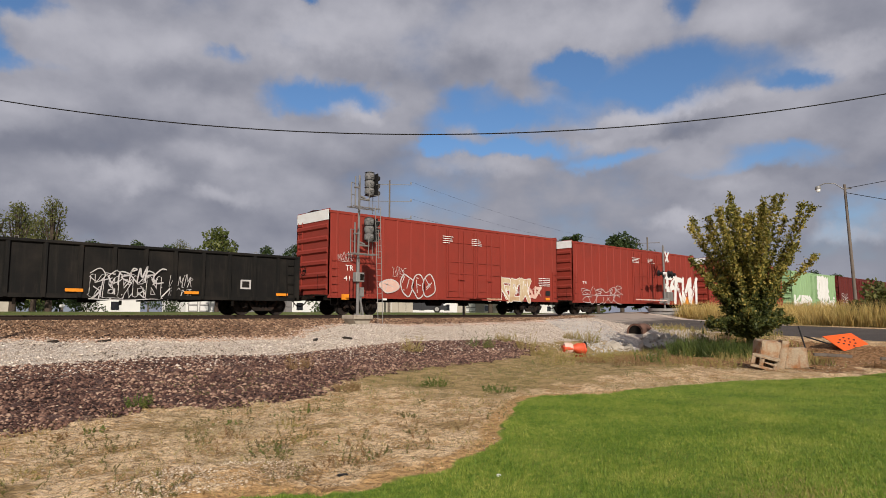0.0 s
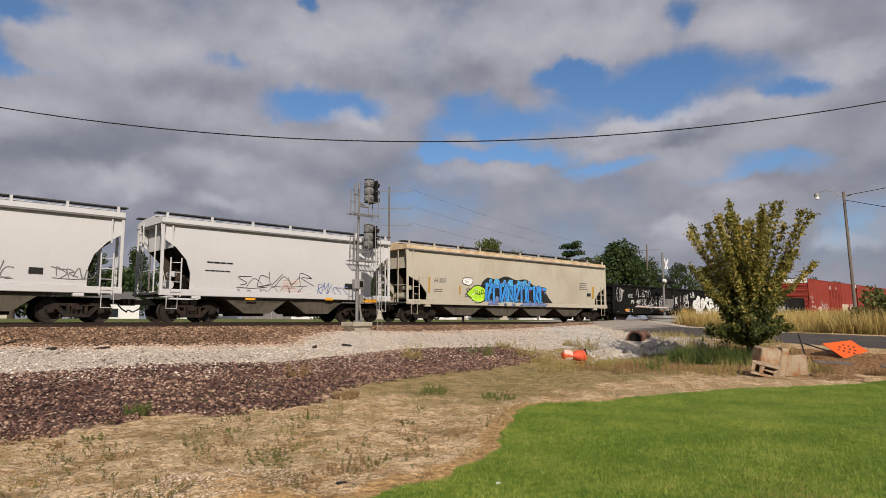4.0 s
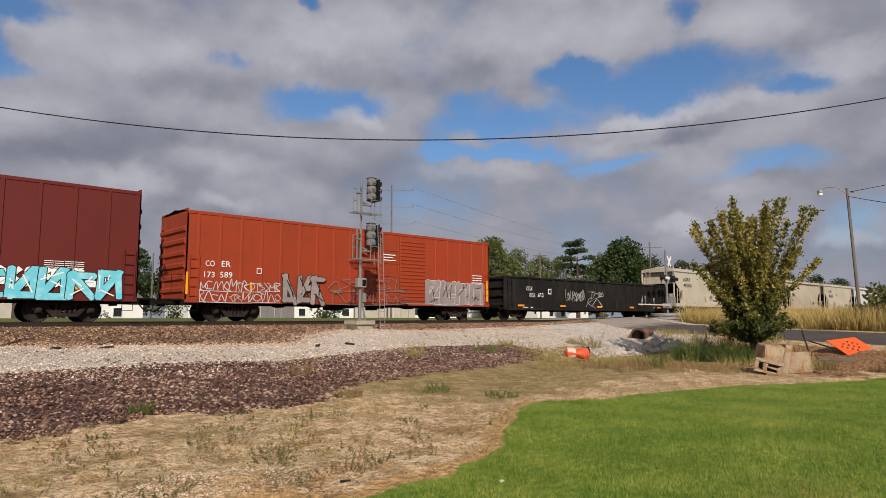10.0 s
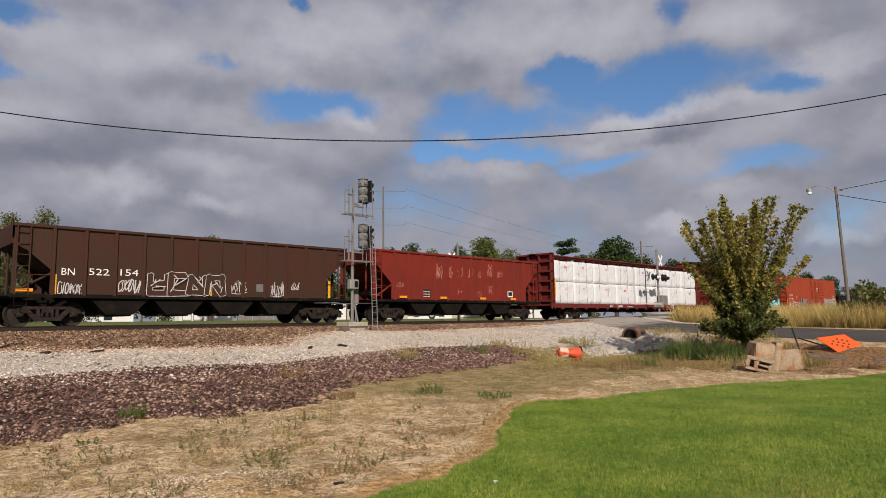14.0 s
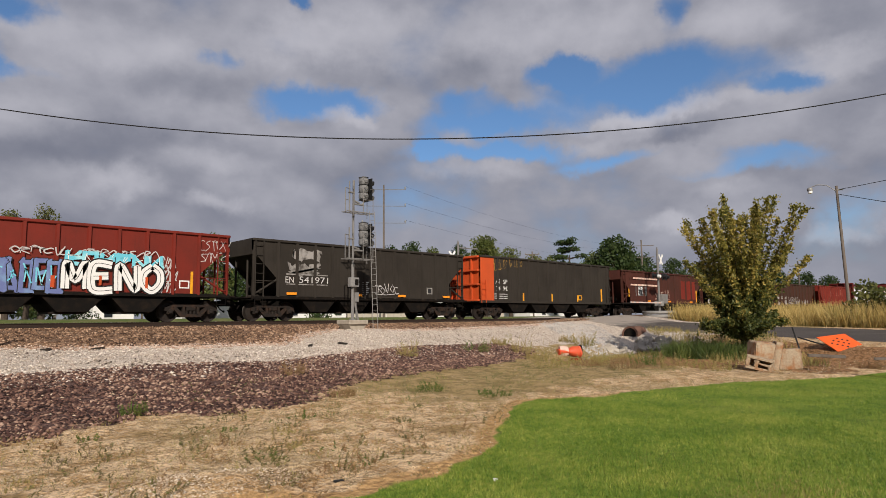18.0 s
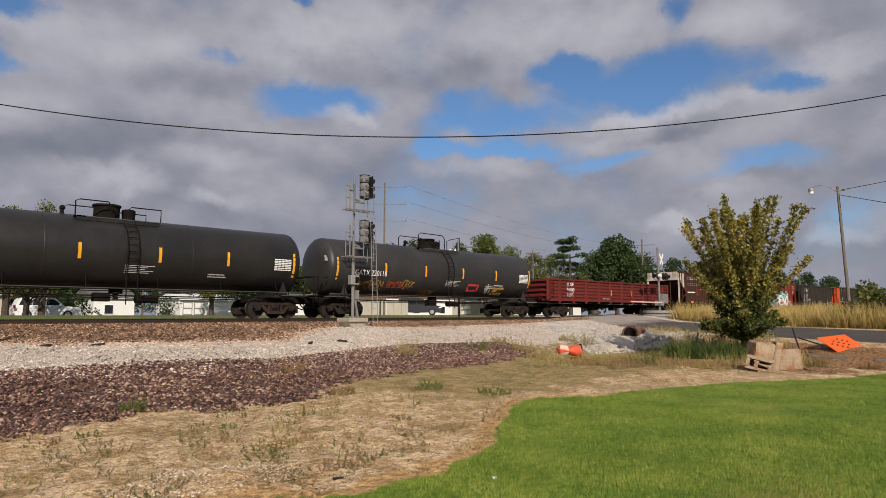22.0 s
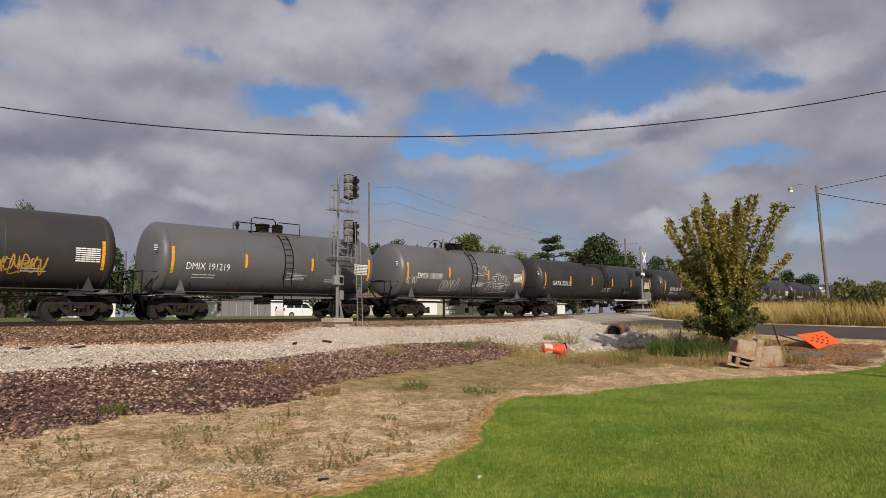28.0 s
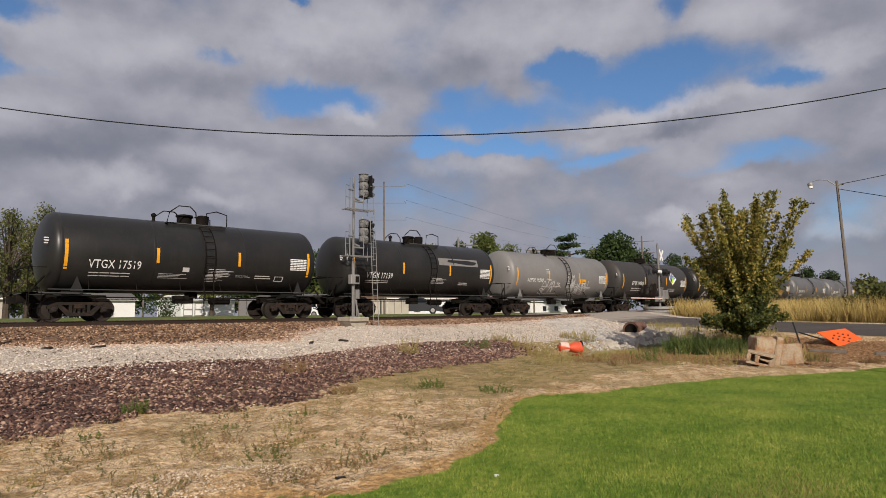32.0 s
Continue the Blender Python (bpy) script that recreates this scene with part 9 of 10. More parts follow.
def pole(az, dist, height, lean=0.0, r=0.15, arms=(), label="weathered wooden utility pole", z=None, turn=0.0, lamp=False):
    p = spot(az, dist, z)
    th = thing("utility_pole", label, "utility pole", pose(p.x, p.y, p.z, 0, lean, turn))
    part("pole", G(True).tube([(0, 0, -0.1), (0, 0, height * 0.5), (0, 0, height)], r, 10, r * 0.68), "woodpole", th)
    for zz, w, kind in arms:
        a = part("crossarm", G().box(-w, w, -0.06, 0.06, zz - 0.06, zz + 0.06, 0.01) if kind == "wood" else G().box(-w, w, -0.025, 0.025, zz - 0.02, zz + 0.02), "woodpole" if kind == "wood" else "greypaint", th)
        for q in (-w + 0.08, w - 0.08):
            part("insulator", G(True).lathe([(0.05, zz + 0.06), (0.07, zz + 0.16), (0.03, zz + 0.26)], "z", (q, 0, 0), 8), "galv", a)
    if lamp:
        part("lamp_arm", G(True).tube([(0, 0, height - 0.35), (-0.5, 0, height + 0.12), (-1.0, 0, height + 0.22), (-1.35, 0, height + 0.12)], 0.03, 6), "galv", th)
        lm = part("lamp_head", G(True).lathe([(0.04, height + 0.12), (0.15, height + 0.06), (0.17, height - 0.06), (0.15, height - 0.12)], "z", (-1.42, 0, 0), 14), "galv", th, "grey street lamp head")
        part("lamp_glass", G(True).lathe([(0.14, height - 0.12), (0.12, height - 0.26), (0.0, height - 0.30)], "z", (-1.42, 0, 0), 14), "lampwhite", lm)
        part("guy_bracket", G().box(-0.1, 0.35, -0.05, 0.05, height - 0.3, height - 0.22), "galv", th)
    return th, p


def cable(pts, sag, r, label, name="overhead_wire", n=28):
    a, b = Vector(pts[0]), Vector(pts[1])
    path = [a.lerp(b, k / n) - Vector((0, 0, 4 * sag * (k / n) * (1 - k / n))) for k in range(n + 1)]
    return tagged(part(name, G(True).tube([tuple(p) for p in path], r, 6), "wire"), label, "overhead wire")


# street lamp pole beyond the side road, with its wires
lp, lpos = pole(14.38, 46.0, 8.55, -1.6, 0.11, label="weathered wooden pole with a street lamp", turn=-78, lamp=True)
top = lp.matrix_basis @ Vector((0, 0, 8.3))
cable((top, spot(-14, 44, 12.3)), 0.5, 0.018, "black overhead service wire")
cable((top + Vector((0, 0, -0.25)), spot(-10, 34, 3.2)), 0.3, 0.02, "thin drooping twisted overhead wire")
# the long slack wire across the foreground, between two poles out of the way
wl, wr = spot(47 + 49, 16.0, 6.18), spot(47 - 49, 16.0, 6.36)
cable((wl, wr), 1.69, 0.0096, "long slack black overhead wire", n=60)
pole(47 + 49, 16.1, 6.4, 0, 0.14)
pole(47 - 49, 16.1, 6.5, 0, 0.14)
# poles beyond the track
hp, hpos = pole(51.8, 56.0, 11.6, 0, 0.1, arms=((11.2, 1.95, "metal"), (9.7, 1.95, "metal"), (8.2, 1.95, "metal")), label="tall wooden pole with three crossarms", turn=-38)
tp, tpos = pole(29.3, 150, 17.5, 0, 0.24, arms=((16.2, 2.6, "wood"), (13.6, 2.6, "wood")), label="tall transmission pole with two crossarms", turn=-60)
for zz, za in ((11.45, 16.4), (9.95, 15.4), (8.45, 13.8)):
    cable((hpos + Vector((1.5, -1.2, zz)), tpos + Vector((-1.0, 1.5, za))), 1.4, 0.0065, "thin overhead line wire")
pole(38.6, 92, 9.2, 0, 0.13, arms=((8.8, 1.0, "wood"),), turn=-50)
pole(17.6, 170, 12.0, 0, 0.2, arms=((11.2, 1.8, "wood"),), turn=-70)
pole(71.5, 95, 9.5, 0, 0.13)


def crossing_signal(p, far=False, turn=0.0):
    th = thing("crossing_signal", "level crossing signal with crossbuck, lamps and lowered striped gate" if not far else "tall level crossing mast with a white crossbuck", "crossing signal", pose(p.x, p.y, p.z, 0, 0, turn))
    h = 5.4 if not far else 6.0
    part("mast", G(True).tube([(0, 0, 0), (0, 0, h)], 0.085, 10), "greypaint", th)
    part("finial", G(True).tube([(0, 0, h), (0, 0, h + 0.12)], 0.05, 8), "greypaint", th)
    cz, cx = (h - 0.85, 0.55) if not far else (h - 1.0, -0.5)
    cb = part("crossbuck", G().box(cx - 0.03, cx + 0.03, -0.04, 0.04, cz - 0.05, cz + 0.05), "white", th, "white crossed boards")
    for a in (-1, 1):
        k = 0.66 if far else 0.85
        d, n = Vector((0.36, 0, a * 0.48)) * k, Vector((-a * 0.085, 0, 0.07)) * k
        c = Vector((cx, -0.06 - 0.02 * a, cz))
        q = [c - d - n, c + d - n, c + d + n, c - d + n]
        part("board", G().add([tuple(v) for v in q] + [tuple(v + Vector((0, 0.025, 0))) for v in q], [(0, 1, 2, 3), (7, 6, 5, 4), (0, 4, 5, 1), (1, 5, 6, 2), (2, 6, 7, 3), (3, 7, 4, 0)]), "white", cb)
    part("crossbuck_bracket", G().tube([(0, 0, cz), (cx, 0, cz)], 0.035, 6), "greypaint", th)
    if far:
        part("arm", G().tube([(0, 0, h - 0.4), (1.6, 0, h - 0.45)], 0.05, 6), "greypaint", th)
        return th
    for s in (-1.1, -0.35, 0.75, 1.3):
        lmp = part("flasher", G(True).tube([(s, -0.1, 3.15), (s, -0.06, 3.15)], 0.3 if s > 0 else 0.25, 20), "signalblack", th, "round black lamp backboard")
        part("visor", G(True).tube([(s, -0.1, 3.15), (s, -0.38, 3.12)], 0.13, 12), "signalblack" if s != -0.35 else "white", lmp)
    part("lamp_arm", G().tube([(-1.1, 0, 3.15), (1.3, 0, 3.15)], 0.03, 6), "greypaint", th)
    part("control_box", G().box(0.15, 1.15, -0.25, 0.25, 0.95, 1.7, 0.03), "greypaint", th, "pale grey gate machine")
    part("gate_bracket", G().box(-0.25, 0.25, -0.3, 0.3, 0.75, 1.15, 0.02), "galv", th)
    arm = part("gate_arm", G().box(-5.6, -0.2, -0.32, -0.28, 0.95, 1.03), "pale", th, "lowered red and white gate arm")
    for k in range(7):
        part("stripe", G().box(-5.5 + k * 0.78, -5.1 + k * 0.78, -0.325, -0.275, 0.948, 1.032), "pink", arm)
    for k in range(3):
        part("foundation_ring", G(True).lathe([(1.28, -0.45 + k * 0.28), (1.36, -0.40 + k * 0.28), (1.36, -0.26 + k * 0.28), (1.28, -0.2 + k * 0.28)], "z", (0, 0, 0), 28), "galv", th, "corrugated steel foundation ring")
    return th


crossing_signal(Vector((48.6, 25.9, 1.68)), turn=4)
crossing_signal(Vector((33.2, 33.4, 1.15)), True, turn=-20)


def crown_mesh(name, centers, radii, n, size, mat, seed, flat=0.8):
    """Leaves in many small clumps: quads scattered in the outer part of each clump."""
    r = np.random.RandomState(seed)
    k = len(centers)
    pick = r.choice(k, n, p=np.asarray(radii) ** 2 / (np.asarray(radii) ** 2).sum())
    d = r.randn(n, 3)
    d /= np.linalg.norm(d, axis=1)[:, None]
    rad = np.asarray(radii)[pick] * (0.45 + 0.6 * r.rand(n))
    c = np.asarray(centers)[pick] + d * rad[:, None] * np.array([1, 1, flat])
    return leaf_quads(name, c, size, mat, r)


def leaf_quads(name, c, size, mat, r):
    n = len(c)
    a, b = r.randn(n, 3), r.randn(n, 3)
    a /= np.linalg.norm(a, axis=1)[:, None]
    b -= (a * b).sum(1)[:, None] * a
    b /= np.linalg.norm(b, axis=1)[:, None]
    s = size * (0.55 + 0.8 * r.rand(n))[:, None]
    v = np.stack([c - a * s, c + b * s * 0.55, c + a * s, c - b * s * 0.55], 1).reshape(-1, 3)
    return raw_mesh(name, v, np.arange(4 * n).reshape(-1, 4), M[mat])


def far_tree(az, depth, top_z, width, mat, seed, kind="round", n=2600):
    """A tree whose crown is built of clumps; depth is its distance beyond the track's line."""
    dist = depth / math.sin(radians(az))
    p = spot(az, dist, 1.1)
    r = random.Random(seed)
    h = top_z - 1.1
    th = thing("tree", {"round": "leafy broad green tree", "pine": "dark pine with flat tiers of needles", "sparse": "thin olive tree with gaps in its crown"}[kind], "tree", pose(p.x, p.y, p.z, 0, 0, r.uniform(0, 360)), "trees beyond the railway")
    n = int(n * (2.2 if kind == "sparse" else 1.35))
    trunk = G().tube([(0, 0, 0), (0.1, 0.05, h * 0.4), (0.0, 0.1, h * 0.8)], 0.03 * h, 8, 0.008 * h)
    cs, rs = [], []
    if kind == "pine":
        for k in range(7):
            zz = h * (0.42 + 0.55 * k / 6)
            w = width * 0.5 * (1.0 - 0.55 * abs(k - 3.5) / 3.5)
            for j in range(6):
                a = r.uniform(0, 6.28)
                d = w * r.uniform(0.3, 0.85)
                cs.append((d * math.cos(a), d * math.sin(a), zz + r.uniform(-0.3, 0.3)))
                rs.append(width * 0.15)
                trunk.tube([(0, 0, zz - 0.5), cs[-1]], 0.01 * h, 5)
        flat = 0.4
    else:
        m = 26 if kind == "round" else 44
        for k in range(m):
            u = (k + 0.5) / m
            zz = h * (0.30 + 0.66 * u) if kind == "round" else h * (0.3 + 0.68 * u)
            prof = math.sin(math.pi * min(1, 0.22 + 0.78 * u) ** 0.9) ** 0.6
            d = width * (0.40 if kind == "round" else 0.46) * max(prof, 0.15) * math.sqrt(r.random())
            a = k * 2.4 + r.uniform(-0.4, 0.4)
            cs.append((d * math.cos(a), d * math.sin(a), zz))
            rs.append(width * (r.uniform(0.12, 0.19) if kind == "round" else r.uniform(0.11, 0.2)))
            if k % 2 == 0 or kind == "sparse":
                trunk.tube([(0, 0, min(zz * 0.6, h * 0.55)), cs[-1]], 0.010 * h, 5, 0.004 * h)
        flat = 0.85
    part("trunk", trunk, "bark", th)
    ob = new("crown", crown_mesh("crown", cs, rs, n, max(0.22, width * 0.032) * (0.36 if kind == "sparse" else 0.85), mat, seed, flat))
    ob.parent = th
    return th


def tree_at(px, top, wpx, depth, mat, seed, kind="round", n=2600):
    off = math.degrees(math.atan((px - 784) / 1140))
    az = 47 - off
    fwd = depth / math.sin(radians(az)) * math.cos(radians(off))
    return far_tree(az, depth, EYE + (556 - top) / 1140 * fwd, wpx / 1140 * fwd, mat, seed, kind, n)


for i, row in enumerate([
    (-25, 362, 95, 48, "leaf_olive", "sparse", 1500), (25, 358, 90, 48, "leaf_olive", "sparse", 1500), (88, 352, 80, 50, "leaf_olive", "sparse", 1200), (60, 385, 110, 55, "leaf_olive", "sparse", 2200),
    (160, 424, 75, 105, "leaf_dark"), (240, 427, 60, 110, "leaf_dark"), (385, 404, 92, 72, "leaf_green"), (318, 428, 70, 90, "leaf_olive", "sparse"), (300, 436, 90, 115, "leaf_dark"),
    (470, 436, 60, 105, "leaf_dark"), (520, 432, 60, 110, "leaf_dark"), (575, 440, 80, 110, "leaf_dark"), (640, 442, 80, 110, "leaf_dark"),
    (700, 428, 80, 85, "leaf_dark"), (738, 420, 75, 85, "leaf_dark"), (775, 432, 70, 85, "leaf_green"), (822, 424, 60, 88, "leaf_dark"), (868, 414, 105, 78, "leaf_green", "round", 4200), (912, 432, 70, 82, "leaf_green"),
    (955, 444, 70, 95, "leaf_olive"), (1018, 418, 78, 75, "leaf_dark", "pine", 3200), (985, 448, 60, 100, "leaf_green"), (1058, 440, 60, 82, "leaf_green"), (1100, 421, 120, 78, "leaf_dark", "round", 4800), (1150, 446, 80, 85, "leaf_dark"), (1205, 456, 70, 90, "leaf_dark"), (1250, 462, 60, 95, "leaf_green"),
    (1330, 478, 80, 95, "leaf_dark"), (1390, 480, 70, 95, "leaf_dark"), (1440, 480, 60, 80, "leaf_dark"), (1480, 487, 60, 75, "leaf_dark"), (1530, 508, 60, 70, "leaf_dark"),
    (420, 470, 120, 110, "leaf_dark"), (215, 470, 140, 105, "leaf_dark"), (110, 480, 140, 95, "leaf_dark"), (20, 490, 140, 90, "leaf_green"), (560, 480, 150, 115, "leaf_green"), (660, 480, 140, 115, "leaf_dark"), (760, 478, 140, 100, "leaf_green"), (930, 482, 130, 100, "leaf_dark"), (1050, 486, 130, 100, "leaf_green"), (1160, 490, 110, 100, "leaf_dark")]):
    tree_at(*row[:5], 100 + i, *(row[5:] if len(row) > 5 else ()))


def shrub(p, w, h, mat, seed, label, n=900, name="shrub"):
    r = random.Random(seed)
    th = thing(name, label, name, pose(p.x, p.y, p.z, 0, 0, r.uniform(0, 360)))
    cs = [(r.uniform(-0.4, 0.4) * w, r.uniform(-0.4, 0.4) * w, h * r.uniform(0.25, 0.8)) for _ in range(12)]
    st = G()
    for c in cs[:7]:
        st.tube([(c[0] * 0.2, c[1] * 0.2, -0.05), c], 0.03, 4, 0.01)
    part("stems", st, "bark", th)
    ob = new("foliage", crown_mesh("foliage", cs, [w * 0.2] * 12, n, max(0.05, w * 0.035), mat, seed))
    ob.parent = th


shrub(spot(12.4, 42), 3.6, 2.6, "leaf_olive", 1, "bushy green shrub beside the road", 2200)
shrub(spot(10.5, 40), 3.0, 2.2, "leaf_olive", 2, "bushy green shrub beside the road", 1600)
shrub(spot(76, 66), 3.5, 3.0, "leaf_dark", 3, "dark shrub before a white building")
shrub(spot(79, 64), 3.0, 3.0, "leaf_dark", 4, "dark shrub before a white building")
shrub(spot(70, 69), 3.2, 2.6, "leaf_dark", 5, "dark shrub before a white building")
shrub(spot(83, 58), 4.0, 3.6, "leaf_green", 6, "tall green shrub beyond the railway")
shrub(spot(57.5, 75), 4.0, 3.0, "leaf_dark", 7, "dark shrub beyond the railway")


def vase_tree():
    """The young tree by the road: plumes of leaves on limbs that fan out from a short trunk, with a low skirt of branches."""
    p = spot(21.7, 27.3)
    th = thing("roadside_tree", "young vase-shaped tree with olive and yellowing leaves", "tree", pose(p.x, p.y, p.z))
    r = random.Random(8)
    rs = np.random.RandomState(5)
    part("trunk", G(True).tube([(0.03, 0, -0.1), (0.04, 0, 0.3), (0.02, 0.02, 0.75), (0, 0.03, 1.3)], 0.16, 10, 0.09), "bark", th)
    olive, green, limbs = [], [], []
    for k in range(38):
        a = k * 2.4 + r.uniform(-0.3, 0.3)
        f = math.sqrt((k + 0.5) / 38)
        reach = 2.45 * f * r.uniform(0.86, 1.08)
        hz = 6.0 + r.uniform(-0.75, 0.15) if f < 0.55 else r.choice((r.uniform(4.7, 5.75), r.uniform(4.5, 5.5), r.uniform(3.3, 4.4)))
        z0 = r.uniform(0.45, 1.1)
        limbs.append(([(0, 0, z0), (reach * 0.22 * math.cos(a), reach * 0.22 * math.sin(a), z0 + (hz - z0) * 0.30), (reach * 0.60 * math.cos(a), reach * 0.60 * math.sin(a), z0 + (hz - z0) * 0.64), (reach * math.cos(a), reach * math.sin(a), hz)], 0.24))
    for k in range(28):
        a = k * 2.4 + 1.0
        reach, hz = r.uniform(0.9, 1.65), r.uniform(1.05, 3.0)
        limbs.append(([(0, 0, 0.6), (reach * 0.4 * math.cos(a), reach * 0.4 * math.sin(a), 0.7 + hz * 0.26), (reach * 0.75 * math.cos(a), reach * 0.75 * math.sin(a), 0.4 + hz * 0.66), (reach * math.cos(a), reach * math.sin(a), hz)], 0.12))
    for pts, bare in limbs:
        path = smooth_path([Vector(q) for q in pts], 9)
        part("limb", G(True).tube([tuple(q) for q in path], 0.036, 5, 0.005), "bark", th)
        for j, q in enumerate(path):
            f = j / (len(path) - 1)
            if f < bare:
                continue
            way = (path[min(j + 1, len(path) - 1)] - path[max(j - 1, 0)]).normalized()
            for _ in range(6):
                d = (way * 0.9 + Vector((r.gauss(0, 0.75), r.gauss(0, 0.75), r.gauss(0.1, 0.5)))).normalized()
                ln = r.uniform(0.12, 0.6) * (1.05 - 0.6 * f)
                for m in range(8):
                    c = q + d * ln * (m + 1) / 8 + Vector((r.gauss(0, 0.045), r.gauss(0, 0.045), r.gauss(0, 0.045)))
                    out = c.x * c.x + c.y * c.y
                    # high and outer leaves yellowed and lit in colour, low inner ones shaded
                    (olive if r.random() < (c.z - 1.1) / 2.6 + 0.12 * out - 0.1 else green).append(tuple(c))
    for name, pts, mat in (("crown", olive, "leaf_near"), ("inner_crown", green, "leaf_inner_shade")):
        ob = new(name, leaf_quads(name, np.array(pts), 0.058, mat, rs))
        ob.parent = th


vase_tree()


def weed(az, dist, w, h, mat, seed, label, n=120, spread_=0.6, name="weed_clump"):
    """Thin branching stems with many small narrow leaves."""
    p = spot(az, dist)
    r = np.random.RandomState(seed)
    m = max(5, n // 9)
    a, d = r.rand(m) * 6.28, np.sqrt(r.rand(m)) * w / 2
    b = np.stack([d * np.cos(a) * 0.7, d * np.sin(a) * 0.7, 0 * a - 0.02], 1)
    hh = h * (0.35 + 0.75 * r.rand(m)) * (1.1 - 0.5 * d / (w / 2))
    tip = b + np.stack([np.cos(a) * spread_ * hh * (0.2 + 0.6 * r.rand(m)) + 0.1 * hh * r.randn(m), np.sin(a) * spread_ * hh * (0.2 + 0.6 * r.rand(m)) + 0.1 * hh * r.randn(m), hh], 1)
    bow = r.randn(m, 3) * 0.10 * hh[:, None]
    width = (0.0016 + 0.00028 * dist)
    tris = []
    for i in range(m):
        for k in range(4):
            q0, q1 = k / 4, (k + 1) / 4
            u = b[i] + (tip[i] - b[i]) * q0 + bow[i] * 4 * q0 * (1 - q0)
            v = b[i] + (tip[i] - b[i]) * q1 + bow[i] * 4 * q1 * (1 - q1)
            s_ = np.array([r.randn(), r.randn(), 0]) * width
            tris += [u - s_, u + s_, v]
        for k in range(14):
            q = 0.15 + 0.85 * r.rand()
            c = b[i] + (tip[i] - b[i]) * q + bow[i] * 4 * q * (1 - q)
            e = r.randn(3) * np.array([1, 1, 0.6]) + np.array([0, 0, 0.5])
            e = e / np.linalg.norm(e) * (0.03 + 0.16 * hh[i] * r.rand() * (1.1 - q))
            s_ = np.cross(e, r.randn(3))
            s_ = s_ / (np.linalg.norm(s_) + 1e-6) * width * 1.5
            tris += [c - s_, c + s_, c + e]
    v = np.array(tris)
    ob = new(name, raw_mesh(name, v, np.arange(len(v)).reshape(-1, 3), M[mat]))
    ob.matrix_basis = pose(p.x, p.y, p.z)
    return tagged(ob, label, "weed", "weeds", "stuff")


def px_spot(px, py):
    """Azimuth and distance of a ground place given as in the first view's field."""
    off = math.atan((px - 784) / 1140)
    az = 47 - math.degrees(off)
    dip = (py - 556) / 1140 * math.cos(off)
    for k in range(900):
        d = 3.0 + k * 0.06
        g = float(ground_z(d * math.cos(radians(az)), d * math.sin(radians(az))))
        if EYE - dip * d <= g:
            return az, d
    return az, 40.0


for i, (px, py, w, h, mat) in enumerate([
    (733, 622, 0.9, 0.75, "dry_grass"), (850, 614, 1.6, 0.6, "rough_grass"), (928, 618, 1.1, 0.95, "dry_grass"), (985, 645, 1.6, 0.7, "dry_grass"), (960, 630, 1.2, 0.8, "dry_grass"), (1040, 606, 1.4, 0.9, "dry_grass"), (1060, 640, 1.5, 0.6, "dry_grass"),
    (1110, 646, 1.6, 0.45, "red_weed"), (1150, 640, 1.5, 0.6, "rough_grass"), (1190, 632, 1.8, 0.8, "rough_grass"), (1230, 628, 2.0, 1.0, "rough_grass"), (1265, 622, 2.0, 1.1, "rough_grass"), (1290, 634, 1.6, 0.8, "rough_grass"), (1210, 646, 1.8, 0.5, "dry_grass"), (1270, 650, 1.5, 0.4, "dry_grass"),
    (530, 652, 0.9, 0.55, "red_weed"), (258, 718, 0.55, 0.32, "rough_grass"), (200, 782, 0.5, 0.34, "dry_grass"), (232, 790, 0.4, 0.26, "dry_grass"), (385, 800, 0.5, 0.35, "red_weed"), (430, 760, 0.5, 0.32, "rough_grass"), (470, 790, 0.5, 0.3, "dry_grass"), (515, 790, 0.45, 0.42, "dry_grass"), (610, 815, 0.3, 0.33, "rough_grass"), (745, 795, 0.45, 0.3, "rough_grass"), (700, 748, 0.8, 0.22, "red_weed"), (810, 752, 0.7, 0.24, "red_weed"), (665, 800, 0.35, 0.25, "red_weed"), (300, 850, 0.6, 0.22, "red_weed"), (65, 865, 0.5, 0.3, "dry_grass"), (220, 860, 0.4, 0.25, "dry_grass"), (560, 860, 0.5, 0.18, "red_weed"), (640, 770, 0.4, 0.2, "dry_grass"), (350, 770, 0.5, 0.2, "dry_grass"), (120, 800, 0.4, 0.2, "dry_grass"), (770, 680, 0.9, 0.25, "rough_grass"), (880, 690, 1.0, 0.2, "rough_grass"), (870, 735, 0.6, 0.25, "dry_grass"), (1400, 636, 0.9, 0.4, "dry_grass"), (1450, 640, 1.0, 0.3, "red_weed"), (1545, 650, 0.9, 0.3, "red_weed"), (620, 690, 0.7, 0.25, "red_weed"), (1010, 600, 1.2, 0.5, "dry_grass"), (890, 604, 1.0, 0.5, "dry_grass")]):
    az, d = px_spot(px, py)
    names = {"dry_grass": "clump of dry yellow grass", "rough_grass": "clump of green weeds and grass", "red_weed": "clump of reddish dead weeds"}
    near = d < 12
    weed(az, d, w * (1.25 if near else 1.0), h * (0.8 if near else 1.0), "dead_stubble" if near and mat != "red_weed" else mat, 300 + i, "thin straggling clump of dull dry weeds" if near and mat != "red_weed" else names[mat], 70 if near else 460, 1.0 if near else 0.7)


_r = random.Random(91)
for i in range(46):
    az, d = px_spot(_r.uniform(10, 800), _r.uniform(700, 868))
    x, y = d * math.cos(radians(az)), d * math.sin(radians(az))
    if y < lawn_edge(x) + 0.15 or y > rock_low(x) - 0.1:
        continue
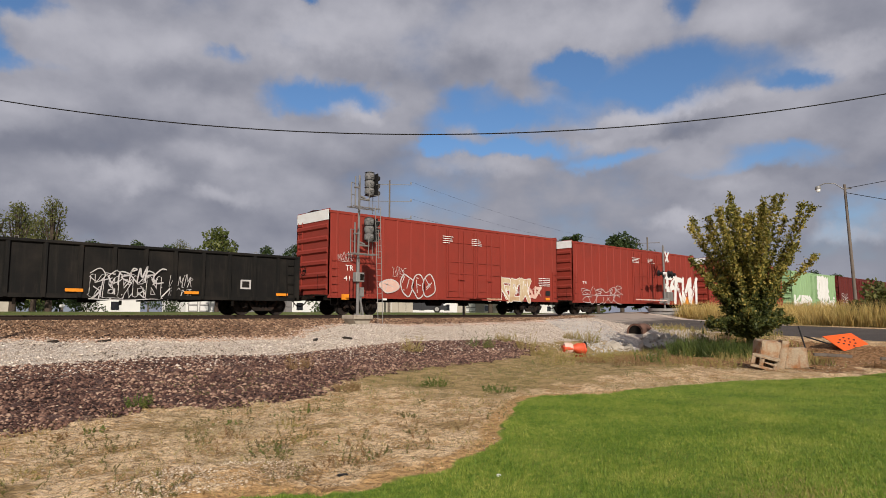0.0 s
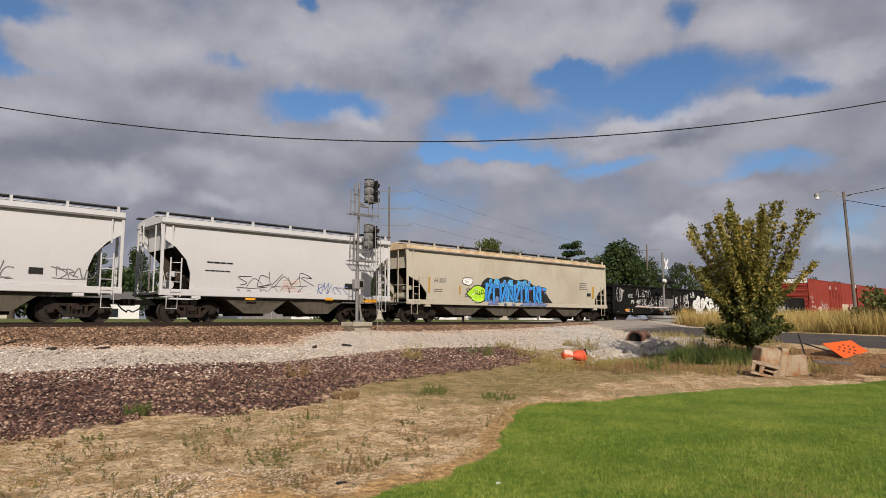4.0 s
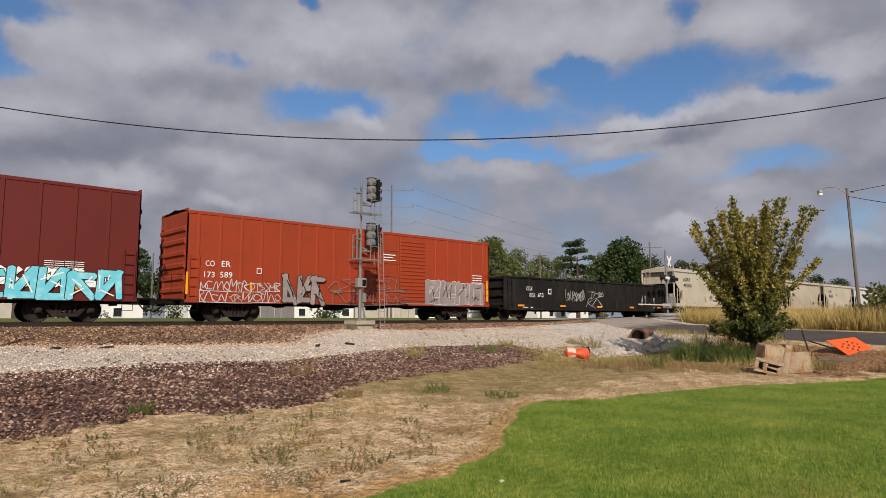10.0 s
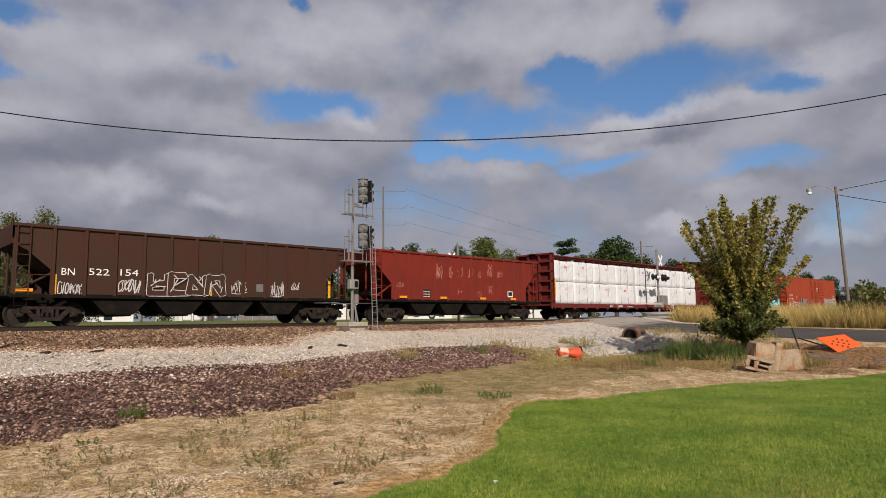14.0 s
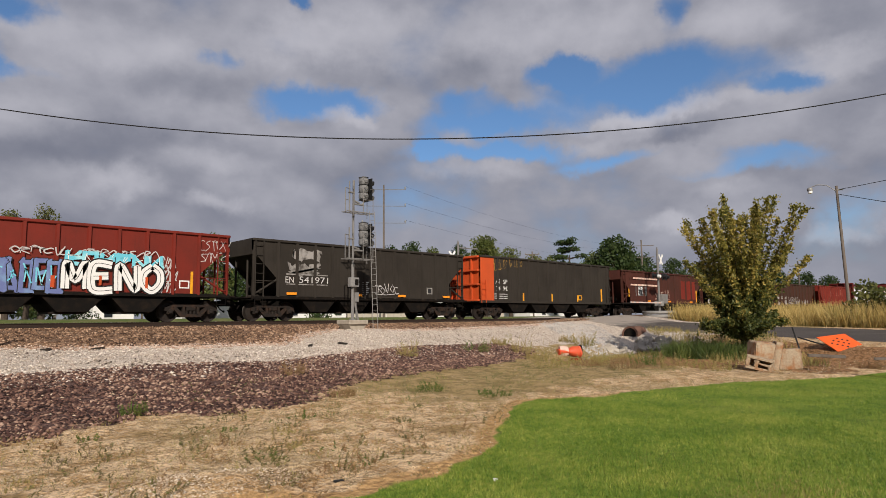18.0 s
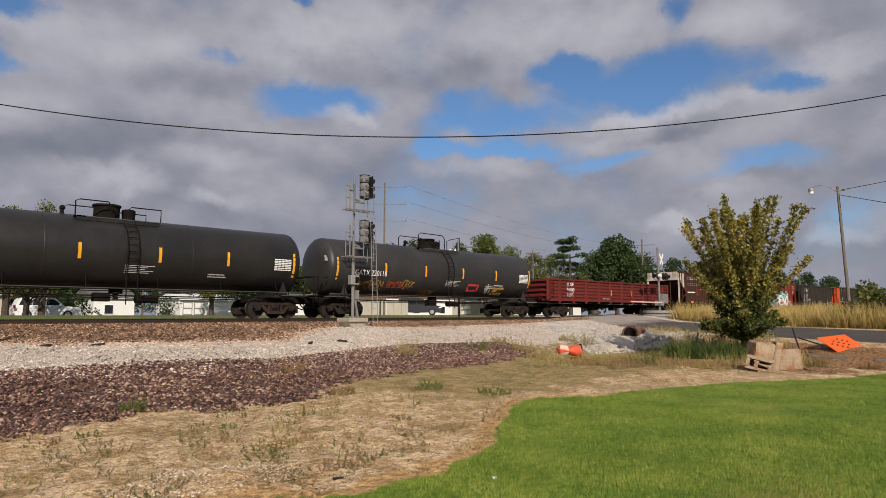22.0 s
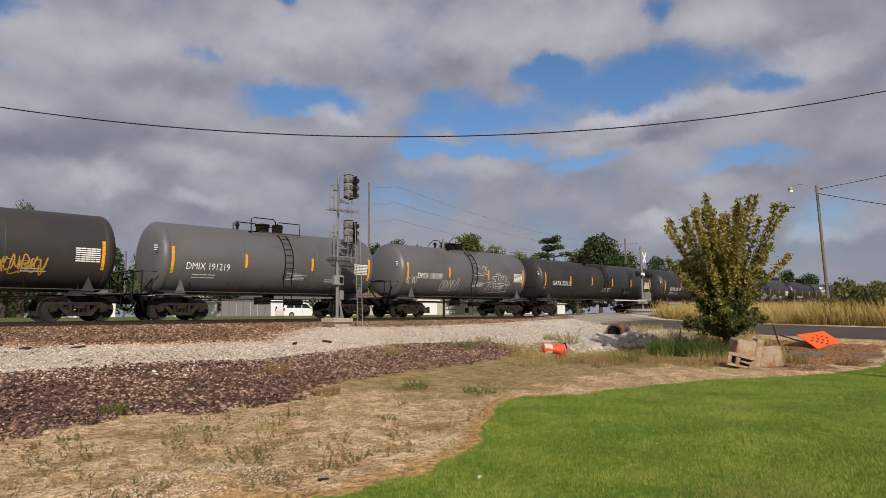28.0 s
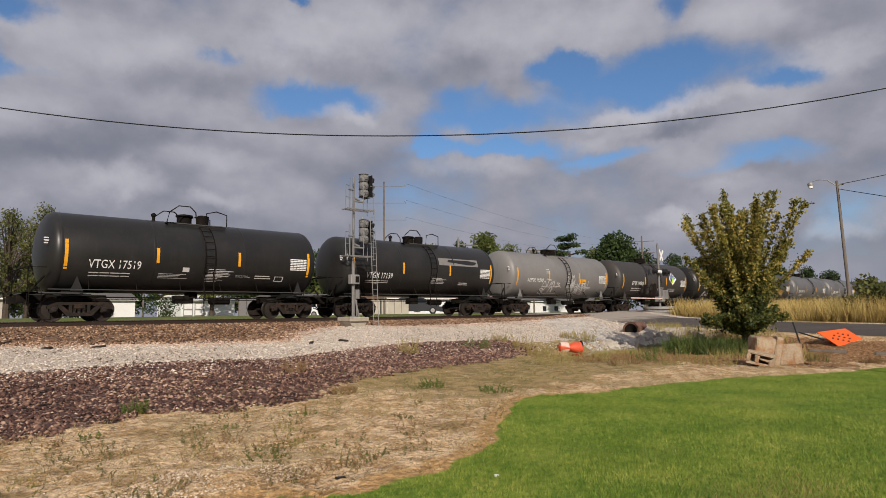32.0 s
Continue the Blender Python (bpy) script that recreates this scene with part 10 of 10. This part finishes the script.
    mat = _r.choice(("red_weed", "red_weed", "dead_stubble", "dead_stubble", "red_weed", "dry_grass", "dead_stubble", "rough_grass"))
    weed(az, d, _r.uniform(0.3, 0.8), _r.uniform(0.08, 0.2), mat, 600 + i, {"red_weed": "low reddish dead weeds on dirt", "dead_stubble": "low dull brown weeds on dirt", "rough_grass": "small green weeds on dirt", "dry_grass": "thin yellow grass tuft on dirt"}[mat], _r.choice((60, 90, 130)), 1.1)


def scatter(n, seed, x0, x1, lo, hi):
    r = np.random.RandomState(seed)
    x = x0 + (x1 - x0) * r.rand(n)
    a, b = lo(x), hi(x)
    y = a + (b - a) * r.rand(n)
    k = ripple(x, y, 1.1, seed) + 0.5 * ripple(x, y, 3.0, seed) > -0.05
    x, y = x[k], y[k]
    return np.stack([x, y, ground_z(x, y)], 1)


blades("dead_stubble", "short dull brown stubble in patches on dirt", scatter(30000, 29, 0.5, 22, lambda x: lawn_edge(x) + 0.05, lambda x: rock_low(x) + 0.2), 0.035, 0.004, "dead_stubble", 30, lean=1.0)
_az, _d = px_spot(1264, 629)
_c = spot(_az, _d)
_r = np.random.RandomState(77)
_a, _q = _r.rand(3600) * 6.28, np.sqrt(_r.rand(3600))
_u, _w = _q * np.cos(_a) * 1.75, _q * np.sin(_a) * 1.2
_x, _y = _c.x + _u * math.sin(radians(_az)) + _w * math.cos(radians(_az)), _c.y - _u * math.cos(radians(_az)) + _w * math.sin(radians(_az))
blades("lush_grass", "dense dark green grass by the ditch", np.stack([_x, _y, ground_z(_x, _y)], 1), 0.62, 0.014, "lush_grass", 78, lean=0.45)
blades("dry_stubble", "sparse dry grass stubble on dirt", scatter(12000, 21, 0.5, 24, lambda x: lawn_edge(x) + 0.1, lambda x: rock_low(x) + 0.3), 0.075, 0.005, "dry_grass", 22, lean=0.6)
blades("green_stubble", "thin green growth on damp dirt", scatter(9000, 23, 5, 27, lambda x: np.maximum(lawn_edge(x) + 2.2, 9.0), lambda x: np.maximum(rock_low(x), 15.0)), 0.06, 0.006, "rough_grass", 24, lean=0.6)
blades("ditch_grass", "yellow and green grass along a ditch", scatter(7000, 25, 19, 31, lambda x: 13.4 + 0.0 * x, lambda x: 14.6 + 0.16 * (x - 19)), 0.22, 0.009, "dry_grass", 26)
blades("ditch_stubble", "short rusty dry grass before a ditch", scatter(5200, 35, 18, 31, lambda x: 12.0 + 0.0 * x, lambda x: 13.6 + 0.1 * (x - 19)), 0.14, 0.009, "red_weed", 36, lean=0.5)
_q = np.random.RandomState(41).randn(5200, 2) * np.array([0.75, 0.32]) + np.array([5.6, 2.15])
blades("dry_lawn_patch", "dry yellowed patch of mown lawn", np.stack([_q[:, 0], _q[:, 1], ground_z(_q[:, 0], _q[:, 1])], 1), 0.036, 0.0042, "dry_grass", 42, lean=0.6)
blades("bank_grass", "rough grass on the road bank", scatter(6000, 27, 22, 34, lambda x: 6.0 + 0.6 * (x - 22), lambda x: 9.5 + 0.8 * (x - 22)), 0.3, 0.012, "dry_grass", 28)


def verge(n, seed, mat, h, u0, u1, y0, y1, name, label):
    r = np.random.RandomState(seed)
    y = y0 + (y1 - y0) * r.rand(n)
    x = road_line(y) + u0 + (u1 - u0) * r.rand(n)
    k = ripple(x, y, 0.8, seed) + 0.6 * ripple(x, y, 2.7, seed) + r.randn(n) * 0.35 > -0.25
    x, y = x[k], y[k]
    z = ground_z(x, y)
    blades(name, label, np.stack([x, y, z], 1), h, 0.022, mat, seed, lean=0.3)


verge(52000, 31, "gold_grass", 1.25, 9.2, 22, -4, 24, "tall_dry_grass", "tall dry yellow grass beside the road")
verge(5000, 33, "rough_grass", 1.3, 15, 24, -4, 25, "tall_green_grass", "tall green weeds among dry grass")


def drum():
    az, d = px_spot(1012, 624)
    p = spot(az, d)
    th = thing("traffic_drum", "dirty crushed orange traffic drum lying in the ditch", "traffic drum", pose(p.x, p.y, p.z + 0.24, 0, 0, -38))
    g = G(True)
    prof = [(0.20, -0.48), (0.23, -0.44), (0.23, -0.2), (0.18, -0.05), (0.2, 0.08), (0.25, 0.2), (0.26, 0.40), (0.29, 0.42), (0.29, 0.5)]
    g.lathe(prof, "x", (0, 0, 0), 20)
    rr = random.Random(6)
    g.v = [(x + 0.03 * math.sin(9 * z + 2), y * (1 - 0.2 * math.sin(x * 5)) + rr.uniform(-1, 1) * 0.014, z * (0.66 + 0.26 * math.sin(x * 6 + y * 4)) - 0.05 + rr.uniform(-1, 1) * 0.014) for x, y, z in g.v]
    part("body", g, "barrel", th)
    part("band", G(True).lathe([(0.215, -0.40), (0.235, -0.36), (0.225, -0.14), (0.195, -0.04)], "x", (0, 0, -0.035), 20), "pink", th, "torn pale reflective band")
    # shallow near-black hollow paints the shade inside the drum
    part("mouth", G(True).lathe([(0.24, 0.505), (0.2, 0.42), (0.0, 0.40)], "x", (0, 0, -0.05), 20), "under", th, "open mouth painted dark as inner shade")
    part("base_ring", G(True).lathe([(0.2, 0.49), (0.24, 0.5), (0.24, 0.54), (0.12, 0.54)], "x", (0, 0, 0), 20), "rubber", th)


drum()


def culvert():
    az, d = 30.3, 37.0
    p = spot(az, d, 0.62)
    th = thing("culvert_pipe", "rust-stained round culvert pipe under the road", "culvert", pose(p.x, p.y, p.z, 0, 0, 8))
    pipe_mat = material("rusty_concrete_pipe", (0.16, 0.085, 0.06), 0.9, scale=3, second=(0.07, 0.04, 0.03), amount=0.7, bump=0.3)
    g = G(True)
    n = 22
    for k in range(n):
        a, b = 2 * math.pi * k / n, 2 * math.pi * (k + 1) / n
        for r0, r1, x0, x1 in ((0.46, 0.46, -0.4, 0.9), (0.37, 0.37, -0.4, 0.9), (0.37, 0.46, -0.4, -0.4)):
            g.add([(x0, r0 * math.cos(a), r0 * math.sin(a)), (x1 if x0 != x1 else x0, r1 * math.cos(a), r1 * math.sin(a)), (x1 if x0 != x1 else x0, r1 * math.cos(b), r1 * math.sin(b)), (x0, r0 * math.cos(b), r0 * math.sin(b))], [(0, 1, 2, 3)])
    part("pipe", g, pipe_mat, th)
    # near-black lining and back disc paint in the shade of a deeper pipe
    part("lining", G(True).lathe([(0.36, -0.36), (0.36, 0.85)], "x", (0, 0, 0), 22), "under", th, "inside painted dark as shade")
    part("pipe_end", G(True).lathe([(0.46, 0.9), (0.46, 0.93)], "x", (0, 0, 0), 22), "under", th)


culvert()


def water():
    m = bpy.data.materials.new("still_ditch_water")
    m.use_nodes = True
    b = m.node_tree.nodes["Principled BSDF"]
    b.inputs["Base Color"].default_value = (0.035, 0.03, 0.015, 1)
    b.inputs["Roughness"].default_value = 0.08
    g = G()
    n = 26
    pts = [(24.6 + (4.2 + 0.7 * math.sin(3 * a)) * math.cos(a), 15.35 + (0.85 + 0.22 * math.sin(5 * a + 1)) * math.sin(a), -0.085) for a in [2 * math.pi * k / n for k in range(n)]]
    g.add(pts, [tuple(range(n))])
    tagged(part("water", g, m), "shallow still puddle in the ditch", "water", kind="structure")


water()


def riprap():
    r = random.Random(8)
    for i in range(48):
        az, d = px_spot(r.uniform(1132, 1186), r.uniform(600, 619)) if i < 34 else px_spot(r.uniform(1066, 1116), r.uniform(612, 621))
        p = spot(az, d)
        s_ = r.uniform(0.22, 0.48) if i < 34 else r.uniform(0.14, 0.26)
        ob = part("riprap_stone", lump(G(), 0, 0, 0, s_ * 1.3, s_, s_ * 0.75, Euler((r.random(), r.random(), r.random() * 6)).to_matrix(), 500 + i), "boulder")
        ob.matrix_basis = pose(p.x, p.y, p.z + 0.08)
        tagged(ob, "rough grey limestone boulder beside a culvert", "stone", "riprap by the culvert")


def lump(g, cx, cy, cz, sx, sy, sz, rot, seed):
    """A broken block with knocked-off corners."""
    r = random.Random(seed)
    b = bmesh.new()
    bmesh.ops.create_cube(b, size=1)
    bmesh.ops.bevel(b, geom=b.edges[:], offset=0.09, segments=2, affect="EDGES", profile=0.6)
    bmesh.ops.subdivide_edges(b, edges=b.edges[:], cuts=1, use_grid_fill=True)
    for v in b.verts:
        v.co += Vector((r.uniform(-1, 1), r.uniform(-1, 1), r.uniform(-1, 1))) * 0.025
    m = Matrix.Translation((cx, cy, cz)) @ rot.to_3x3().to_4x4() @ Matrix.Diagonal((sx, sy, sz, 1))
    g.add([tuple(m @ v.co) for v in b.verts], [tuple(v.index for v in f.verts) for f in b.faces])
    b.free()
    return g


def rubble_blocks():
    az, d = px_spot(1352, 652)
    base = spot(az, d)
    rust = material("stained_concrete_lump", (0.35, 0.285, 0.20), 0.95, scale=3.0, second=(0.28, 0.12, 0.045), amount=0.9, fine=22, bump=0.9, streak=0.7, vary=0.6)
    right = Vector((math.sin(radians(az)), -math.cos(radians(az)), 0))
    away = Vector((math.cos(radians(az)), math.sin(radians(az)), 0))
    for i, (u, w, z, sx, sy, sz, rx, ry, rz, mat, lab) in enumerate([
            (0.03, 0.5, 0.42, 0.72, 0.7, 0.85, 4, 6, -50, rust, "large broken concrete lump with rust stains"),
            (0.36, 0.5, 0.40, 0.2, 0.6, 0.92, 0, 12, -60, rust, "broken slab of concrete on edge"),
            (0.72, 0.9, 0.32, 0.66, 0.5, 0.62, 0, -4, -68, rust, "broken concrete block among rubble"),
            (1.75, 1.6, 0.4, 1.0, 0.2, 0.09, 0, 2, -70, "woodpole", "weathered timber lying on rubble"),
            (3.4, 1.9, 0.3, 0.8, 0.2, 0.08, 0, -2, -75, "woodpole", "weathered timber lying on rubble")]):
        p = base + right * u + away * w
        th = part("concrete_block" if i < 3 else "timber", lump(G(True), 0, 0, 0, sx, sy, sz, Euler((radians(rx), radians(ry), radians(rz))).to_matrix(), 40 + i), mat, None)
        th.matrix_basis = pose(p.x, p.y, float(ground_z(p.x, p.y)) + z * 0.9)
        tagged(th, lab, "concrete block" if i < 3 else "timber", "rubble by the tree")
    # broken hollow block with two slots
    p = base + right * -0.12 - away * 0.1
    th = thing("hollow_block", "broken grey concrete block with slots", "concrete block", pose(p.x, p.y, float(ground_z(p.x, p.y)) + 0.02, 0, 14, az - 100))
    g = G()
    for x0, x1, z0, z1 in ((-0.34, 0.36, 0, 0.09), (-0.34, 0.34, 0.35, 0.44), (-0.34, -0.25, 0.09, 0.35), (-0.12, 0.0, 0.09, 0.35), (0.0, 0.3, 0.19, 0.26), (0.27, 0.35, 0.05, 0.3)):
        g.box(x0, x1, -0.18, 0.25, z0, z1, 0.02)
    g.box(-0.32, 0.32, 0.1, 0.24, 0.05, 0.4)
    rr = random.Random(3)
    g.v = [(a + rr.uniform(-1, 1) * 0.018, b + rr.uniform(-1, 1) * 0.018, c * 0.85 + rr.uniform(-1, 1) * 0.018) for a, b, c in g.v]
    part("shell", g, rust, th)


rubble_blocks()
riprap()


def work_sign():
    az, d = px_spot(1486, 622)
    p = spot(az, d)
    th = thing("roadwork_sign", "fallen orange diamond road-work sign on a black stand", "road sign", pose(p.x, p.y, p.z, 0, 0, az - 90))
    k = d / 26.0
    u, w = Vector((0.87, 0.632, 0.116)) * k, Vector((0.62, -0.764, -0.45)) * k
    o = Vector((0, 0, 0.03)) - w
    nrm = u.cross(w).normalized()
    nrm = nrm if nrm.y < 0 else -nrm
    q = [o, o + u, o + u + w, o + w]
    part("panel", G().add([tuple(v) for v in q] + [tuple(v - nrm * 0.02) for v in q], [(0, 1, 2, 3), (7, 6, 5, 4), (0, 4, 5, 1), (1, 5, 6, 2), (2, 6, 7, 3), (3, 7, 4, 0)]), "safety", th)
    across, down = (u + w).normalized(), (w - u).normalized()
    mid = o + (u + w) * 0.5 + nrm * 0.006
    for row, n in ((-0.24, 3), (0.0, 4), (0.24, 4)):
        for j in range(n):
            c = mid + across * ((j - (n - 1) / 2) * 0.16) + down * row
            e, f = across * 0.03, down * 0.05
            part("word_bar", G().add([tuple(v) for v in (c - e - f, c + e - f, c + e + f, c - e + f)], [(0, 1, 2, 3)]), "ink", th)
    m = 0.0195 * k
    part("stand_leg", G().tube([((1428.7 - 1486) * m, 0.2, -0.05), ((1417.5 - 1486) * m, 0.25, 0.86)], 0.03, 6), "signalblack", th)
    part("stand_leg", G().tube([((1426 - 1486) * m, 0.2, 0.5), ((1465 - 1486) * m, 0.15, 0.24)], 0.028, 6), "signalblack", th)


work_sign()


def debris():
    for i, (px, py, lab, mat) in enumerate([(612, 834, "crumpled dark scrap of plastic on dirt", "ink"), (1388, 622, "pale yellow leaf litter by rubble", "brass"), (100, 606, "dark scrap of old tie on gravel", "tie"), (190, 605, "dark scrap of old tie on gravel", "tie"), (560, 603, "short dark stick on gravel", "tie"), (616, 600, "short dark stick on gravel", "tie"), (880, 835, "pale scrap of paper on the lawn", "white"), (375, 654, "pale stone on dark rubble", "rock_white"), (690, 578, "pale stone on ballast", "rock_white")]):
        az, d = px_spot(px, py)
        p = spot(az, d)
        s = 0.0075 * d
        ob = part("scrap", lump(G(True), 0, 0, 0, s * (2.2 if mat in ("tie", "ink") else 0.9), s * 0.7, s * 0.4, Euler((0.2, 0.1, i)).to_matrix(), 70 + i), mat)
        ob.matrix_basis = pose(p.x, p.y, p.z + s * 0.15)
        tagged(ob, lab, "debris", "debris")


debris()


# ---- beyond the track ----
def house(x0, x1, y0, y1, h, wall, roof, label, ridge=1.0, doors=(), windows=(), name="building"):
    """doors and windows: (x, width, z0, z1) on the side that faces the railway."""
    z = 1.15
    th = thing(name, label, "building", pose(0, 0, z))
    part("wall", G().box(x0, x1, y0, y1, 0, h), wall, th)
    part("roof", G().prism([(y0 - 0.4, h), (y1 + 0.4, h), ((y0 + y1) / 2, h + ridge)], "x", x0 - 0.3, x1 + 0.3), roof, th)
    part("fascia", G().box(x0 - 0.3, x1 + 0.3, y0 - 0.44, y0 - 0.38, h - 0.12, h + 0.06), "white", th)
    for x, w, a, b in doors:
        d = part("door", G().box(x, x + w, y0 - 0.05, y0 - 0.005, a, b, 0.01), "galv", th, "pale panelled door")
        for k in range(3):
            part("door_panel", G().box(x + 0.1, x + w - 0.1, y0 - 0.07, y0 - 0.05, a + 0.1 + k * (b - a) / 3, a + (b - a) / 3 * (k + 1) - 0.08), "white", d)
    for x, w, a, b in windows:
        wd = part("window", G().box(x - 0.08, x + w + 0.08, y0 - 0.06, y0 - 0.004, a - 0.08, b + 0.08), "white", th)
        part("pane", G().box(x, x + w, y0 - 0.075, y0 - 0.055, a, b), "glass", wd)
    return th


house(31.2, 38.2, 80, 88, 2.7, "siding", "siding", "white garage with two pale doors", 0.75, ((31.5, 1.2, 0, 2.3), (32.9, 1.2, 0, 2.3)))
house(45.2, 58, 80, 90, 2.9, "siding", "roofgrey", "low white building beyond a grey fence", 1.0, ((51, 1.0, 0, 2.1),), ((46.6, 1.0, 1.0, 2.0), (54, 1.0, 1.0, 2.0)))
house(22, 26.5, 82, 90, 2.8, "siding", "roofgrey", "small white house beyond the railway", 1.3, (), ((23.2, 0.9, 0.9, 1.9),))
house(61, 75, 77, 87, 3.1, "siding", "metalroof", "low white building with windows", 1.2, ((70, 1.0, 0, 2.1),), ((63, 1.2, 1.0, 2.0), (66.5, 1.2, 1.0, 2.0), (72, 1.2, 1.0, 2.0)))
house(80, 96, 84, 96, 3.2, "siding2", "metalroof", "tan building with a brown metal roof", 1.4, ((84, 2.6, 0, 2.5),), ((89, 1.2, 1.0, 2.0),))
house(104, 122, 84, 98, 3.0, "siding", "roofgrey", "white building beyond the crossing", 1.3, (), ((108, 1.2, 1.0, 2.0), (112, 1.2, 1.0, 2.0)))
house(6, 14, 84, 94, 2.9, "siding2", "roofgrey", "low tan house among trees", 1.5, (), ((8, 1.0, 1.0, 2.0),))
house(-12, -3, 84, 94, 2.9, "siding", "roofgrey", "low white house among trees", 1.5, (), ((-9, 1.0, 1.0, 2.0),))


def fence(x0, x1, y, h, mat, label, turn=0):
    th = thing("fence", label, "fence", pose(x0, y, 1.15, 0, 0, turn))
    n = int((x1 - x0) / 0.9)
    for k in range(n):
        part("panel", G().box(0.02, 0.86, -0.02, 0.02, 0.05, h, 0.005), mat, th, at=(k * 0.9, 0, 0), key=("fp", h))
    for k in range(0, n + 1, 3):
        part("post", G().box(-0.05, 0.05, 0.02, 0.12, 0, h + 0.1), "woodpole", th, at=(k * 0.9, 0, 0), key=("fq", h))


fence(34.2, 40.6, 70.5, 2.7, "greypaint", "grey panel fence along a yard")
fence(34, 42, 48.5, 1.9, "siding2", "pale board fence behind a parked car")


def post_and_rail():
    for i, (az, d) in enumerate([(84.5, 60), (86, 58), (77.5, 64)]):
        p = spot(az, d, 1.15)
        th = thing("mailbox_post", "short pale post beside the street", "post", pose(p.x, p.y, p.z))
        part("post", G().box(-0.09, 0.09, -0.09, 0.09, 0, 1.3, 0.01), "woodpole", th)
        part("box", G().box(-0.2, 0.2, -0.15, 0.15, 1.0, 1.25, 0.04), "white", th)


post_and_rail()


def suv(label, m, paint):
    """A family SUV, front along +x, wheels on z = 0."""
    th = thing("suv", label, "car", m)
    L, w = 2.35, 0.9
    low = [(-L, 0.35), (-L, 0.95), (-L + 0.08, 1.05), (L - 1.35, 1.08), (L - 0.15, 0.95), (L, 0.75), (L, 0.4), (L - 0.1, 0.3), (-L + 0.1, 0.3)]
    part("body", G().prism(low, "y", -w, w), paint, th)
    cab = [(-L + 0.12, 1.04), (-L + 0.35, 1.62), (-L + 0.6, 1.70), (0.2, 1.70), (0.55, 1.62), (1.15, 1.06)]
    part("cabin", G().prism(cab, "y", -w + 0.12, w - 0.12), paint, th)
    for s in (-1, 1):
        y = s * (w - 0.115)
        for x0, x1, x2, x3 in ((-L + 0.35, -L + 0.55, -1.15, -1.15), (-1.05, -1.05, -0.2, -0.2), (-0.1, -0.1, 0.42, 0.98)):
            part("side_window", G().prism([(x0, 1.12), (x1, 1.58), (x2, 1.58), (x3, 1.12)], "y", y, y + s * 0.012), "glass", th)
        part("door_seam", G().box(-0.16, -0.14, s * w, s * (w + 0.004), 0.45, 1.05), "ink", th)
        part("mirror", G().box(0.75, 0.92, s * w, s * (w + 0.2), 1.08, 1.25, 0.03), paint, th)
        part("headlight", G().box(L - 0.3, L + 0.01, s * 0.6, s * (w + 0.005), 0.72, 0.86, 0.02), "lampwhite", th)
        part("tail_light", G().box(-L - 0.01, -L + 0.15, s * 0.68, s * (w + 0.005), 0.8, 1.1, 0.02), "redprint", th)
        for x in (-1.45, 1.4):
            wl_ = part("wheel", G(True).lathe([(0.2, s * 0.68), (0.34, s * 0.68), (0.36, s * 0.72), (0.36, s * 0.87), (0.34, s * 0.91), (0.2, s * 0.91)], "y", (0, 0, 0), 22), "rubber", th, at=(x, 0, 0.36))
            part("rim", G(True).lathe([(0.21, s * 0.90), (0.21, s * 0.915), (0.05, s * 0.925)], "y", (0, 0, 0), 16), "galv", wl_)
    part("windscreen", G().add([(1.12, -w + 0.2, 1.1), (1.12, w - 0.2, 1.1), (0.6, w - 0.26, 1.6), (0.6, -w + 0.26, 1.6)], [(0, 1, 2, 3)]), "glass", th)
    part("bumper", G().box(L - 0.08, L + 0.06, -w + 0.05, w - 0.05, 0.35, 0.6, 0.03), paint, th)
    part("roof_rail", G().box(-L + 0.6, 0.1, -w + 0.2, -w + 0.23, 1.70, 1.75).box(-L + 0.6, 0.1, w - 0.23, w - 0.2, 1.70, 1.75), "signalblack", th)
    return th


pk = spot(48.75, 66.0, 1.72)
suv("dark grey SUV parked beyond the railway", pose(pk.x, pk.y, pk.z, 0, 0, -43), "cargrey")
MOVER = suv("white SUV driving along the street", pose(-20, 60, 1.18), "carwhite")


def run_at(t):
    return float(np.interp(t, [r[0] for r in RUN], [r[1] for r in RUN]))


def motions():
    for car, c in CARS:
        walk(car, [(t, pose(c + s, TRACK, RAIL)) for t, s in RUN])
    for ob, x, y, z in CARGO:
        walk(ob, [(t, pose(x + s, y, z)) for t, s in RUN])
    drive = [(0, -107.2), (16, -19.8), (21, 7.6), (22, 12.6), (23, 18.4), (24, 23.4), (25, 26.4), (25.5, 28.2), (27.5, 36.3), (28, 37.8), (29, 38.5), (31, 38.5), (32, 38.5)]
    walk(MOVER, [(t, pose(x, 60, 1.48)) for t, x in drive])
    for wl in MOVER.children:
        if wl.name.startswith("wheel"):
            at, turn = wl.location.copy(), [(k / 10, np.interp(k / 10, [d[0] for d in drive], [d[1] for d in drive]) / 0.36) for k in range(321)]
            walk(wl, [(t, Matrix.Translation(at) @ Matrix.Rotation(a, 4, "Y")) for t, a in turn])
    # wheels roll as far as the train runs; alike axles share one set of keys
    first = {}
    for ob, i in WHEELS:
        if i not in first:
            x = ob.location.x
            walk(ob, [(k / 30, Matrix.Translation((x, 0, 0.457)) @ Matrix.Rotation(run_at(k / 30) / 0.457, 4, "Y")) for k in range(961)])
            first[i] = ob
        else:
            ob.rotation_mode = "QUATERNION"
            ob.animation_data_create()
            ob.animation_data.action = first[i].animation_data.action
            ob.animation_data.action_slot = first[i].animation_data.action_slot


motions()
